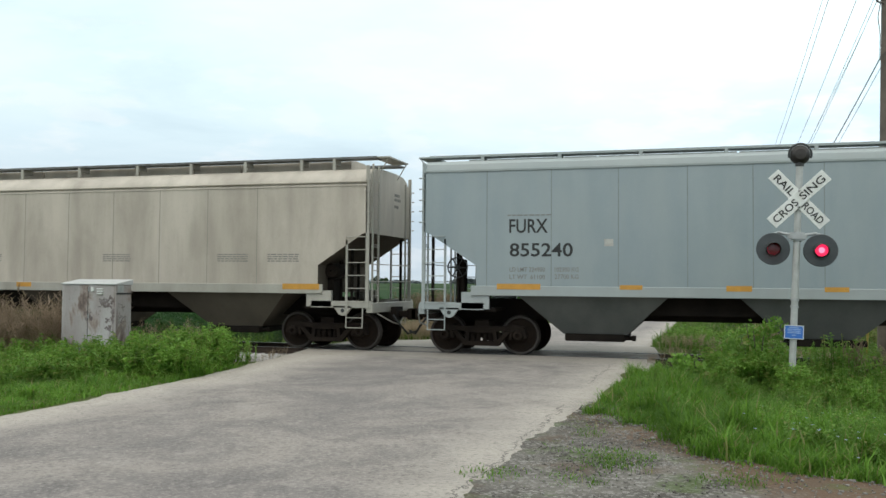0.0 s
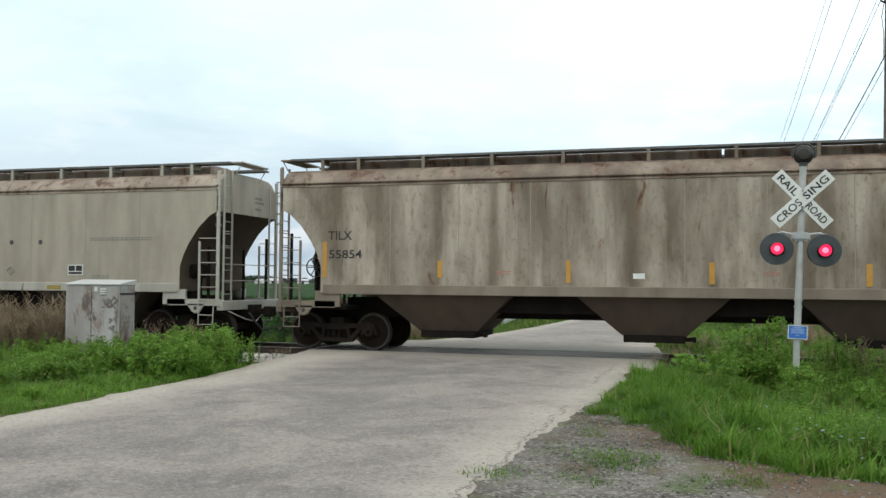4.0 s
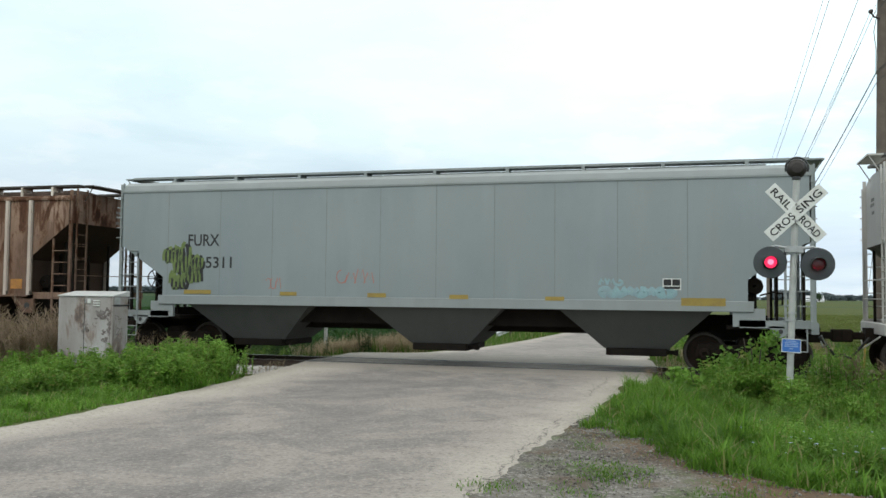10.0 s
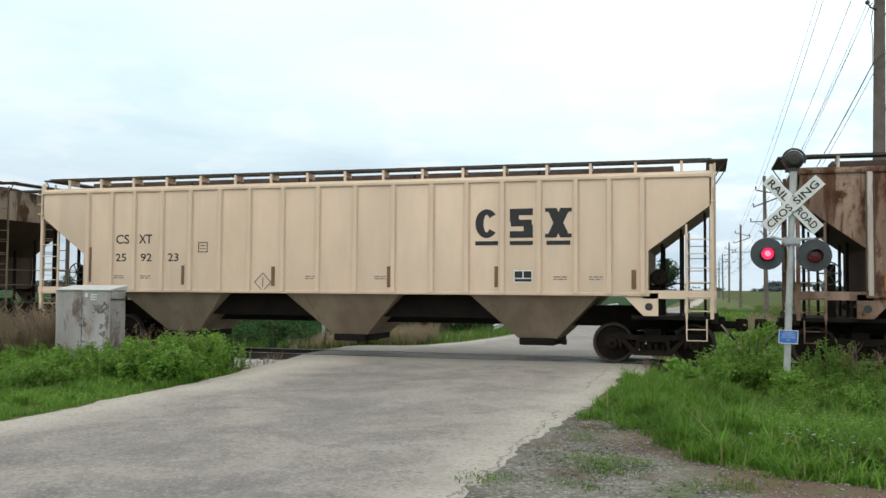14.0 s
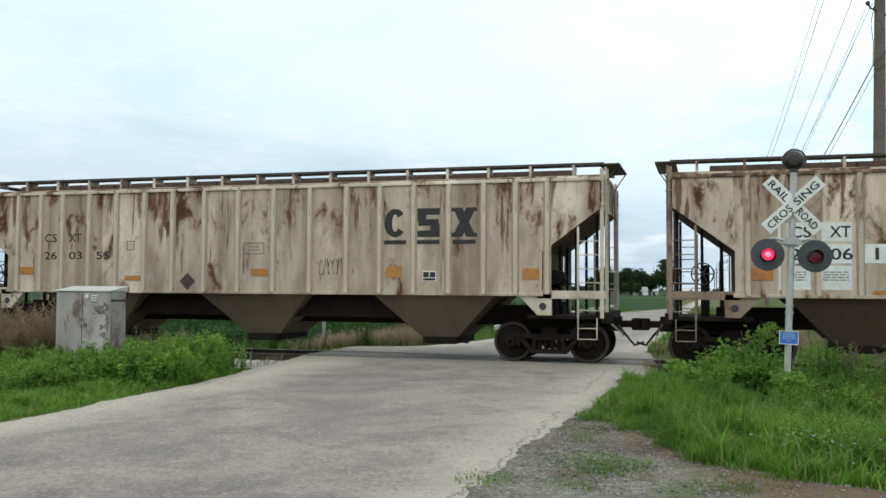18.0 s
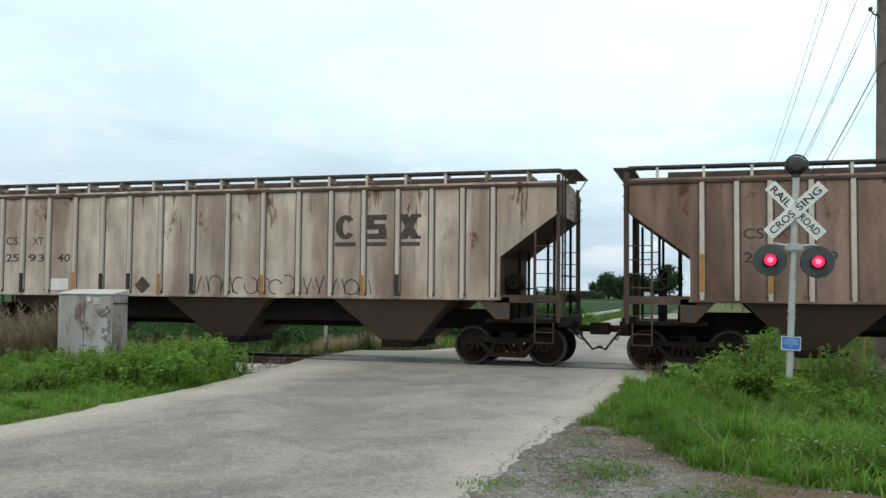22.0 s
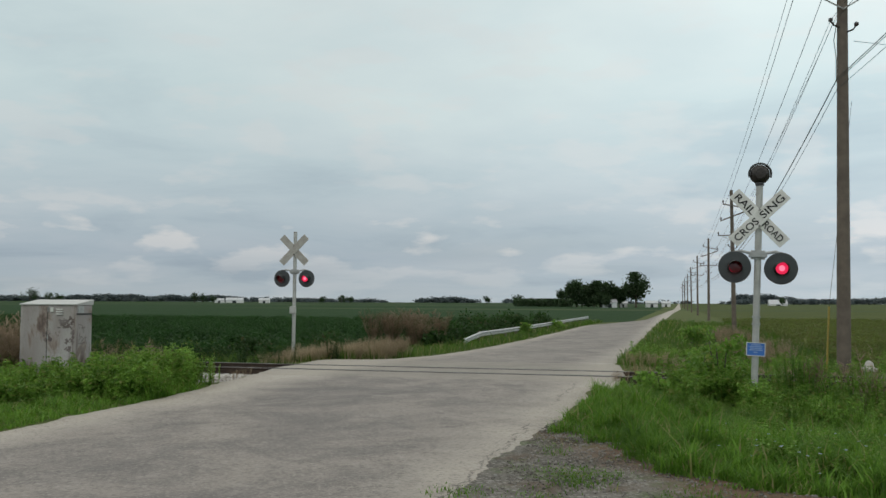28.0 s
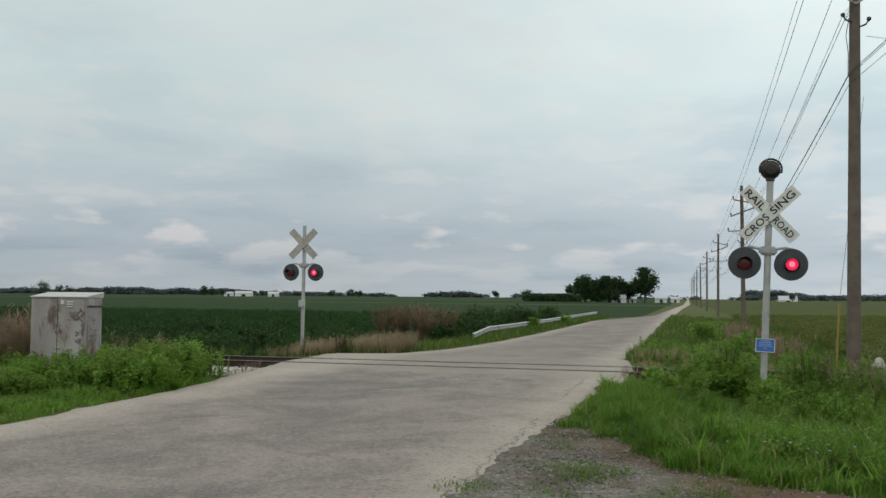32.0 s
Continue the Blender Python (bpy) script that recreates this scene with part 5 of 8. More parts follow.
def tree(x, y, tall, wide, seed, trunk_share=0.28, label="broad green deciduous tree by the farm", leaves=2200, mat="foliage", group="farm trees"):
    r = random.Random(seed)
    root = thing("tree", label, "tree", group, at=pose(x, y, -0.8, 0, 0, r.uniform(0, 360)))
    bm = B()
    rod(bm, (0, 0, 0), (0, 0, tall * 0.55), tall * 0.03, 9, tall * 0.013)
    for k in range(7):
        a, z = r.uniform(0, 6.28), tall * r.uniform(trunk_share, 0.55)
        rod(bm, (0, 0, z), (wide * 0.36 * math.cos(a), wide * 0.36 * math.sin(a), z + tall * r.uniform(0.12, 0.32)), tall * 0.011, 6, tall * 0.004)
    part("trunk", bm, M["bark"], root)
    high = tall * (1 - trunk_share)
    v, f = leaf_ball(seed, leaves, wide * 0.50, wide * 0.50, high * 0.52, 0.52)
    v[:, 2] += tall * trunk_share + high * 0.5
    v[:, 2] = np.clip(v[:, 2], tall * trunk_share * 0.8, tall)
    me = bpy.data.meshes.new("crown")
    me.from_pydata(v.tolist(), [], f)
    me.materials.append(M[mat])
    part("crown", me, None, root)
    return root


for k, (x, y, tall, wide, trunk) in enumerate([(-47, 430, 14.4, 10, 0.12), (-41.5, 434, 11.6, 8, 0.12), (-35.5, 430, 13.4, 9.5, 0.10), (-30, 434, 12.6, 8, 0.12), (-26, 431, 10.6, 6.5, 0.10), (-18, 428, 17.6, 11, 0.13), (-51, 446, 10, 9, 0.1), (-44, 428, 8.0, 9, 0.05), (-38, 427, 8.0, 9, 0.05), (-32, 429, 8.5, 8, 0.05)]):
    tree(x, y, tall, wide, 20 + k, trunk, leaves=4200)


for k, (x, tall, wide) in enumerate([(-742, 17.9, 14.3), (-736, 14.5, 11.6), (-716, 12.6, 10.1), (-703, 11.3, 9.0), (-525, 13.8, 11.0), (-515, 11.9, 9.5), (-501, 9.4, 7.5), (-372, 8.1, 7.0), (-349, 9.4, 7.5), (-339, 8.8, 7.0), (-188, 8.9, 7.1), (-155, 11.9, 9.5), (101, 9.0, 7.2)]):
    tree(x, 900, tall, wide, 140 + k, 0.1, "lone broad tree far across the fields", 700, "foliage", "distant field trees")


def shrub(x, y, tall, wide, seed, label, mat="weed_dark", leaves=700, leaf=0.09):
    root = thing("shrub", label, "shrub", "verge shrubs", at=pose(x, y, ground_level(x, y), 0, 0, seed * 47 % 360))
    bm = B()
    r = random.Random(seed)
    for k in range(7):
        a = r.uniform(0, 6.28)
        rod(bm, (0, 0, 0), (wide * 0.3 * math.cos(a), wide * 0.3 * math.sin(a), tall * r.uniform(0.6, 0.95)), 0.02, 5, 0.006)
    part("stem", bm, M["bark"], root)
    v, f = leaf_ball(seed, leaves, wide * 0.5, wide * 0.5, tall * 0.5, leaf)
    v[:, 2] = np.clip(v[:, 2] + tall * 0.5, 0.02, tall * 1.05)
    me = bpy.data.meshes.new("foliage")
    me.from_pydata(v.tolist(), [], f)
    me.materials.append(M[mat])
    part("foliage", me, None, root)


def dry_bush(x, y, tall, seed):
    root = thing("dry_bush", "tall dead brown brush beside the far road", "bush", "dead brush", at=pose(x, y, ground_level(x, y)))
    v, f = stalk_plant(seed, 34)
    me = bpy.data.meshes.new("brush")
    me.from_pydata([(p[0] * tall * 1.3, p[1] * tall * 1.3, p[2] * tall) for p in v], [], f)
    me.materials.append(M["brush"])
    part("brush", me, None, root)


for k, (x, y) in enumerate([(-13.6, 21.5), (-12.9, 22.4), (-14.2, 22.8), (-12.2, 21.2), (-13.2, 23.5), (-14.7, 21.6), (-11.6, 22.6)]):
    dry_bush(x, y, 2.0 - 0.08 * (k % 4), 40 + k)
for k, (x, y, tall, wide) in enumerate([(-11.9, 24.0, 1.5, 2.0), (-11.7, 27.0, 1.7, 2.2), (-11.8, 30.5, 1.5, 2.2), (-12.0, 34.5, 1.9, 2.4), (-11.9, 39, 1.8, 2.6), (-12.0, 45, 1.9, 2.4), (-12.9, 26, 1.6, 2.2), (-12.1, 52, 1.6, 2.6), (-12.3, 61, 1.7, 2.6), (-15.5, 17, 1.0, 2.0), (-16.5, 12, 1.0, 1.8), (-11.6, 21.5, 1.2, 1.6)]):
    shrub(x, y, tall, wide, 60 + k, "leafy green shrub on the grassy verge")
for k, (x, y, tall, wide) in enumerate([(1.0, 26, 1.2, 1.8), (1.4, 17, 0.7, 1.5), (1.6, 34, 1.0, 2.2), (-9.3, 36.5, 0.85, 0.9), (-9.3, 53, 0.8, 1.0)]):
    shrub(x, y, tall, wide, 75 + k, "leafy bush on the grassy far verge", "weed", 600)
for k, (x, y, tall, wide) in enumerate([(0.80, -4.5, 1.30, 0.85), (0.45, -4.2, 0.98, 0.8), (1.05, -4.1, 0.95, 0.8), (2.5, -3.9, 0.9, 1.1), (-0.2, -5.3, 0.55, 0.9), (3.4, -4.2, 0.85, 1.2), (5.2, -3.8, 0.9, 1.4), (-0.5, -4.0, 0.45, 0.9)]):
    shrub(x, y, tall, wide, 80 + k, "bright leafy bush by the rails", "weed", 900, 0.05)


def farm_building(x, y, w, d, eave, ridge, turn, label):
    root = thing("farm_building", label, "farm building", "distant farm buildings", at=pose(x, y, -0.8, 0, 0, turn))
    bm = B()
    box(bm, -w / 2, w / 2, -d / 2, d / 2, 0, eave)
    part("wall", bm, M["shed_white"], root)
    bm = B()
    a = [bm.verts.new(p) for p in ((-w / 2 - 0.3, -d / 2 - 0.3, eave - 0.05), (w / 2 + 0.3, -d / 2 - 0.3, eave - 0.05), (w / 2 + 0.3, d / 2 + 0.3, eave - 0.05), (-w / 2 - 0.3, d / 2 + 0.3, eave - 0.05), (-w / 2 - 0.3, 0, ridge), (w / 2 + 0.3, 0, ridge))]
    for f in ((0, 1, 5, 4), (2, 3, 4, 5), (0, 4, 3), (1, 2, 5), (0, 3, 2, 1)):
        bm.faces.new([a[i] for i in f])
    part("roof", bm, M["shed_roof"], root)
    bm = B()
    box(bm, -w * 0.12, w * 0.12, -d / 2 - 0.05, -d / 2 + 0.02, 0, eave * 0.75)
    part("door", bm, M["window_dark"], root)


for args in [(-560, 1065, 22, 12, 4, 7, 20), (-520, 1070, 14, 10, 4, 6.5, 20), (-590, 1080, 12, 9, 4, 6, 20), (-80, 800, 9, 7, 4, 6, 10), (-31, 428, 7, 6, 2.6, 4.2, 15), (-11.5, 470, 6, 5, 2.4, 3.6, 5), (-25, 445, 4, 4, 2.2, 3.2, 5), (100, 935, 17, 14, 1.6, 6.0, 0), (-4.5, 520, 5, 4, 2.2, 3.4, 0)]:
    farm_building(*args, "white farm shed with a grey metal roof far across the field")


def far_woods():
    """Belts of woodland along the horizon."""
    v, f = leaf_ball(5, 60, 0.5, 0.5, 0.5, 0.16)
    v[:, 2] += 0.45
    spots, sizes = [], []
    r = np.random.default_rng(31)

    def belt(x0, y0, x1, y1, n, low, high):
        for k in range(n):
            t = r.random()
            spots.append((x0 + (x1 - x0) * t + r.normal(0, 6), y0 + (y1 - y0) * t + r.normal(0, 12), -1.5))
            h = r.uniform(low, high) * (0.75 + 0.5 * noise.noise((t * 9, x0 * 0.01, 0)))
            sizes.append((h * r.uniform(1.2, 2.2), h * 1.2, h))

    belt(-1750, 2000, -1150, 2250, 420, 16, 27)
    belt(-1500, 2000, -1330, 2100, 110, 18, 32)
    belt(-1000, 2100, -850, 2150, 60, 12, 22)
    belt(-900, 1800, -640, 1950, 90, 10, 20)
    belt(-560, 1950, -430, 1950, 70, 14, 24)
    belt(-330, 1700, -120, 1800, 26, 8, 20)
    belt(-120, 1900, 40, 2000, 26, 8, 16)
    belt(60, 1500, 300, 1600, 40, 8, 15)
    belt(140, 2000, 1200, 2100, 480, 18, 30)
    belt(-2600, 1500, -1700, 2100, 260, 18, 28)
    n = len(spots)
    many("far_woodland", v.tolist(), f, np.array(spots), r.uniform(0, 6.28, n), np.array(sizes), M["hazed_wood"], "belts of woodland along the horizon with haze in their colour", "woodland")
    # dense clipped hedge before the farm
    n = 420
    p = np.column_stack([r.uniform(-71, -47, n), 396 + r.normal(0, 1.2, n), np.full(n, -0.6)])
    many("farm_hedge", v.tolist(), f, p, r.uniform(0, 6.28, n), np.column_stack([r.uniform(2.5, 4, n), r.uniform(2.5, 4, n), r.uniform(4.2, 5.2, n)]), M["foliage"], "dense dark green hedge in front of the farm", "hedge")


far_woods()

# ---- the train ----
AXLE, WHEEL_R, GAUGE = 0.889, 0.457, 0.7525


def wheelset_mesh():
    bm = B()
    rod(bm, (0, -1.08, 0), (0, 1.08, 0), 0.085, 12)
    prof = [(0.09, 0.085), (0.15, 0.085), (0.19, 0.03), (0.36, 0.02), (0.40, 0.062), (0.452, 0.065), (0.457, 0.0), (0.482, -0.04), (0.475, -0.065), (0.40, -0.065), (0.36, -0.02), (0.19, -0.02), (0.09, -0.07)]
    for s in (-1, 1):
        n = 30
        rings = []
        for r, h in prof:
            rings.append([bm.verts.new((r * math.cos(2 * math.pi * k / n), s * (GAUGE + h), r * math.sin(2 * math.pi * k / n))) for k in range(n)])
        for i, (a, b) in enumerate(zip(rings, rings[1:])):
            for k in range(n):
                f = bm.faces.new((a[k], a[(k + 1) % n], b[(k + 1) % n], b[k]))
                f.material_index = 1 if i in (4, 5, 6) else 0
        # cap screws on the axle end
        for k in range(3):
            a = 2 * math.pi * k / 3
            rod(bm, (0.05 * math.cos(a), s * 1.08, 0.05 * math.sin(a)), (0.05 * math.cos(a), s * 1.10, 0.05 * math.sin(a)), 0.016, 6)
    return mesh_of("wheelset", bm, [M["wheel"], M["tread"]])


def side_frame_mesh():
    bm = B()
    y0, y1 = -0.09, 0.09
    # upper bow, lower bow, columns and the pedestal jaws
    plate(bm, [(-1.07, 0.56), (-1.02, 0.66), (-0.74, 0.70), (-0.48, 0.66), (0.48, 0.66), (0.74, 0.70), (1.02, 0.66), (1.07, 0.56), (0.98, 0.54), (0.70, 0.575), (0.45, 0.545), (-0.45, 0.545), (-0.70, 0.575), (-0.98, 0.54)], y0, y1)
    plate(bm, [(-0.72, 0.55), (-0.42, 0.20), (0.42, 0.20), (0.72, 0.55), (0.58, 0.55), (0.36, 0.30), (-0.36, 0.30), (-0.58, 0.55)], y0, y1)
    for s in (-1, 1):
        plate(bm, [(s * 0.31, 0.29), (s * 0.40, 0.29), (s * 0.36, 0.56), (s * 0.27, 0.56)], y0, y1)
        plate(bm, [(s * 1.06, 0.56), (s * 1.10, 0.40), (s * 1.03, 0.38), (s * 0.99, 0.55)], y0, y1)
        plate(bm, [(s * 0.70, 0.56), (s * 0.67, 0.36), (s * 0.74, 0.36), (s * 0.78, 0.56)], y0, y1)
        lathe(bm, [(0.05, -0.16), (0.11, -0.15), (0.125, -0.10), (0.125, 0.10), (0.06, 0.12)], 16, "y", (s * AXLE, 0, 0.457))
    bevel(bm, 0.008)
    return mesh_of("side_frame", bm, M["truck"])


def spring_group_mesh():
    bm = B()
    for x in (-0.22, -0.075, 0.075, 0.22):
        for k in range(5):
            lathe(bm, [(0.045, 0.30 + 0.042 * k), (0.062, 0.312 + 0.042 * k), (0.062, 0.326 + 0.042 * k), (0.045, 0.338 + 0.042 * k)], 10, "z", (x, 0, 0))
    box(bm, -0.30, 0.30, -0.10, 0.10, 0.51, 0.62)
    return mesh_of("spring_nest", bm, M["truck"])


def bolster_mesh():
    bm = B()
    plate(bm, [(-0.20, 0.50), (0.20, 0.50), (0.17, 0.80), (-0.17, 0.80)], -1.0, 1.0)
    rod(bm, (0, 0, 0.78), (0, 0, 0.90), 0.20, 16)
    for s in (-1, 1):
        box(bm, s * 0.40 - 0.05, s * 0.40 + 0.05, -0.95, 0.95, 0.42, 0.50)
    bevel(bm, 0.01)
    return mesh_of("truck", bm, M["truck"])


WHEELSET, SIDE_FRAME, SPRINGS, BOLSTER = wheelset_mesh(), side_frame_mesh(), spring_group_mesh(), bolster_mesh()
ROLLING = []


def add_truck(car, x):
    truck = part("truck", BOLSTER, None, car, "greasy dark cast-steel bogie", at=pose(x, 0, 0))
    for s in (-1, 1):
        part("side_frame", SIDE_FRAME, None, truck, at=pose(0, s * 1.0, 0, 0, 0, 0 if s < 0 else 180))
        part("spring_nest", SPRINGS, None, truck, at=pose(0, s * 1.0, 0))
        w = part("wheelset", WHEELSET, None, truck, "axle with two dark steel wheels", at=pose(s * AXLE, 0, WHEEL_R))
        ROLLING.append((w, car, s * AXLE))


def add_body(car, length, sill, profile, cut, mat, roof_mat, slope_shade_mat, half=1.6):
    """The hopper's shell: straight sides, chamfered or scooped at both ends, and a roof."""
    stations = [(-length / 2 + d, zb) for d, zb in cut] + [(-length / 2 + cut[-1][0] + 0.002, sill)]
    stations += [(-x, z) for x, z in stations[::-1]]
    bm = B()
    rings = []
    for x, zb in stations:
        ring = [(-half, zb)] + [(-y, z) for y, z in profile] + [(y, z) for y, z in profile[::-1]] + [(half, zb)]
        rings.append([bm.verts.new((x, y, z)) for y, z in ring])
    n = len(rings[0])
    for a, b in zip(rings, rings[1:]):
        for k in range(n):
            f = bm.faces.new((a[k], a[(k + 1) % n], b[(k + 1) % n], b[k]))
            # underside and end slopes take the darker paint: shade and dirt in its colour
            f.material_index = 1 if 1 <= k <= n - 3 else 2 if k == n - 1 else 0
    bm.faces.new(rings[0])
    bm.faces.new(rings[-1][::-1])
    return part("body", bm, [mat, roof_mat, slope_shade_mat], car)


def add_bays(car, centres, top, low, sill, mat, gate_w):
    """Three discharge hoppers with their outlet gates."""
    for c in centres:
        bm = B()
        a = [bm.verts.new((c + x, y, sill + 0.02)) for x, y in ((-top, -1.52), (top, -1.52), (top, 1.52), (-top, 1.52))]
        b = [bm.verts.new((c + x, y, 0.52)) for x, y in ((-low, -0.86), (low, -0.86), (low, 0.86), (-low, 0.86))]
        for k in range(4):
            bm.faces.new((a[k], b[k], b[(k + 1) % 4], a[(k + 1) % 4]))
        bm.faces.new(b)
        bm.faces.new(a[::-1])
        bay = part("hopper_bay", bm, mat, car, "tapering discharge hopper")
        bm = B()
        box(bm, c - gate_w, c + gate_w, -0.92, 0.92, 0.36, 0.53)
        bevel(bm, 0.02)
        part("outlet_gate", bm, M["underframe"], bay)
        bm = B()
        rod(bm, (c + gate_w, -0.70, 0.44), (c + gate_w + 0.22, -0.70, 0.44), 0.05, 10)
        box(bm, c + gate_w + 0.16, c + gate_w + 0.24, -0.80, -0.60, 0.38, 0.50)
        part("gate_winder", bm, M["underframe"], bay)
    bm = B()
    box(bm, -7.6, 7.6, -0.32, 0.32, 0.82, 1.30)
    for k in range(len(centres) - 1):
        m = (centres[k] + centres[k + 1]) / 2
        box(bm, m - 1.75, m + 1.75, -1.02, 1.02, 0.98, sill - 0.01)
    part("centre_sill", bm, M["underframe"], car, "sooty centre sill")


def add_end(car, e, length, kind, mat, trim, sill, roof, run_z, brake):
    """Ladders, posts, platform, coupler and hoses at one end; e is -1 or 1."""
    x = e * length / 2
    # end platform and draft sill
    bm = B()
    box(bm, *sorted((x - e * 1.7, x + e * 0.12)), -1.45, 1.45, 1.02, 1.10)
    part("end_platform", bm, M["underframe"], car)
    bm = B()
    box(bm, *sorted((x - e * 0.02, x + e * 0.14)), -1.55, 1.55, 0.94, 1.18)
    bevel(bm, 0.012)
    part("end_beam", bm, trim if kind != "rib" else M["underframe"], car)
    bm = B()
    box(bm, *sorted((x - e * 2.2, x + e * 0.30)), -0.24, 0.24, 0.72, 1.06)
    part("draft_sill", bm, M["underframe"], car)
    bm = B()
    box(bm, *sorted((x + e * 0.28, x + e * 0.58)), -0.09, 0.09, 0.80, 0.96)
    box(bm, *sorted((x + e * 0.54, x + e * 0.80)), -0.16, 0.14, 0.74, 1.02)
    bevel(bm, 0.03)
    part("coupler", bm, M["truck"], car, "dark knuckle coupler")
    bm = B()
    path(bm, [(x + e * 0.25, -0.38, 0.86), (x + e * 0.45, -0.40, 0.62), (x + e * 0.62, -0.30, 0.40), (x + e * 0.82, -0.12, 0.46)], 0.028, 8)
    part("air_hose", bm, M["hose"], car)
    bm = B()
    path(bm, [(x + e * 0.30, 0.55, 0.95), (x + e * 0.36, -0.2, 0.62), (x + e * 0.36, -0.75, 0.70), (x + e * 0.2, -1.35, 0.92)], 0.016, 6)
    part("uncoupling_lever", bm, trim, car)
    # side sill carried out to the corner, with its gusset and jacking pad
    for s in (-1, 1):
        bm = B()
        y0, y1 = sorted((s * 1.50, s * 1.58))
        box(bm, *sorted((x - e * 1.45, x + e * 0.10)), y0, y1, sill - 0.12 if kind == "rib" else 1.06, sill + 0.06 if kind == "rib" else 1.22)
        part("end_rail", bm, trim, car)
        bm = B()
        jx = x - e * 1.42
        if kind == "rib":
            plate(bm, [(jx + e * 0.30, sill), (jx - e * 0.50, sill), (jx - e * 0.02, 1.10), (jx + e * 0.30, 1.10)], y0, y1)
        else:
            box(bm, *sorted((jx - e * 0.16, jx + e * 0.50)), y0, y1, 1.08, sill)
            plate(bm, [(jx + e * 0.55, 1.10), (jx + e * 1.05, 1.10), (jx + e * 0.90, 0.90), (jx + e * 0.80, 0.86), (jx + e * 0.70, 0.90)], y0, y1)
        part("jacking_pad", bm, trim, car)
        # solid black disc whose colour gives the dark inside of the lifting hole
        bm = B()
        hx, hz = (jx + e * 0.10, 1.30) if kind == "rib" else (jx + e * 0.80, 0.99)
        lathe(bm, [(0.004, y0 - 0.004), (0.085 if kind == "rib" else 0.05, y0 - 0.004), (0.085 if kind == "rib" else 0.05, y1 + 0.004), (0.004, y1 + 0.004)], 16, "y", (hx, 0, hz))
        part("lifting_hole_shade", bm, M["black"], car)
        # corner post and side ladder
        zc = 3.45 if kind == "rib" else 2.95
        bm = B()
        box(bm, *sorted((x - e * 0.03, x + e * 0.05)), *sorted((s * 1.545, s * 1.60)), 1.05, roof)
        part("corner_post", bm, trim, car)
        bm = B()
        xi = x - e * 0.52
        box(bm, *sorted((xi - e * 0.025, xi + e * 0.025)), *sorted((s * 1.56, s * 1.60)), 1.05, zc - 0.35 if kind == "rib" else zc - 0.25)
        ladder = part("side_ladder", bm, trim, car, "steel rung ladder")
        for k in range(6):
            z = 1.22 + 0.31 * k
            if z < zc + 0.2:
                bm = B()
                path(bm, [(xi, s * 1.585, z), (xi + e * 0.02, s * 1.64, z), (x - e * 0.02, s * 1.64, z), (x, s * 1.585, z)], 0.012, 5)
                part("rung", bm, trim, ladder)
        for k in range(5):
            z = zc + 0.15 + 0.26 * k
            if z < roof - 0.1:
                bm = B()
                path(bm, [(x - e * 0.02, s * 1.60, z), (x - e * 0.02, s * 1.67, z), (x + e * 0.10, s * 1.67, z), (x + e * 0.10, s * 1.56, z)], 0.012, 5)
                part("grab_iron", bm, trim, car)
        bm = B()
        path(bm, [(xi, s * 1.58, 1.05), (xi, s * 1.60, 0.58), (x - e * 0.10, s * 1.60, 0.58), (x - e * 0.10, s * 1.58, 1.05)], 0.018, 6)
        path(bm, [(xi, s * 1.59, 0.82), (x - e * 0.10, s * 1.59, 0.82)], 0.012, 5)
        part("stirrup_step", bm, trim, car)
        # posts standing on the platform behind the ladder
        for d, y in ((0.10, 1.30), (0.62, 0.95), (1.05, 0.62)):
            bm = B()
            zt = zc + (roof - zc) * 0.0 - d * 0.62
            box(bm, *sorted((x - e * d, x - e * (d + 0.06))), *sorted((s * y, s * (y - 0.06))), 1.08, zt)
            part("end_post", bm, M["underframe"], car)
    # end ladder on the near face
    bm = B()
    for y in (-1.42, -1.02):
        box(bm, *sorted((x + e * 0.06, x + e * 0.10)), y - 0.02, y + 0.02, 1.15, roof + 0.05)
    ladder = part("end_ladder", bm, trim, car, "steel rung ladder")
    for k in range(10):
        z = 1.35 + 0.31 * k
        if z < roof:
            bm = B()
            rod(bm, (x + e * 0.085, -1.42, z), (x + e * 0.085, -1.02, z), 0.011, 6)
            part("rung", bm, trim, ladder)
    bm = B()
    for y in (1.02, 1.42):
        box(bm, *sorted((x + e * 0.06, x + e * 0.10)), y - 0.02, y + 0.02, 1.15, roof - 0.2)
    for k in range(4):
        rod(bm, (x + e * 0.08, -1.5, 1.70 + 0.42 * k), (x + e * 0.08, 1.5, 1.70 + 0.42 * k) if k < 2 else (x + e * 0.08, -1.0, 1.70 + 0.42 * k), 0.012, 6)
    part("grab_iron", bm, trim, car)
    # small stencilled marks high on the end sheet
    for k, (w, z) in enumerate(((0.42, 3.92), (0.50, 3.80), (0.34, 3.62))):
        bm = B()
        for i in range(4):
            box(bm, *sorted((x - e * 0.002, x + e * 0.004)), 0.35 + i * w / 4, 0.35 + (i + 0.75) * w / 4, z, z + 0.075)
        part("end_mark", bm, M["letter_grey"], car)
    # roof walk carried past the end on struts
    bm = B()
    reach, near_y, far_y = (0.36, -1.15, 0.9) if kind == "rib" else (0.34, -1.0, 0.45)
    box(bm, *sorted((x - e * 0.1, x + e * reach)), near_y, far_y, run_z - 0.022, run_z + 0.012)
    for y in (near_y + 0.05, far_y - 0.05):
        rod(bm, (x + e * (reach - 0.04), y, run_z - 0.03), (x + e * 0.06, y, run_z - 0.42), 0.014, 5)
    part("end_walkway", bm, M["walk_steel"] if kind == "rib" else trim, car)
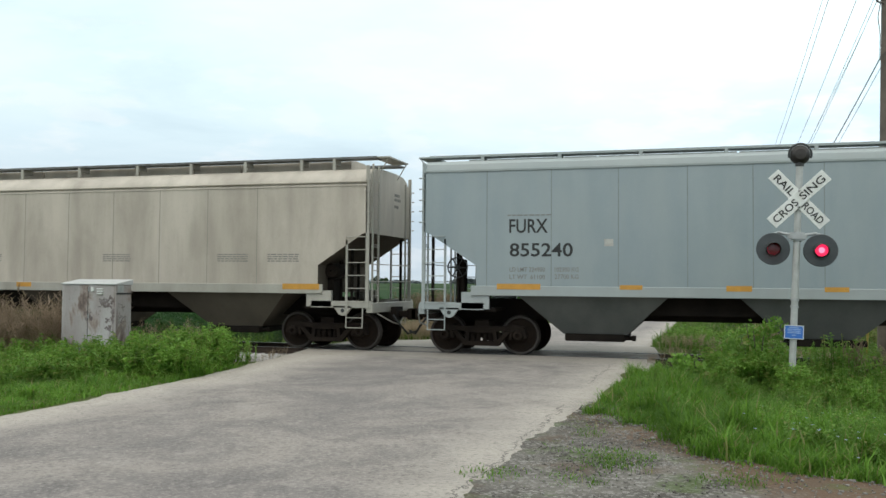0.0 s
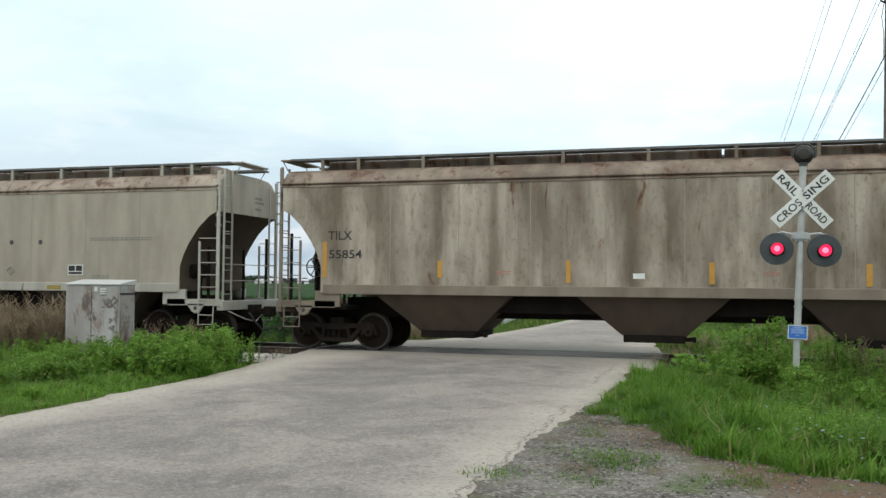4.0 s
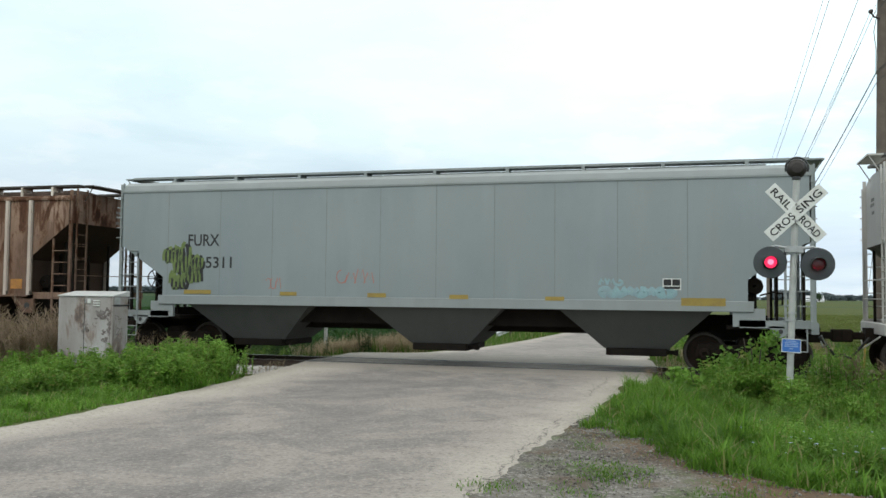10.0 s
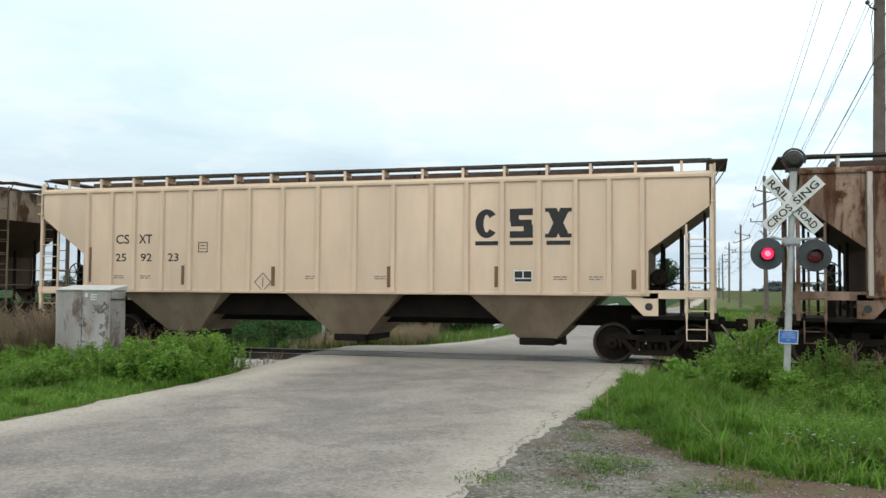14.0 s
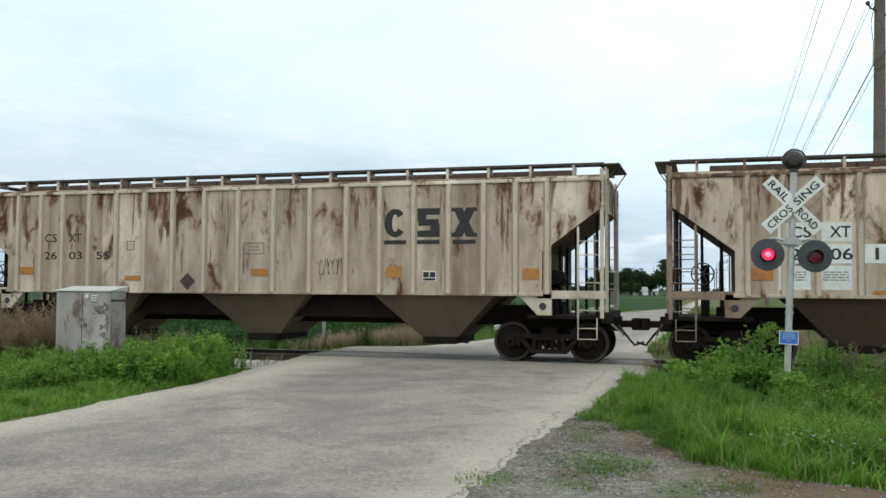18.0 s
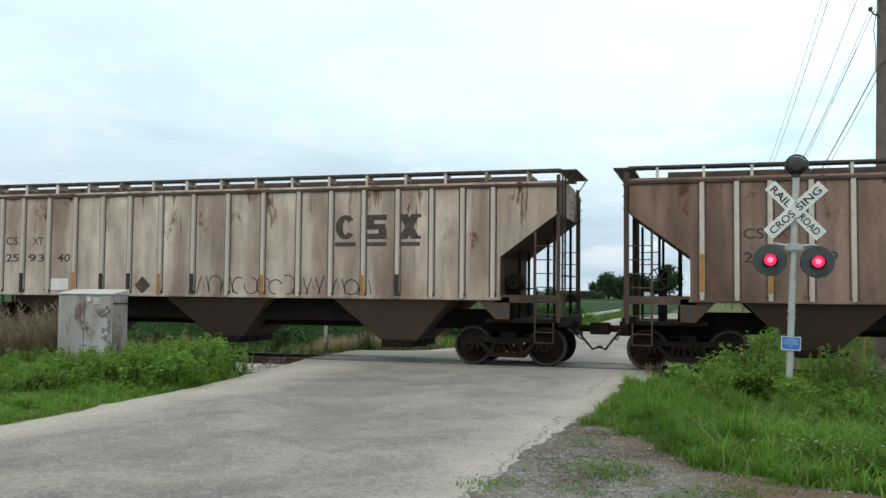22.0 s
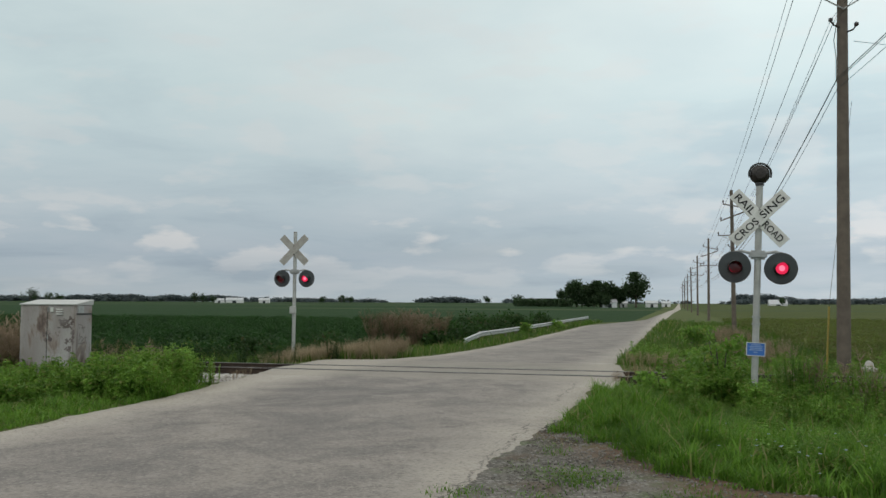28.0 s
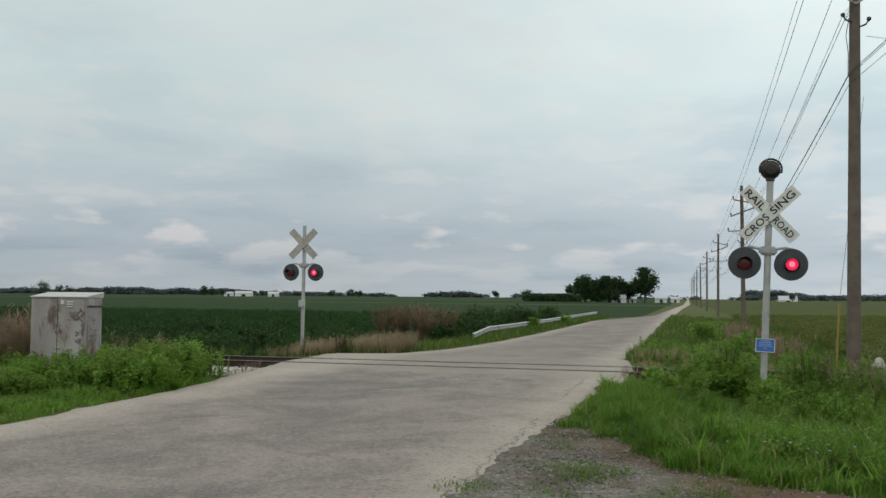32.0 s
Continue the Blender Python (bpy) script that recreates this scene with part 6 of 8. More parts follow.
    # under the slope: brake gear or handbrake
    if brake:
        bm = B()
        lathe(bm, [(0.235, -1.005), (0.255, -1.0), (0.255, -0.985), (0.235, -0.98), (0.225, -0.99)], 24, "y", (0, 0, 0), True)
        wheel = part("brake_wheel", bm, M["black"], car, "spoked black handbrake wheel", at=pose(x - e * 0.66, 0, 2.05))
        for k in range(6):
            a = math.pi * k / 3
            bm = B()
            rod(bm, (0.04 * math.cos(a), -0.99, 0.04 * math.sin(a)), (0.24 * math.cos(a), -0.99, 0.24 * math.sin(a)), 0.014, 5)
            part("spoke", bm, M["black"], wheel)
        bm = B()
        lathe(bm, [(0.02, -1.02), (0.05, -1.015), (0.05, -0.9), (0.02, -0.88)], 12, "y")
        part("wheel_hub", bm, M["black"], wheel)
        bm = B()
        box(bm, x - 0.09 - e * 0.72, x + 0.09 - e * 0.72, -0.88, -0.62, 1.05, 2.25)
        bevel(bm, 0.02)
        part("brake_housing", bm, M["underframe"], car)
    else:
        bm = B()
        lathe(bm, [(0.03, -0.42), (0.16, -0.40), (0.19, -0.34), (0.19, 0.34), (0.16, 0.40), (0.03, 0.42)], 18, "y")
        part("air_reservoir", bm, M["truck"], car, "round brake air reservoir", at=pose(x - e * 1.12, -0.75, 1.95, 0, 0, 0))
        bm = B()
        box(bm, x - e * 1.3 - 0.2, x - e * 1.3 + 0.2, -1.0, -0.5, 1.08, 1.78)
        bevel(bm, 0.03)
        part("brake_valve", bm, M["underframe"], car)
        bm = B()
        path(bm, [(x - e * 1.0, -1.1, 1.75), (x - e * 0.75, -1.15, 1.82), (x - e * 0.55, -1.15, 1.80), (x - e * 0.55, -1.15, 1.55)], 0.02, 6)
        part("brake_pipe", bm, M["underframe"], car)


def add_roof(car, kind, length, run_z, posts, outer, foot, trim, hatch, deck):
    """Roof walks on brackets, and the hatch covers between."""
    for s in (-1, 1):
        bm = B()
        ya, yb = sorted((s * outer, s * (outer - 0.42)))
        box(bm, -length / 2 - 0.02, length / 2 + 0.02, ya, yb, run_z - 0.035, run_z + 0.015)
        for k in range(int(length / 0.8)):
            x = -length / 2 + 0.4 + 0.8 * k
            box(bm, x - 0.02, x + 0.02, ya + 0.02, yb - 0.02, run_z + 0.015, run_z + 0.022)
        part("roof_walk", bm, deck, car, "steel grating walkway")
        for x in posts:
            bm = B()
            w = 0.04 if kind != "rib" else 0.03
            plate(bm, [(x - w, foot), (x + w, foot), (x + w, run_z - 0.03), (x - w, run_z - 0.03)], *sorted((s * (outer - 0.02), s * (outer + 0.02))))
            box(bm, x - 0.015, x + 0.015, *sorted((s * (outer - 0.02), s * (outer - 0.40))), run_z - 0.16, run_z - 0.03)
            part("walk_bracket", bm, trim, car)
    n = 5
    step = (length - 1.6) / n
    for k in range(n):
        bm = B()
        x = -length / 2 + 0.8 + step * k
        low = 0.02 if kind == "rib" else 0.0
        plate(bm, [(-0.62, run_z - 0.30), (0.62, run_z - 0.30), (0.60, run_z - 0.03 - low), (0.30, run_z + 0.01 - low), (-0.30, run_z + 0.01 - low), (-0.60, run_z - 0.03 - low)], 0.03, step - 0.03)
        part("hatch_cover", bm, hatch, car, at=pose(x, 0, 0, 0, 0, -90))


def reflector(car, x0, z0, x1, z1, mat="orange_plate"):
    # on the sill of plain cars, on the rib of ribbed ones
    proud = -0.009 if z0 < 1.63 else 0.0
    if car.name in RIBBED:
        mat = "orange_dirty" if mat == "orange_plate" else mat
        near = min(RIBBED[car.name], key=lambda q: abs(q - (x0 + x1) / 2))
        if abs(near - (x0 + x1) / 2) < 0.32 and x1 - x0 < 0.2 and mat == "orange_dirty":
            proud = -0.046
            x0, x1 = near - 0.045, near + 0.045
    bm = B()
    box(bm, x0, x1, -1.6145, -1.604, z0, z1)
    part("reflector", bm, M[mat], car, "orange reflective strip" if mat.startswith("orange") else "dirty reflective strip", at=pose(0, proud, 0))


def stencil(car, x0, z0, x1, z1, y=-1.603):
    """A black stencilled table with pale border and bars."""
    bm = B()
    box(bm, x0, x1, y - 0.004, y + 0.002, z0, z1)
    board = part("stencil_panel", bm, M["white_sign"], car, "pale-bordered black stencil table")
    w, h = x1 - x0, z1 - z0
    for a, b, c, d in ((0.05, 0.47, 0.38, 0.92), (0.53, 0.95, 0.38, 0.92), (0.05, 0.95, 0.08, 0.30)):
        bm = B()
        box(bm, x0 + a * w, x0 + b * w, y - 0.007, y - 0.0035, z0 + c * h, z0 + d * h)
        part("stencil_block", bm, M["letter_black"], board)


def diamond(car, x0, z0, x1, z1, y=-1.603, hollow=False, mat="letter_brown"):
    cx, cz, r = (x0 + x1) / 2, (z0 + z1) / 2, (z1 - z0) / 2
    bm = B()
    if hollow:
        for k in range(4):
            a, b = math.pi / 2 * k, math.pi / 2 * (k + 1)
            path(bm, [(cx + r * math.cos(a), y, cz + r * math.sin(a)), (cx + r * math.cos(b), y, cz + r * math.sin(b))], 0.012, 4)
        path(bm, [(cx, y, cz - 0.5 * r), (cx, y, cz + 0.5 * r)], 0.014, 4)
    else:
        plate(bm, [(cx - r, cz), (cx, cz - r), (cx + r, cz), (cx, cz + r)], y - 0.003, y + 0.002)
    part("hazard_diamond", bm, M[mat], car)


def emblem(car, x0, z0, x1, z1, mat, y=-1.603):
    """The owner's mark as three bold plain shapes over bars: an open ring, a stepped block and a cross."""
    w = (x1 - x0) * 0.245
    t = 0.36
    for k, cx in enumerate((x0 + w / 2, (x0 + x1) / 2 - 0.02, x1 - w / 2)):
        h, cz = z1 - z0, (z0 + z1) / 2
        bm = B()
        if k == 0:
            n = 22
            rings = []
            for i in range(n + 1):
                a = radians(38 + 284 * i / n)
                c, s = math.cos(a), math.sin(a)
                rings.append([(cx + 0.5 * w * c * f, cz + 0.5 * h * s * g) for f, g in ((1, 1), (1 - 2 * t, 1 - 1.1 * t))])
            for p, q in zip(rings, rings[1:]):
                bm.faces.new([bm.verts.new((u, y, v)) for u, v in (p[0], q[0], q[1], p[1])])
        elif k == 1:
            for a, b, c, d in ((0, 1, 0.0, 0.23), (0.05, 0.95, 0.39, 0.62), (0, 1, 0.77, 1.0), (0, 0.40, 0.55, 0.85), (0.60, 1, 0.15, 0.45)):
                f = [(cx - w / 2 + a * w, z0 + c * h), (cx - w / 2 + b * w, z0 + c * h), (cx - w / 2 + b * w, z0 + d * h), (cx - w / 2 + a * w, z0 + d * h)]
                bm.faces.new([bm.verts.new((u, y - 0.0005 * (a + c), v)) for u, v in f])
        else:
            for sgn in (-1, 1):
                for zf in (z0, z1 - 0.13 * h):
                    bm.faces.new([bm.verts.new((u, y - 0.0025, v)) for u, v in ((cx + sgn * 0.56 * w, zf), (cx + sgn * 0.08 * w, zf), (cx + sgn * 0.08 * w, zf + 0.13 * h), (cx + sgn * 0.56 * w, zf + 0.13 * h))])
                f = [(cx - sgn * w / 2, z0), (cx - sgn * (w / 2 - 0.42 * w), z0), (cx + sgn * w / 2, z1), (cx + sgn * (w / 2 - 0.42 * w), z1)]
                bm.faces.new([bm.verts.new((u, y - 0.001 * sgn, v)) for u, v in f])
        part("emblem_shape", bm, M[mat], car, smooth=False)
        bm = B()
        box(bm, cx - w / 2, cx + w / 2, y - 0.003, y + 0.002, z0 - 0.165, z0 - 0.07)
        part("emblem_bar", bm, M[mat], car)


def bars(car, x, z, w, lines, mat="letter_grey", y=-1.602, gap=0.055):
    """Lines of small writing as plain bars."""
    r = random.Random(int(abs(x) * 100 + w * 10))
    for k in range(lines):
        bm = B()
        at = x
        while at < x + w:
            ln = min(r.uniform(0.05, 0.16), x + w - at)
            box(bm, at, at + ln, y - 0.003, y + 0.002, z - gap * k - 0.012, z - gap * k + 0.012)
            at += ln + 0.03
        part("small_print", bm, M[mat], car)


def scribble(car, x, z, w, h, strokes, mat, seed, r=0.012, y=-1.604):
    rnd = random.Random(seed)
    for k in range(strokes):
        cx = x + w * (k + 0.5) / strokes
        half, up = 0.55 * w / strokes, rnd.uniform(0.75, 1.0) * h
        if rnd.random() < 0.5:
            a, turn = rnd.uniform(0, 6.28), rnd.uniform(3.5, 6.0)
            pts = [(cx + half * math.cos(a + turn * i / 9), y, z + up * (0.5 + 0.5 * math.sin(a + turn * i / 9))) for i in range(10)]
        else:
            pts = [(cx + half * u + rnd.uniform(-0.1, 0.1) * half, y, z + up * v) for u, v in ((-1, 0), (-0.3, 1), (0.1, 0.35), (0.5, 1), (1, 0.05))]
        bm = B()
        path(bm, pts, r, 4)
        for v in bm.verts:
            v.co.y = y + (v.co.y - y) * 0.15
        part("spray_stroke", bm, M[mat], car)


def patch(car, x0, z0, x1, z1, mat, y=-1.602):
    bm = B()
    box(bm, x0, x1, y - 0.002, y + 0.002, z0, z1)
    part("paint_patch", bm, M[mat], car)


def mark_frame(car, x0, z0, x1, z1, mat):
    """A small stencilled square with a bar inside."""
    bm = B()
    w, h = x1 - x0, z1 - z0
    for a, b, d, e in ((0, w, 0, 0.022), (0, w, h - 0.022, h), (0, 0.022, 0.022, h - 0.022), (w - 0.022, w, 0.022, h - 0.022), (0.25 * w, 0.75 * w, 0.60 * h, 0.68 * h), (0.2 * w, 0.8 * w, 0.32 * h, 0.39 * h)):
        box(bm, x0 + a, x0 + b, -1.606, -1.6, z0 + d, z0 + e)
    part("stencil_frame", bm, M[mat], car)


def seams(car, xs, z0, z1, mat):
    for x in xs:
        bm = B()
        box(bm, x - 0.010, x + 0.010, -1.6015, -1.598, z0, z1)
        part("panel_seam", bm, mat, car)


CARS = []
RIBS = [-7.25, -6.52, -5.83, -5.0, -4.17, -3.32, -2.49, -1.57, -0.62, 0.36, 1.34, 2.3, 3.16, 4.01, 4.87, 5.71, 6.46, 7.19]
POSTS = [-7.85, -6.9, -5.25, -3.57, -1.9, 0.0, 1.85, 3.5, 5.1, 6.7, 7.6]
CUT_FLAT = [(0.0, 2.87), (0.12, 2.84), (1.27, 2.09)]
CUT_SLOPE = [(0.0, 2.90), (0.10, 2.86), (1.12, 2.0)]
CUT_ROUND = [(0.0, 3.46), (0.22, 3.36), (0.55, 3.05), (0.82, 2.66), (0.98, 2.35), (1.08, 2.05)]
CUT_RIB = [(0.0, 3.52), (1.33, 2.53)]


def smooth_car(centre, length, label, paint, roof_paint, trim, cut, bay_paint, flat_top=False):
    """A covered hopper with plain welded sides."""
    car = thing("covered_hopper", label, "hopper car", "cars of the train")
    CARS.append((car, centre))
    sill = 1.42
    if flat_top:
        prof = [(1.6, 4.30), (1.585, 4.36), (1.54, 4.46), (1.30, 4.56), (0.55, 4.60)]
        run_z, outer, foot, roof = 4.72, 1.12, 4.55, 4.5
    else:
        prof = [(1.6, 4.02), (1.57, 4.06), (1.56, 4.13), (1.50, 4.22), (1.30, 4.40), (1.05, 4.48), (0.5, 4.52)]
        run_z, outer, foot, roof = 4.78, 1.08, 4.46, 4.5
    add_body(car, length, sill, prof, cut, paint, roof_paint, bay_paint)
    if not flat_top:
        for z in (4.02, 4.11):
            bm = B()
            for s in (-1, 1):
                box(bm, -length / 2, length / 2, *sorted((s * 1.56, s * 1.615)), z - 0.018, z + 0.018)
            bevel(bm, 0.006)
            part("eave_bead", bm, roof_paint, car)
    else:
        bm = B()
        for s in (-1, 1):
            box(bm, -length / 2, length / 2, *sorted((s * 1.56, s * 1.62)), 4.27, 4.33)
        bevel(bm, 0.006)
        part("eave_bead", bm, roof_paint, car)
    for s in (-1, 1):
        bm = B()
        box(bm, -length / 2 + 1.15, length / 2 - 1.15, *sorted((s * 1.55, s * 1.618)), sill - 0.03, sill + 0.20)
        bevel(bm, 0.01)
        part("side_sill", bm, trim, car)
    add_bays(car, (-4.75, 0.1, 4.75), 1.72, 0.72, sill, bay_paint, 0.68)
    posts = POSTS if not flat_top else [-7.4 + 1.85 * k for k in range(9)]
    add_roof(car, "flat" if flat_top else "smooth", length, run_z, [p * length / 17.4 for p in posts], outer, foot, trim, roof_paint, trim if flat_top else M["walk_grey"])
    for e in (-1, 1):
        add_end(car, e, length, "smooth", paint, trim, sill + 0.05, roof, run_z, e < 0)
        add_truck(car, e * (length / 2 - 1.27))
    return car


def rib_car(centre, length, shift, label, paint, rib_paint, trim, bay_paint, grimy="rib_soot_shade"):
    """A covered hopper with ribbed sides."""
    car = thing("covered_hopper", label, "hopper car", "cars of the train")
    CARS.append((car, centre))
    sill = 1.58
    prof = [(1.6, 4.19), (1.57, 4.25), (1.0, 4.34), (0.5, 4.36)]
    add_body(car, length, sill, prof, CUT_RIB, paint, paint, bay_paint)
    rib = B()
    plate(rib, [(-0.058, 0.0), (0.058, 0.0), (0.044, 0.055), (-0.044, 0.055)], sill - 0.0, 4.14)
    # laid as (x, depth) extruded upwards
    for v in rib.verts:
        x, up, deep = v.co.x, v.co.y, v.co.z
        v.co = (x, -1.6 - deep, up)
    box(rib, -0.075, 0.075, -1.645, -1.59, sill + 0.02, sill + 0.11)
    # thin flanges, coloured dark as the shadow line and dirt beside the rib
    for s in (-1, 1):
        box(rib, *sorted((s * 0.056, s * 0.092)), -1.604, -1.59, sill, 4.12)
    for f in rib.faces[-18:]:
        f.material_index = 1
    rib_mesh = mesh_of("side_rib", rib, [rib_paint, M[grimy] if grimy else paint], smooth=False)
    RIBBED[car.name] = [x + shift[0] + shift[1] * x for x in RIBS]
    for x in RIBBED[car.name]:
        part("side_rib", rib_mesh, None, car, at=pose(x, 0, 0))
        part("side_rib", rib_mesh, None, car, at=pose(x, 0, 0, 0, 0, 180))
    for s in (-1, 1):
        for z0, z1, out in ((4.13, 4.21, 1.635), (sill - 0.05, sill + 0.03, 1.63)):
            bm = B()
            box(bm, -length / 2 + (1.3 if z0 < 3 else 0), length / 2 - (1.3 if z0 < 3 else 0), *sorted((s * 1.56, s * out)), z0, z1)
            bevel(bm, 0.01)
            part("side_chord", bm, trim if z0 > 3 else paint, car)
    add_bays(car, (-4.7, 0.0, 4.7), 1.55, 0.45, sill, bay_paint, 0.42)
    add_roof(car, "rib", length, 4.56, [-8.0 + 1.0 * k for k in range(17)], 1.32, 4.24, rib_paint, M["hatch_shade"], M["walk_steel"])
    for e in (-1, 1):
        add_end(car, e, length, "rib", paint, trim, sill + 0.02, 4.40, 4.56, e < 0)
        add_truck(car, e * (length / 2 - 1.27))
    return car


def paints(tag, base, faded, grime, **more):
    # darker coats for bays and slopes, under-car shade and dirt in the colour
    if tag.endswith("low"):
        more["rough"] = 0.92
    return car_paint("paint_" + tag, base, faded, grime, **more)


def build_train():
    dirt = (0.17, 0.145, 0.115)
    brown = (0.09, 0.072, 0.058)
    # a blue-grey car, clean
    p = paints("blue_grey", (0.205, 0.250, 0.268), (0.235, 0.278, 0.294), (0.30, 0.33, 0.32), streak=0.25, seed=1.0)
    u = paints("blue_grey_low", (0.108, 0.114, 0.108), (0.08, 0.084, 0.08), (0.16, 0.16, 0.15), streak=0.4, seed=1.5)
    t = paints("blue_grey_trim", (0.275, 0.312, 0.312), (0.31, 0.342, 0.338), (0.28, 0.29, 0.28), streak=0.3, seed=1.7)
    c = smooth_car(2.18, 17.33, "clean blue-grey covered hopper car with black lettering", p, t, t, CUT_FLAT, u, True)
    letters(c, "FURX", -6.61, 2.84, 0.31, 0.89, M["letter_black"], -1.603)
    letters(c, "855240", -6.60, 2.30, 0.30, 1.45, M["letter_black"], -1.603)
    letters(c, "LD LMT 224900", -6.60, 1.95, 0.10, 0.82, M["letter_grey"], -1.603)
    letters(c, "102300 KG", -5.56, 1.95, 0.10, 0.54, M["letter_grey"], -1.603)
    letters(c, "LT WT  61100", -6.60, 1.78, 0.10, 0.82, M["letter_grey"], -1.603)
    letters(c, "27700 KG", -5.56, 1.79, 0.10, 0.54, M["letter_grey"], -1.603)
    seams(c, [-7.14, -5.64, -4.14, -2.66, -1.31, 0.1, 1.5, 2.9, 4.3, 5.7], 1.62, 4.28, M["weld_blue"])
    patch(c, -4.45, 2.52, -4.25, 2.68, "sign_back")
    bars(c, -6.65, 3.24, 1.0, 1)
    reflector(c, -6.89, 1.54, -5.88, 1.67)
    reflector(c, -4.11, 1.56, -3.62, 1.66)
    reflector(c, -1.86, 1.54, -1.34, 1.66)
    reflector(c, 0.09, 1.55, 0.56, 1.65)
    # a pale warm-grey car
    p = paints("warm_grey", (0.465, 0.415, 0.35), (0.52, 0.465, 0.395), dirt, streak=0.35, seed=2.0)
    t = paints("warm_grey_trim", (0.35, 0.34, 0.295), (0.40, 0.385, 0.34), dirt, streak=0.3, seed=2.4)
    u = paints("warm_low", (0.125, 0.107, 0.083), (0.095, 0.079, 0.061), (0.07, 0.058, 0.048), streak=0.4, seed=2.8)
    c = smooth_car(-16.56, 17.27, "pale warm-grey covered hopper car with black lettering", p, p, t, CUT_FLAT, u)
    letters(c, "AOKX", -6.96, 2.95, 0.31, 1.19, M["letter_black"], -1.603)
    letters(c, "854338", -6.99, 2.38, 0.35, 1.69, M["letter_black"], -1.603)
    letters(c, "LD LMT 222700", -6.98, 1.99, 0.09, 0.94, M["letter_grey"], -1.603)
    letters(c, "LT WT  63500", -6.98, 1.83, 0.09, 0.94, M["letter_grey"], -1.603)
    letters(c, "WARNING", -2.64, 2.53, 0.08, 0.44, M["letter_black"], -1.603)
    seams(c, [-5.6, -4.1, -2.7, -1.3, 0.1, 1.5, 2.9, 4.3, 5.7], 1.62, 4.0, M["weld_warm"])
    for x in (-2.9, 1.2, 4.6, 6.0):
        bars(c, x, 2.35, 0.85, 4)
    mark_frame(c, -4.61, 2.74, -4.33, 3.01, "letter_grey")
    bars(c, -5.57, 1.92, 0.34, 2)
    reflector(c, -7.39, 1.51, -6.45, 1.61)
    reflector(c, -4.12, 1.48, -3.65, 1.60)
    reflector(c, -1.52, 1.49, -1.04, 1.61)
    reflector(c, 1.03, 1.48, 1.48, 1.61)
    reflector(c, 6.43, 1.49, 7.41, 1.63)
    # a grey-brown streaked car
    p = paints("streaked", (0.36, 0.31, 0.25), (0.47, 0.415, 0.345), (0.125, 0.095, 0.07), streak=0.85, seed=3.0, panels=0.35, rust_amount=0.12, rough=0.75)
    t = paints("streaked_trim", (0.25, 0.205, 0.16), (0.21, 0.17, 0.13), (0.10, 0.075, 0.055), streak=0.5, seed=3.4)
    r_ = paints("streaked_roof", (0.18, 0.13, 0.095), (0.27, 0.215, 0.165), (0.09, 0.062, 0.045), streak=0.8, seed=3.6, rust_amount=0.25)
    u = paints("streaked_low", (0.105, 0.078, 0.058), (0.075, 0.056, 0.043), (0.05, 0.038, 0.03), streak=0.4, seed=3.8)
    c = smooth_car(-35.58, 17.75, "heavily streaked grey-brown covered hopper car", p, r_, t, CUT_ROUND, u)
    letters(c, "TILX", -7.60, 2.71, 0.21, 0.62, M["letter_black"], -1.603)
    letters(c, "55854", -7.58, 2.26, 0.20, 0.86, M["letter_black"], -1.603)
    seams(c, [-6.0, -4.3, -2.6, -0.9, 0.8, 2.5, 4.2, 5.9], 1.62, 4.0, M["weld_warm"])
    bars(c, 6.3, 2.05, 0.7, 3)
    for x in (-3.4, 2.4):
        bars(c, x, 1.95, 0.35, 2, "letter_red")
    patch(c, -0.30, 1.80, -0.05, 1.92, "white_sign")
    stencil(c, 5.50, 1.70, 5.96, 2.01)
    reflector(c, -7.74, 1.79, -7.63, 2.66)
    reflector(c, -4.81, 1.80, -4.70, 2.20)
    reflector(c, -1.78, 1.70, -1.68, 2.20)
    reflector(c, 1.31, 1.69, 1.42, 2.16)
    reflector(c, 4.41, 1.67, 4.52, 2.13)
    reflector(c, 7.50, 1.65, 7.63, 2.61)
    # a cream-grey car with a soot-stained roof
    p = paints("cream_grey", (0.37, 0.325, 0.258), (0.425, 0.375, 0.302), dirt, streak=0.40, seed=4.0)
    r_ = paints("sooty_roof", (0.26, 0.19, 0.14), (0.38, 0.32, 0.26), (0.12, 0.085, 0.062), streak=0.6, seed=4.4, rust_amount=0.3)
    t = paints("cream_grey_trim", (0.468, 0.450, 0.396), (0.423, 0.405, 0.351), dirt, streak=0.35, seed=4.6)
    u = paints("cream_low", (0.125, 0.094, 0.07), (0.085, 0.063, 0.048), (0.07, 0.058, 0.048), streak=0.4, seed=4.8)
    c = smooth_car(-54.94, 17.41, "dull cream-grey covered hopper car with stained roof", p, r_, t, CUT_ROUND, u)
    patch(c, -6.98, 2.74, -6.00, 3.43, "primer")
    patch(c, -6.97, 2.31, -5.80, 2.67, "primer")
    letters(c, "GACX", -6.77, 2.84, 0.21, 0.87, M["letter_black"], -1.606)
    letters(c, "14622", -6.61, 2.38, 0.21, 0.89, M["letter_black"], -1.606)
    letters(c, "LD LMT 224000", -6.66, 1.97, 0.08, 0.93, M["letter_grey"], -1.606)
    letters(c, "LT WT  60000", -6.66, 1.82, 0.08, 0.93, M["letter_grey"], -1.606)
    letters(c, "DO NOT HAMMER ON CAR", -1.85, 2.62, 0.09, 1.90, M["letter_red"], -1.606)
    mark_frame(c, -5.19, 2.55, -4.92, 2.81, "letter_grey")
    seams(c, [-7.05, -5.6, -3.9, -2.05, -0.3, 1.4, 3.0, 4.75, 6.4], 1.62, 4.0, M["weld_warm"])
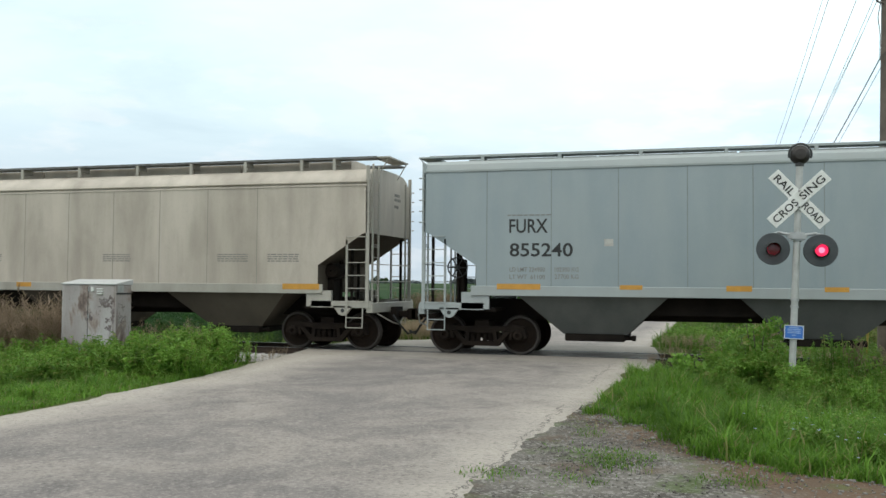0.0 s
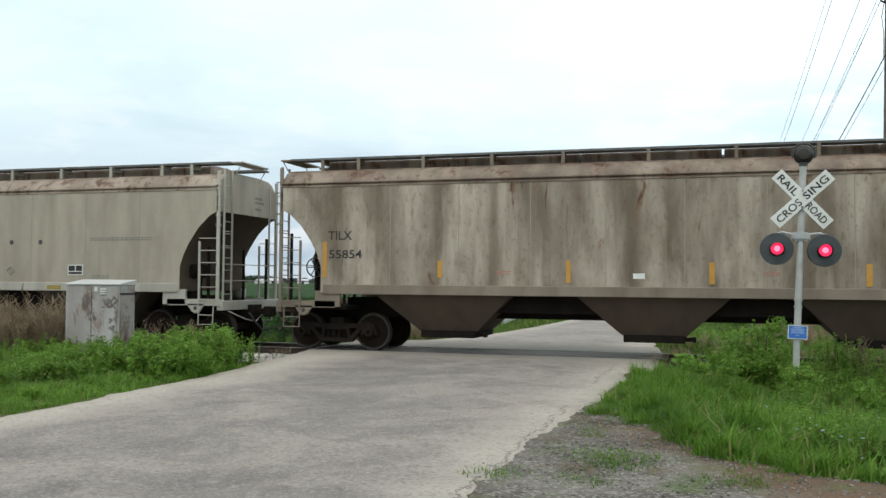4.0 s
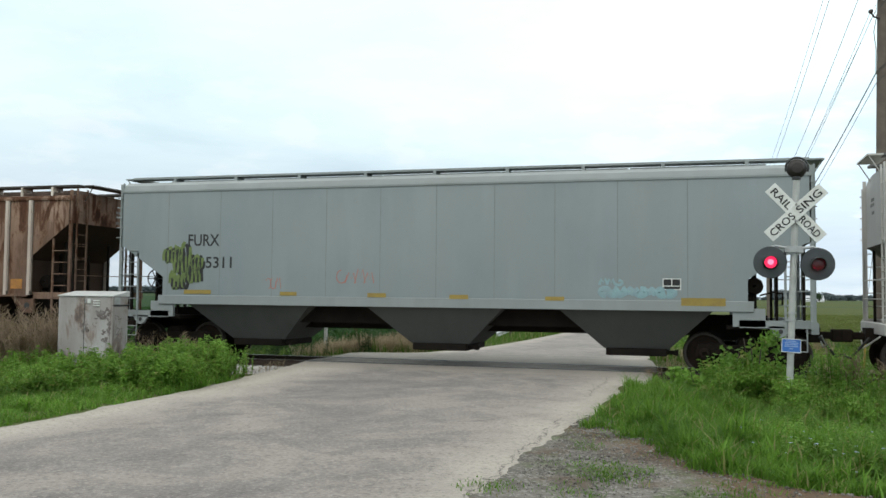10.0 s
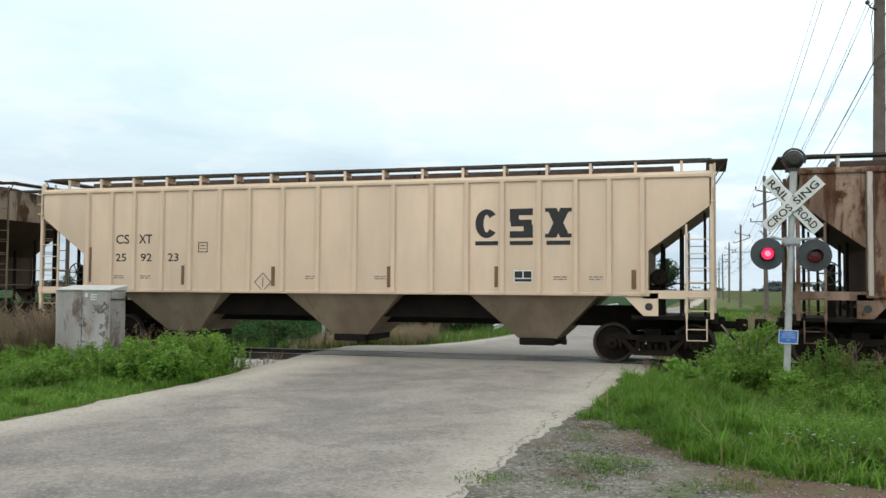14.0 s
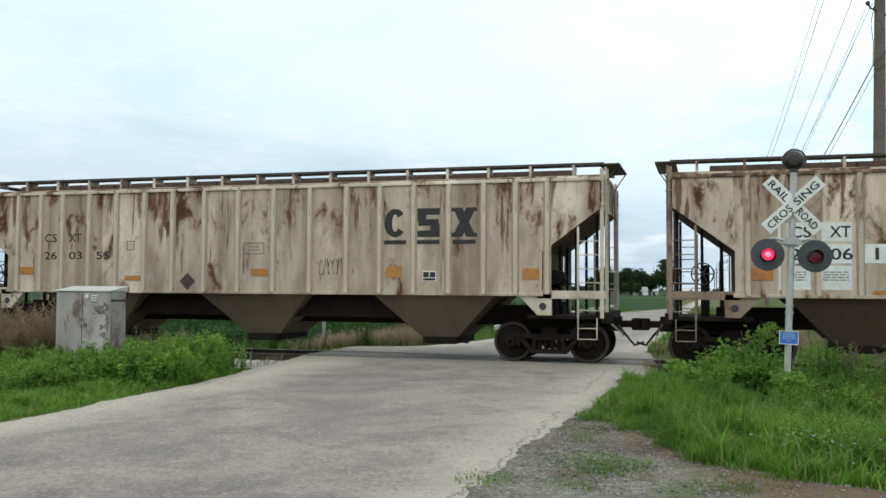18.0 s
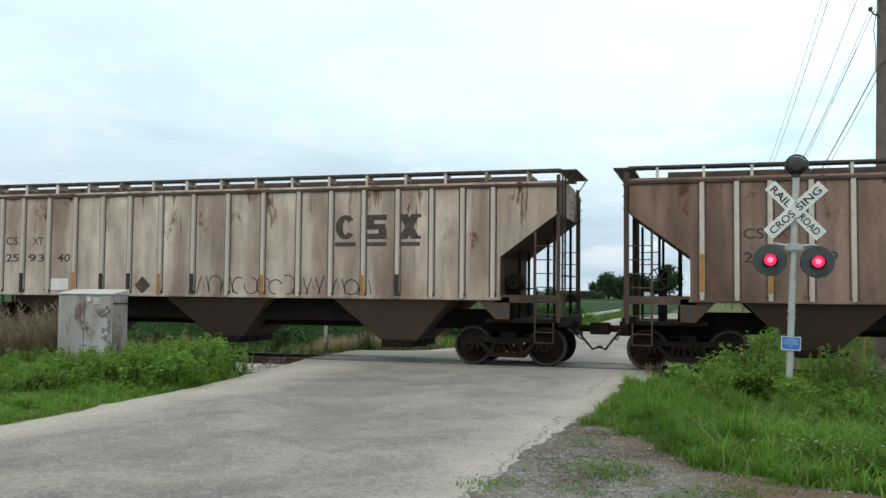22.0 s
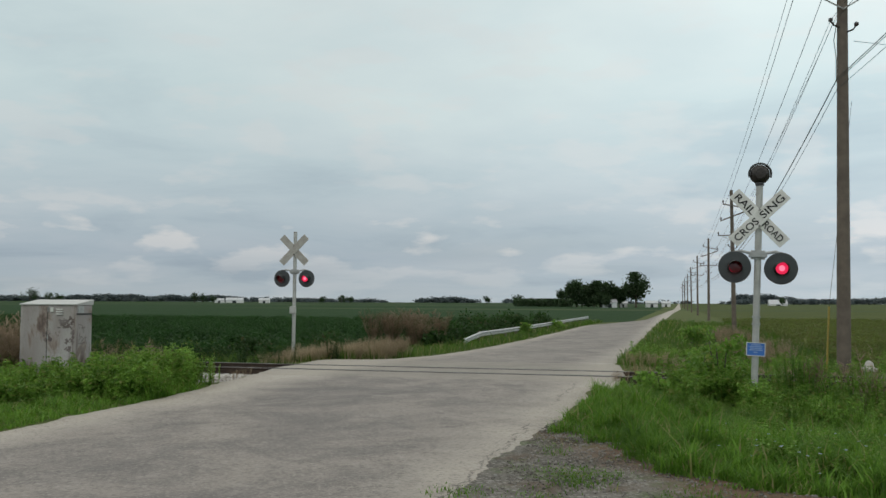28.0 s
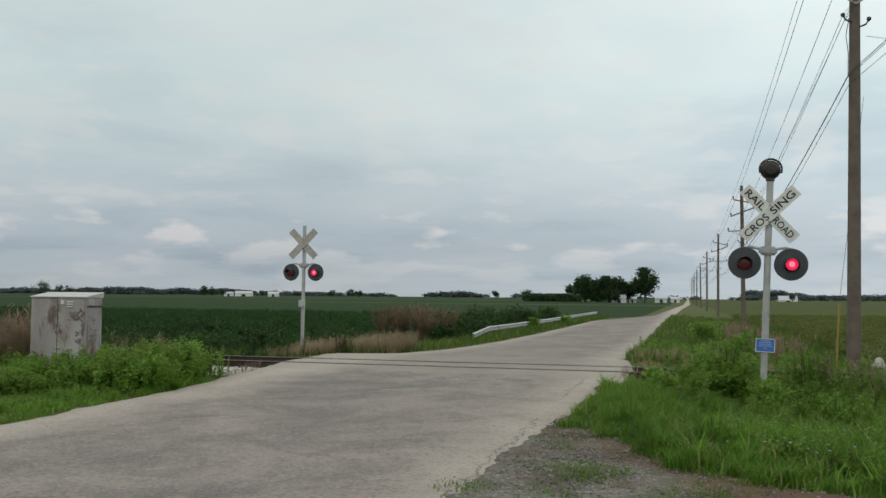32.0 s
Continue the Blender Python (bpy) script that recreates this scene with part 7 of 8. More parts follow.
    stencil(c, 4.21, 1.82, 4.68, 2.09)
    diamond(c, 2.22, 1.80, 2.46, 2.04, hollow=True, mat="letter_grey")
    mark_frame(c, -7.45, 1.72, -7.2, 1.86, "letter_black")
    bars(c, 0.05, 1.52, 0.9, 2, "letter_grey", -1.6205, 0.045)
    bars(c, -6.0, 1.50, 0.65, 1, "letter_grey", -1.6205)
    for x, w in ((-1.95, 1.1), (5.0, 0.5)):
        bars(c, x, 1.80, w, 2)
    bars(c, 4.9, 2.80, 1.9, 2)
    for x in (2.35, 3.3):
        bm = B()
        lathe(bm, [(0.01, -1.612), (0.06, -1.61), (0.065, -1.598)], 12, "y", (x, 0, 2.70))
        part("dark_plug", bm, M["black"], c)
    reflector(c, -7.27, 1.44, -6.34, 1.57, "olive_plate")
    reflector(c, -4.14, 1.43, -3.68, 1.54, "olive_plate")
    reflector(c, -1.49, 1.43, -1.02, 1.54, "olive_plate")
    reflector(c, 1.03, 1.41, 1.48, 1.53, "olive_plate")
    reflector(c, 3.56, 1.43, 4.00, 1.54, "olive_plate")
    # a light silver-grey car
    p = paints("silver_grey", (0.455, 0.435, 0.415), (0.515, 0.495, 0.47), (0.27, 0.265, 0.25), streak=0.22, seed=5.0)
    t = paints("silver_grey_trim", (0.54, 0.525, 0.50), (0.48, 0.465, 0.44), (0.30, 0.29, 0.28), streak=0.25, seed=5.4)
    u = paints("silver_low", (0.235, 0.22, 0.195), (0.18, 0.166, 0.145), (0.06, 0.052, 0.045), streak=0.4, seed=5.8)
    c = smooth_car(-74.20, 17.40, "clean pale silver-grey covered hopper car with black lettering", p, p, t, CUT_SLOPE, u)
    letters(c, "GBRX", -7.29, 2.95, 0.19, 0.90, M["letter_black"], -1.603)
    letters(c, "713043", -7.28, 2.52, 0.22, 1.21, M["letter_black"], -1.603)
    letters(c, "LD LMT 224100", -7.27, 2.20, 0.09, 0.98, M["letter_black"], -1.603)
    letters(c, "LT WT  61900", -7.27, 2.04, 0.09, 0.98, M["letter_black"], -1.603)
    letters(c, "CU FT   5400", -7.27, 1.88, 0.09, 0.98, M["letter_black"], -1.603)
    letters(c, "DO NOT HAMMER ON CAR", -3.35, 1.50, 0.10, 1.40, M["letter_black"], -1.6225)
    letters(c, "DO NOT HAMMER ON CAR", 1.76, 1.49, 0.10, 1.36, M["letter_black"], -1.6225)
    letters(c, "WARNING", -2.29, 2.22, 0.08, 0.50, M["letter_black"], -1.603)
    letters(c, "WARNING", 1.50, 2.19, 0.08, 0.50, M["letter_black"], -1.603)
    seams(c, [-7.3, -5.79, -4.28, -2.73, -1.43, -0.12, 1.2, 2.47, 4.0, 5.46, 6.9], 1.62, 4.0, M["weld_warm"])
    for x in (-3.0, -2.3, 1.4, 2.25, 5.3, 6.3):
        bars(c, x, 2.12 if x not in (-3.0, 2.25) else 1.95, 0.55, 3)
    bars(c, -0.45, 1.57, 1.0, 1)
    reflector(c, -7.55, 1.51, -6.63, 1.69)
    reflector(c, -4.17, 1.49, -3.67, 1.66)
    reflector(c, -1.59, 1.48, -1.14, 1.63)
    reflector(c, 0.95, 1.46, 1.40, 1.64)
    reflector(c, 3.45, 1.46, 3.90, 1.63)
    reflector(c, 6.27, 1.44, 7.21, 1.63)
    # a second blue-grey car, sprayed
    p = paints("slate_grey", (0.195, 0.228, 0.240), (0.225, 0.258, 0.268), (0.23, 0.25, 0.245), streak=0.35, seed=6.0)
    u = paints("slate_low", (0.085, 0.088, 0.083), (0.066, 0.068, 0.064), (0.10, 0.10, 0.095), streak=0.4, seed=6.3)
    t = paints("slate_trim", (0.235, 0.262, 0.262), (0.265, 0.29, 0.29), (0.22, 0.23, 0.225), streak=0.35, seed=6.6)
    c = smooth_car(-92.83, 16.81, "blue-grey covered hopper car with green sprayed scrawl", p, t, t, CUT_FLAT, u, True)
    letters(c, "FURX", -6.41, 2.88, 0.29, 0.89, M["letter_black"], -1.603)
    letters(c, "5311", -5.90, 2.32, 0.28, 0.74, M["letter_black"], -1.603)
    seams(c, [-7.0, -5.5, -4.05, -2.6, -1.2, 0.2, 1.6, 3.0, 4.4, 5.9], 1.62, 4.28, M["weld_blue"])
    for k, (x, z, w, h) in enumerate([(-7.1, 2.45, 0.45, 0.40), (-6.8, 2.2, 0.45, 0.75), (-6.5, 1.95, 0.45, 0.5), (-6.9, 1.80, 0.45, 0.42), (-6.4, 2.30, 0.4, 0.35)]):
        scribble(c, x, z, w, h, 4, "spray_green", 100 + k, 0.06)
        scribble(c, x + 0.05, z, w, h, 4, "letter_black", 120 + k, 0.045, -1.606)
    scribble(c, -2.3, 1.95, 0.95, 0.34, 4, "letter_red", 140, 0.010)
    scribble(c, -4.2, 1.80, 0.4, 0.3, 3, "letter_red", 141, 0.008)
    scribble(c, 4.05, 1.74, 1.55, 0.13, 10, "spray_cyan", 144, 0.085, -1.6025)
    scribble(c, 4.0, 1.95, 0.5, 0.14, 3, "spray_cyan", 145, 0.03, -1.6025)
    stencil(c, 5.37, 1.85, 5.76, 2.10)
    reflector(c, -6.50, 1.66, -5.73, 1.76, "olive_plate")
    reflector(c, -3.81, 1.64, -3.36, 1.73, "olive_plate")
    reflector(c, -1.50, 1.62, -1.03, 1.72, "olive_plate")
    reflector(c, 0.54, 1.60, 0.99, 1.70, "olive_plate")
    reflector(c, 2.79, 1.59, 3.22, 1.68, "olive_plate")
    reflector(c, 5.76, 1.51, 6.68, 1.68, "olive_plate")
    # rusted ribbed car
    p = paints("rusted", (0.42, 0.30, 0.235), (0.27, 0.178, 0.132), (0.065, 0.034, 0.023), rust=(0.066, 0.024, 0.012), streak=0.9, seed=7.0, panels=0.6, rust_amount=0.72, rough=0.8)
    rp = paints("rusted_rib", (0.82, 0.73, 0.65), (0.74, 0.63, 0.54), (0.15, 0.085, 0.06), streak=0.40, seed=7.3, rust_amount=0.34)
    lo = paints("rusted_low", (0.070, 0.042, 0.028), (0.045, 0.028, 0.019), (0.04, 0.034, 0.03), streak=0.4, seed=7.5)
    c = rib_car(-111.67, 17.65, (0.098, 0.0396), "badly rusted brown ribbed covered hopper car", p, rp, p, lo)
    letters(c, "CS", -6.51, 2.84, 0.21, 0.40, M["letter_brown"], -1.603)
    letters(c, "XT", -5.68, 2.83, 0.21, 0.35, M["letter_brown"], -1.603)
    letters(c, "25", -6.58, 2.39, 0.21, 0.50, M["letter_brown"], -1.603)
    letters(c, "9", -5.69, 2.38, 0.21, 0.20, M["letter_brown"], -1.603)
    letters(c, "0", -4.50, 2.38, 0.20, 0.18, M["letter_brown"], -1.603)
    emblem(c, 3.60, 3.02, 5.81, 3.59, "letter_brown")
    patch(c, -4.15, 1.71, -3.48, 2.21, "white_sign")
    scribble(c, -3.28, 1.68, 0.62, 0.34, 4, "spray_teal", 151, 0.07, -1.6025)
    diamond(c, -2.46, 1.57, -2.04, 2.01)
    stencil(c, 4.54, 1.90, 5.05, 2.26)
    scribble(c, 1.0, 1.75, 0.8, 0.35, 5, "letter_black", 150, 0.012)
    reflector(c, -7.18, 1.69, -6.78, 1.99)
    reflector(c, -5.75, 1.56, -5.20, 1.70)
    reflector(c, -0.52, 1.55, -0.15, 1.71)
    reflector(c, 6.98, 1.75, 7.35, 2.01)
    # clean cream ribbed car
    p = paints("clean_cream", (0.645, 0.465, 0.335), (0.70, 0.52, 0.385), (0.40, 0.32, 0.24), streak=0.25, seed=8.0, panels=0.25)
    rp = paints("clean_cream_rib", (0.76, 0.575, 0.43), (0.70, 0.52, 0.385), (0.42, 0.34, 0.26), streak=0.25, seed=8.3)
    lo = paints("clean_cream_low", (0.36, 0.285, 0.205), (0.29, 0.222, 0.16), (0.14, 0.095, 0.07), streak=0.5, seed=8.5, rust_amount=0.2)
    c = rib_car(-130.87, 17.24, (0.039, -0.0078), "clean cream ribbed covered hopper car with black marks", p, rp, rp, lo, "")
    letters(c, "CS", -6.39, 2.79, 0.23, 0.40, M["letter_black"], -1.603)
    letters(c, "XT", -5.61, 2.79, 0.23, 0.39, M["letter_black"], -1.603)
    letters(c, "25", -6.34, 2.33, 0.20, 0.32, M["letter_black"], -1.603)
    letters(c, "92", -5.55, 2.33, 0.20, 0.33, M["letter_black"], -1.603)
    letters(c, "23", -4.75, 2.33, 0.20, 0.32, M["letter_black"], -1.603)
    emblem(c, 3.38, 2.84, 5.58, 3.51, "letter_black")
    diamond(c, -2.30, 1.58, -1.79, 2.03, hollow=True, mat="letter_grey")
    stencil(c, 4.29, 1.82, 4.72, 2.10)
    mark_frame(c, -3.87, 2.55, -3.60, 2.81, "letter_brown")
    for x in (-6.35, -5.55, -0.9, 0.9, 5.2, 6.0):
        bars(c, x, 1.95, 0.3, 2)
    reflector(c, -7.12, 1.79, -7.04, 2.70, "brown_plate")
    reflector(c, -4.34, 1.73, -4.26, 2.22, "brown_plate")
    reflector(c, -1.81, 1.71, -1.72, 2.19, "brown_plate")
    reflector(c, 1.22, 1.69, 1.31, 2.19, "brown_plate")
    reflector(c, 3.84, 1.71, 3.92, 2.19, "brown_plate")
    reflector(c, 6.93, 1.69, 7.03, 2.11, "brown_plate")
    dark_trim = paints("sooty_trim", (0.115, 0.08, 0.062), (0.085, 0.058, 0.045), (0.045, 0.032, 0.026), streak=0.6, seed=16.0, rough=0.85)
    worn = paints("rusty_trim", (0.40, 0.315, 0.23), (0.28, 0.205, 0.145), (0.10, 0.068, 0.048), streak=0.7, seed=15.0, rust_amount=0.55)
    # stained cream ribbed car with renewed number patches
    p = paints("stained_cream", (0.60, 0.51, 0.405), (0.69, 0.60, 0.485), (0.19, 0.13, 0.095), streak=0.55, seed=9.0, panels=0.4, rust_amount=0.55, rough=0.75)
    rp = paints("stained_cream_rib", (0.74, 0.67, 0.56), (0.54, 0.46, 0.36), (0.22, 0.16, 0.12), streak=0.4, seed=9.3, rust_amount=0.30)
    lo = paints("stained_low", (0.115, 0.078, 0.053), (0.08, 0.053, 0.036), (0.05, 0.042, 0.036), streak=0.4, seed=9.5)
    c = rib_car(-149.76, 17.11, (0.166, -0.0171), "rust-stained cream ribbed covered hopper car with white number patches", p, rp, worn, lo, "rib_dirt_shade")
    for x in (-6.35, -5.55):
        patch(c, x, 2.72, x + 0.63, 3.12, "white_sign", -1.6025)
        patch(c, x, 1.71, x + 0.63, 2.21, "white_sign", -1.6025)
    for x in (-6.35, -5.54, -4.68):
        patch(c, x, 2.26, x + 0.62, 2.66, "white_sign", -1.6025)
    for x in (-6.30, -5.48):
        bars(c, x, 2.08, 0.5, 4, "letter_grey", -1.6055)
    letters(c, "CS", -6.15, 2.81, 0.23, 0.41, M["letter_black"], -1.606)
    letters(c, "XT", -5.34, 2.81, 0.23, 0.40, M["letter_black"], -1.606)
    letters(c, "26", -6.15, 2.34, 0.24, 0.44, M["letter_black"], -1.606)
    letters(c, "06", -5.33, 2.34, 0.24, 0.43, M["letter_black"], -1.606)
    letters(c, "11", -4.48, 2.34, 0.24, 0.35, M["letter_black"], -1.606)
    emblem(c, 3.47, 2.88, 5.65, 3.51, "letter_black")
    mark_frame(c, -0.30, 2.50, 0.35, 2.78, "letter_grey")
    diamond(c, -2.11, 1.55, -1.68, 2.02)
    stencil(c, 4.35, 1.80, 4.80, 2.12)
    reflector(c, -6.96, 1.91, -6.46, 2.17)
    reflector(c, -4.54, 1.54, -4.03, 1.70)
    reflector(c, -2.88, 1.54, -2.33, 1.70)
    reflector(c, -0.09, 1.54, 0.41, 1.69)
    reflector(c, 1.81, 1.55, 2.27, 1.70)
    reflector(c, 3.40, 1.56, 3.86, 1.77)
    # cream-brown ribbed car
    p = paints("brown_cream", (0.52, 0.44, 0.345), (0.66, 0.575, 0.465), (0.13, 0.095, 0.072), streak=0.6, seed=10.2, panels=0.7, rust_amount=0.5, rough=0.75)
    rp = paints("brown_cream_rib", (0.76, 0.70, 0.60), (0.56, 0.48, 0.38), (0.22, 0.16, 0.12), streak=0.4, seed=10.3, rust_amount=0.22)
    lo = paints("brown_cream_low", (0.17, 0.13, 0.092), (0.12, 0.09, 0.064), (0.07, 0.055, 0.045), streak=0.4, seed=10.5)
    c = rib_car(-168.47, 17.31, (0.25, 0.0), "weathered cream-brown ribbed covered hopper car with rust runs", p, rp, rp, lo, "rib_dirt_shade")
    letters(c, "CS", -6.19, 2.87, 0.22, 0.38, M["letter_black"], -1.603)
    letters(c, "XT", -5.38, 2.87, 0.22, 0.38, M["letter_black"], -1.603)
    letters(c, "26", -6.19, 2.41, 0.20, 0.39, M["letter_black"], -1.603)
    letters(c, "03", -5.37, 2.41, 0.20, 0.41, M["letter_black"], -1.603)
    letters(c, "55", -4.52, 2.41, 0.20, 0.43, M["letter_black"], -1.603)
    mark_frame(c, -3.59, 2.64, -3.36, 2.88, "letter_grey")
    mark_frame(c, -0.20, 2.52, 0.36, 2.81, "letter_grey")
    emblem(c, 3.52, 2.90, 5.77, 3.58, "letter_black")
    diamond(c, -2.01, 1.61, -1.56, 2.06)
    stencil(c, 4.49, 1.86, 4.82, 2.10)
    scribble(c, 1.85, 2.0, 0.6, 0.45, 5, "letter_brown", 160, 0.008)
    reflector(c, -6.96, 2.01, -6.47, 2.21)
    reflector(c, -3.63, 1.86, -3.16, 1.98)
    reflector(c, 0.01, 1.98, 0.47, 2.16)
    reflector(c, 6.87, 1.91, 7.26, 2.16)
    reflector(c, 3.58, 1.94, 3.98, 2.21)
    # grey-brown ribbed car
    p = paints("mud_brown", (0.205, 0.130, 0.101), (0.305, 0.212, 0.170), (0.08, 0.050, 0.039), streak=0.7, seed=11.0, panels=0.5, rust_amount=0.25, rough=0.75)
    rp = paints("mud_brown_rib", (0.74, 0.66, 0.58), (0.56, 0.47, 0.39), (0.22, 0.16, 0.125), streak=0.4, seed=11.3, rust_amount=0.12)
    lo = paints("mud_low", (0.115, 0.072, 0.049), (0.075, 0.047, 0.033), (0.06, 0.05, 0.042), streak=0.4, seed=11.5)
    c = rib_car(-187.27, 17.25, (0.067, -0.0192), "grimy grey-brown ribbed covered hopper car with pale ribs", p, rp, dark_trim, lo)
    letters(c, "CS", -6.39, 2.91, 0.22, 0.43, M["letter_brown"], -1.603)
    letters(c, "XT", -5.57, 2.91, 0.22, 0.42, M["letter_brown"], -1.603)
    letters(c, "26", -6.37, 2.40, 0.22, 0.43, M["letter_brown"], -1.603)
    letters(c, "09", -5.53, 2.41, 0.22, 0.41, M["letter_brown"], -1.603)
    letters(c, "59", -4.76, 2.41, 0.22, 0.38, M["letter_brown"], -1.603)
    emblem(c, 3.29, 2.91, 5.61, 3.63, "letter_brown")
    diamond(c, -2.36, 1.62, -1.88, 2.08)
    stencil(c, 4.15, 1.78, 4.79, 2.19)
    patch(c, -0.3, 1.80, -0.05, 1.95, "white_sign")
    reflector(c, -7.31, 1.76, -7.22, 2.58)
    reflector(c, -5.90, 1.73, -5.80, 2.14)
    reflector(c, -3.38, 1.65, -3.28, 2.13)
    reflector(c, -0.68, 1.66, -0.58, 2.13)
    reflector(c, 2.23, 1.64, 2.34, 2.12)
    reflector(c, 4.83, 1.62, 4.93, 2.11)
    reflector(c, 7.13, 1.75, 7.25, 2.65)
    # grey-brown ribbed car, sprayed along the bottom
    p = paints("dusty_brown", (0.40, 0.295, 0.24), (0.70, 0.58, 0.50), (0.15, 0.10, 0.078), streak=0.6, seed=12.4, panels=0.45, rust_amount=0.25, rough=0.75)
    rp = paints("dusty_brown_rib", (0.76, 0.69, 0.62), (0.56, 0.48, 0.39), (0.25, 0.19, 0.15), streak=0.4, seed=12.3, rust_amount=0.12)
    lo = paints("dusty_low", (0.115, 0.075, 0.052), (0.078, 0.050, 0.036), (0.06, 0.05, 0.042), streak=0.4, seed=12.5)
    c = rib_car(-206.18, 17.47, (0.024, 0.0027), "dusty grey-brown ribbed covered hopper car with black sprayed scrawl", p, rp, dark_trim, lo)
    letters(c, "CS", -6.43, 2.89, 0.21, 0.39, M["letter_brown"], -1.603)
    letters(c, "XT", -5.53, 2.88, 0.20, 0.36, M["letter_brown"], -1.603)
    letters(c, "25", -6.48, 2.43, 0.21, 0.52, M["letter_brown"], -1.603)
    letters(c, "93", -5.59, 2.43, 0.20, 0.52, M["letter_brown"], -1.603)
    letters(c, "40", -4.71, 2.43, 0.20, 0.41, M["letter_brown"], -1.603)
    emblem(c, 3.31, 2.96, 5.46, 3.55, "letter_brown")
    diamond(c, -2.29, 1.58, -1.84, 2.05)
    scribble(c, -0.45, 1.62, 4.7, 0.48, 14, "letter_black", 170, 0.013, -1.606)
    for x in (-5.98, -3.34, -2.5, -0.62, 4.85):
        bm = B()
        x = min(RIBBED[c.name], key=lambda q: abs(q - x))
        box(bm, x - 0.05, x + 0.05, -1.664, -1.60, 1.60, 2.12)
        part("black_panel", bm, M["letter_black"], c)
    patch(c, -4.9, 1.68, -4.35, 1.98, "white_sign")
    reflector(c, -7.43, 1.64, -7.30, 2.61)
    reflector(c, -4.21, 1.60, -4.09, 2.14)
    reflector(c, -1.51, 1.58, -1.38, 2.12)
    reflector(c, 1.35, 1.58, 1.47, 2.10)
    reflector(c, 3.92, 1.60, 4.04, 2.10)
    # last car, pale cream
    p = paints("pale_cream", (0.63, 0.52, 0.375), (0.69, 0.58, 0.43), (0.29, 0.235, 0.175), streak=0.45, seed=13.0, panels=0.3, rust_amount=0.2, rough=0.75)
    rp = paints("pale_cream_rib", (0.70, 0.625, 0.50), (0.64, 0.56, 0.44), (0.32, 0.26, 0.20), streak=0.3, seed=13.3, rust_amount=0.08)
    lo = paints("pale_cream_low", (0.16, 0.108, 0.075), (0.10, 0.066, 0.046), (0.08, 0.058, 0.046), streak=0.5, seed=13.5, rust_amount=0.25)
    c = rib_car(-225.19, 17.41, (0.102, 0.0066), "pale cream ribbed covered hopper car at the end of the train", p, rp, worn, lo, "rib_dirt_shade")
    letters(c, "CS", -6.43, 2.86, 0.23, 0.47, M["letter_black"], -1.603)
    letters(c, "XT", -5.59, 2.85, 0.23, 0.51, M["letter_black"], -1.603)
    letters(c, "25", -6.39, 2.40, 0.22, 0.44, M["letter_black"], -1.603)
    letters(c, "94", -5.58, 2.40, 0.22, 0.44, M["letter_black"], -1.603)
    letters(c, "55", -4.76, 2.40, 0.22, 0.48, M["letter_black"], -1.603)
    diamond(c, -2.29, 1.57, -1.84, 2.01, hollow=True)
    stencil(c, 4.40, 1.91, 4.78, 2.21)
    emblem(c, 3.42, 3.03, 5.69, 3.68, "letter_worn")
    for x, z, w, h in ((-4.08, 2.62, 0.27, 0.27), (-0.32, 2.55, 0.65, 0.32)):
        mark_frame(c, x, z, x + w, z + h, "letter_grey")
    reflector(c, -7.39, 1.61, -7.29, 2.61)
    reflector(c, -5.02, 1.66, -4.92, 2.13)
    reflector(c, -2.45, 1.62, -2.32, 2.14)
    reflector(c, -0.35, 1.64, -0.25, 2.19)
    reflector(c, 2.30, 1.58, 2.40, 2.10)
    reflector(c, 4.72, 1.57, 4.83, 2.08)
    # rear-end device on the last coupler
    bm = B()
    box(bm, -9.55, -9.35, -0.16, 0.16, 1.05, 1.45)
    bevel(bm, 0.03)
    device = part("end_device", bm, M["orange_plate"], c, "small rear-end marker box")
    bm = B()
    lathe(bm, [(0.02, 1.45), (0.06, 1.46), (0.06, 1.52), (0.02, 1.54)], 12, "z", (-9.45, 0, 0))
    part("marker_lens", bm, M["red_dark"], device)


M["spray_green"] = plain("green_spray_paint", (0.15, 0.20, 0.055), (0.09, 0.13, 0.04), 0.6)
M["spray_cyan"] = plain("pale_cyan_spray_paint", (0.23, 0.37, 0.40), (0.22, 0.29, 0.31), 0.7, 0, 4.0)
M["spray_teal"] = plain("faded_teal_spray_paint", (0.16, 0.20, 0.20), (0.20, 0.165, 0.13), 0.8, 0, 4.0)
build_train()

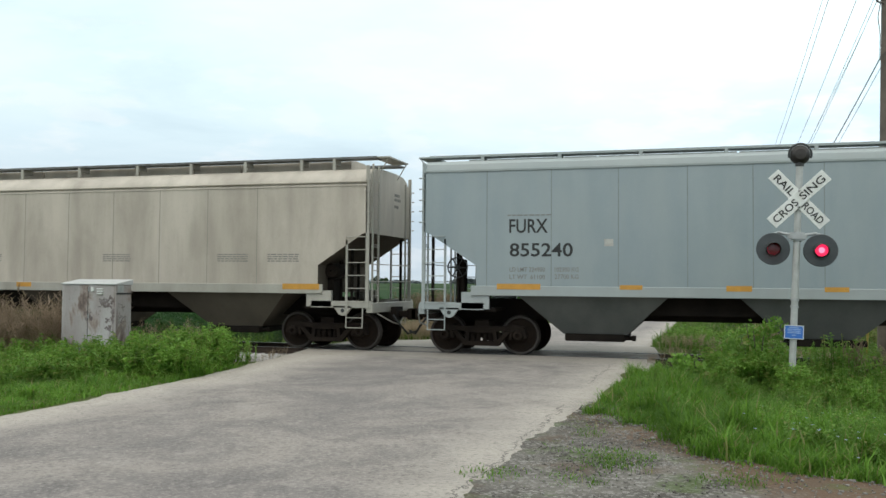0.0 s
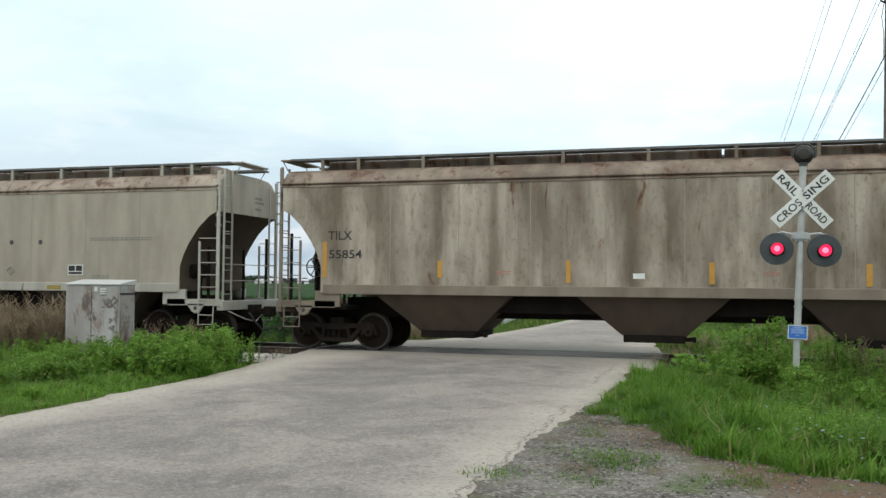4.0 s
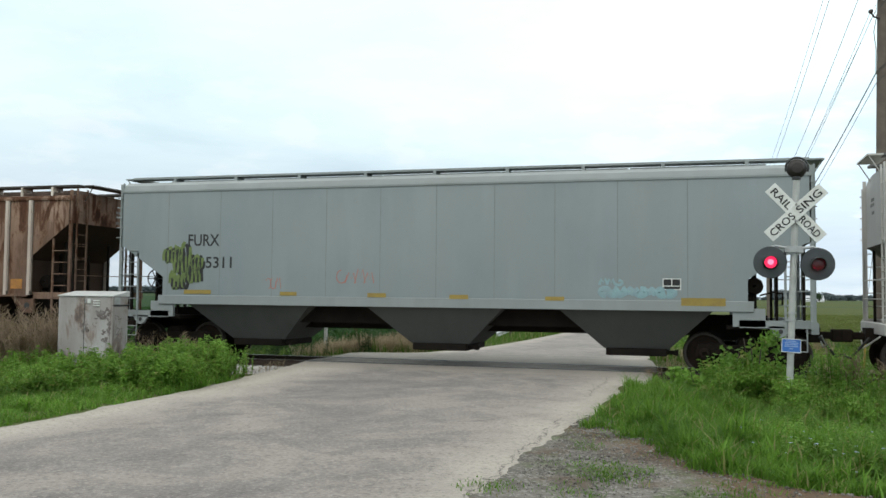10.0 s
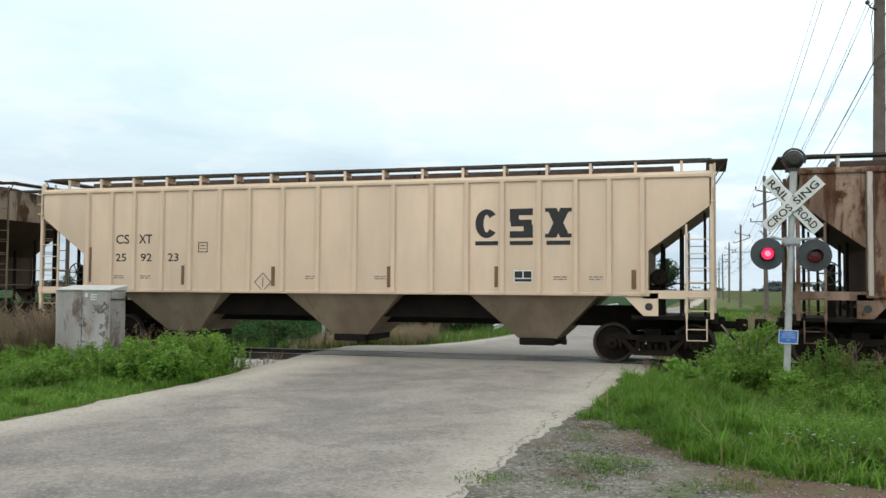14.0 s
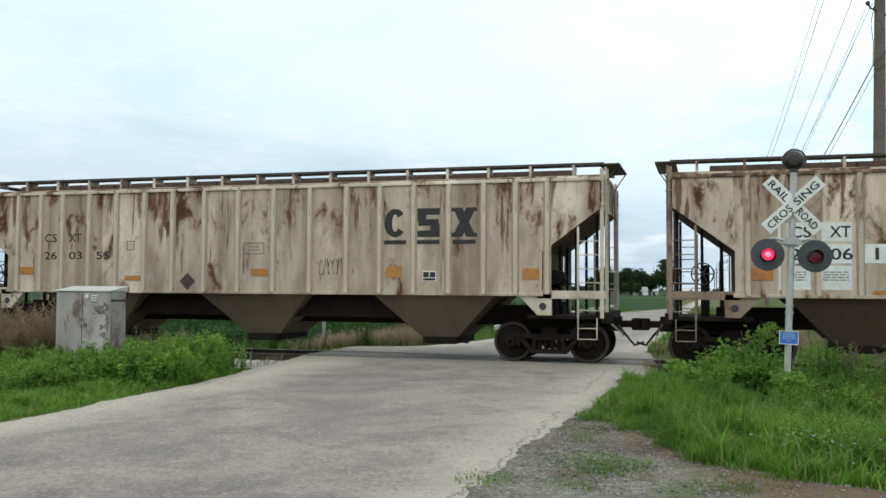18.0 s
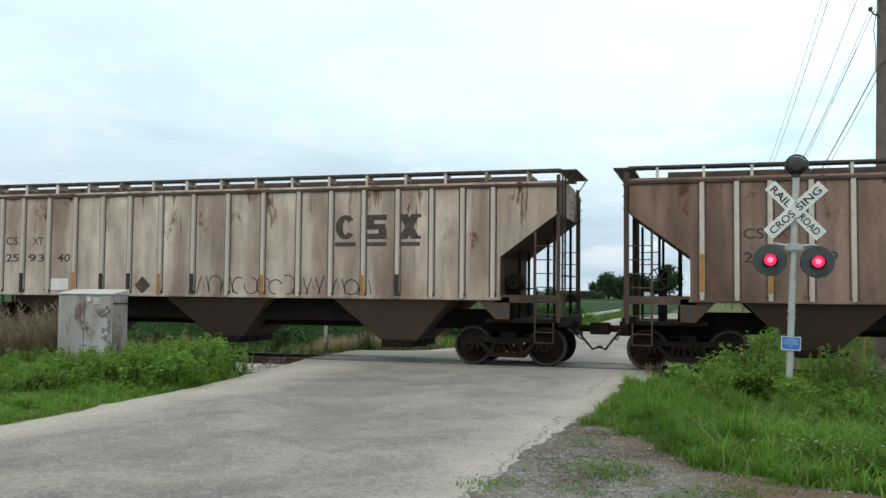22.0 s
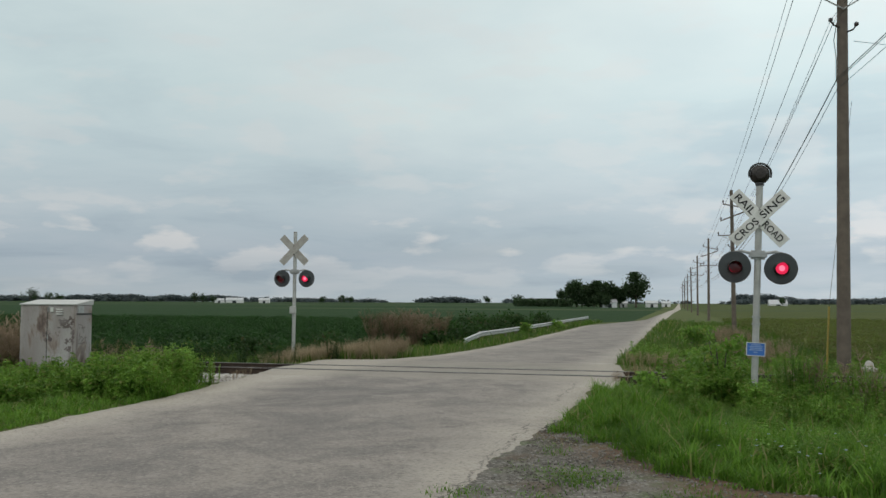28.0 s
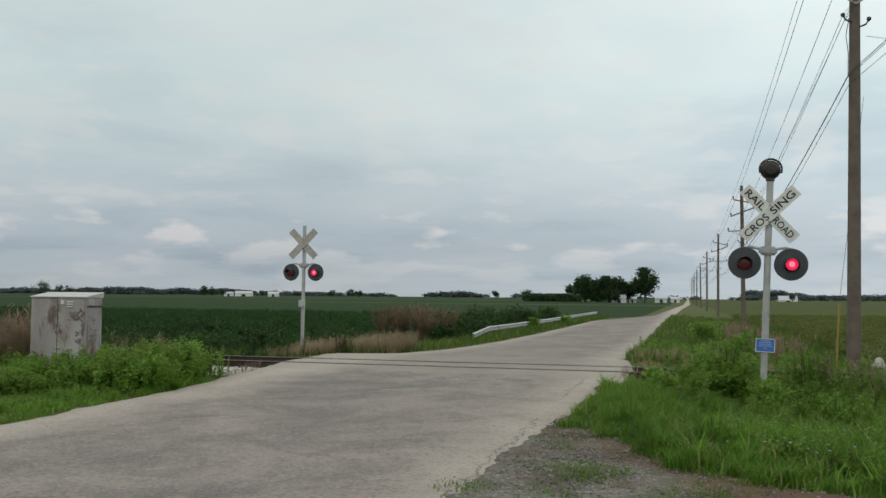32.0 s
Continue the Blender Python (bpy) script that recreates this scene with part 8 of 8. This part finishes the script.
# ---- what moves ----
TRAVEL = [(0, 0.00), (0.5, 3.96), (1, 8.45), (1.5, 12.47), (2, 16.97), (2.5, 21.29), (3, 25.66), (3.5, 30.05), (4, 34.17), (4.5, 38.32), (5, 42.51), (5.5, 46.74), (6, 51.31), (6.5, 55.42), (7, 60.01), (7.5, 64.55), (8, 69.03), (8.5, 73.17), (9, 77.78), (9.5, 81.86), (10, 86.51), (10.5, 91.14), (11, 95.76), (11.5, 100.36), (12, 104.95), (12.5, 109.16), (13, 113.50), (13.5, 117.92), (14, 122.38), (14.5, 126.75)]
TRAVEL += [(15, 131.17), (15.5, 135.59), (16, 140.02), (16.5, 144.45), (17, 148.83), (17.5, 153.21), (18, 157.59), (18.5, 162.06), (19, 166.68), (19.5, 171.23), (20, 175.82), (20.5, 180.47), (21, 185.06), (21.5, 189.59), (22, 194.20), (22.5, 198.91), (23, 203.64), (23.5, 208.30), (24, 212.97), (24.5, 217.79), (25, 222.60), (25.5, 227.42), (26.5, 236.92), (29, 260.67), (32, 289.17)]


def travelled(t):
    for (a, x), (b, z) in zip(TRAVEL, TRAVEL[1:]):
        if t <= b:
            return x + (z - x) * (t - a) / (b - a)
    return TRAVEL[-1][1]


def motions():
    for car, centre in CARS:
        walk(car, [(t, pose(centre + s, 0, 0)) for t, s in TRAVEL])
    # wheels roll while their car is near the crossing
    centres = {car.name: c for car, c in CARS}
    for wheel, car, off in ROLLING:
        c = centres[car.name]
        rows = []
        for k in range(0, 481):
            t = k / 15
            if -34 < c + travelled(t) < 26:
                rows.append((t, pose(off, 0, WHEEL_R, 0, math.degrees(travelled(t) / WHEEL_R), 0)))
        if rows[0][0] > 0:
            rows.insert(0, (0.0, rows[0][1]))
        if rows[-1][0] < 32:
            rows.append((32.0, rows[-1][1]))
        walk(wheel, rows)
    # each lamp element turns its lit face out at its own half of the beat and fades a little late
    period, first = 1.0233, 0.90
    for i, lamp in enumerate(LAMPS):
        at = lamp.matrix_basis.translation.copy()
        late = 0.03 if i % 2 == 0 else 0.20
        swaps = []
        on = first - (period * 0.5 if i % 2 == 0 else period + 0.05)
        while on < 32:
            swaps += [on, on + period / 2 + late]
            on += period
        lit_first = swaps[0] < 0
        # the turn takes three frames; it is over by, or begins after, each full second
        swaps = [s if not s <= round(s + 0.05) <= s + 0.1 else round(s + 0.05) + (0.034 if round(s + 0.05) - s < 0.05 else -0.14) for s in swaps]
        swaps = [s for s in swaps if 0.02 < s < 31.8]
        turn = 0.0 if lit_first else 180.0
        rows = [(0.0, pose(*at, 0, 0, turn))]
        for s in swaps:
            rows += [(s + k / FPS, pose(*at, 0, 0, turn + 60 * k)) for k in range(4)]
            turn += 180
        rows.append((32.0, pose(*at, 0, 0, turn)))
        walk(lamp, rows)


motions()
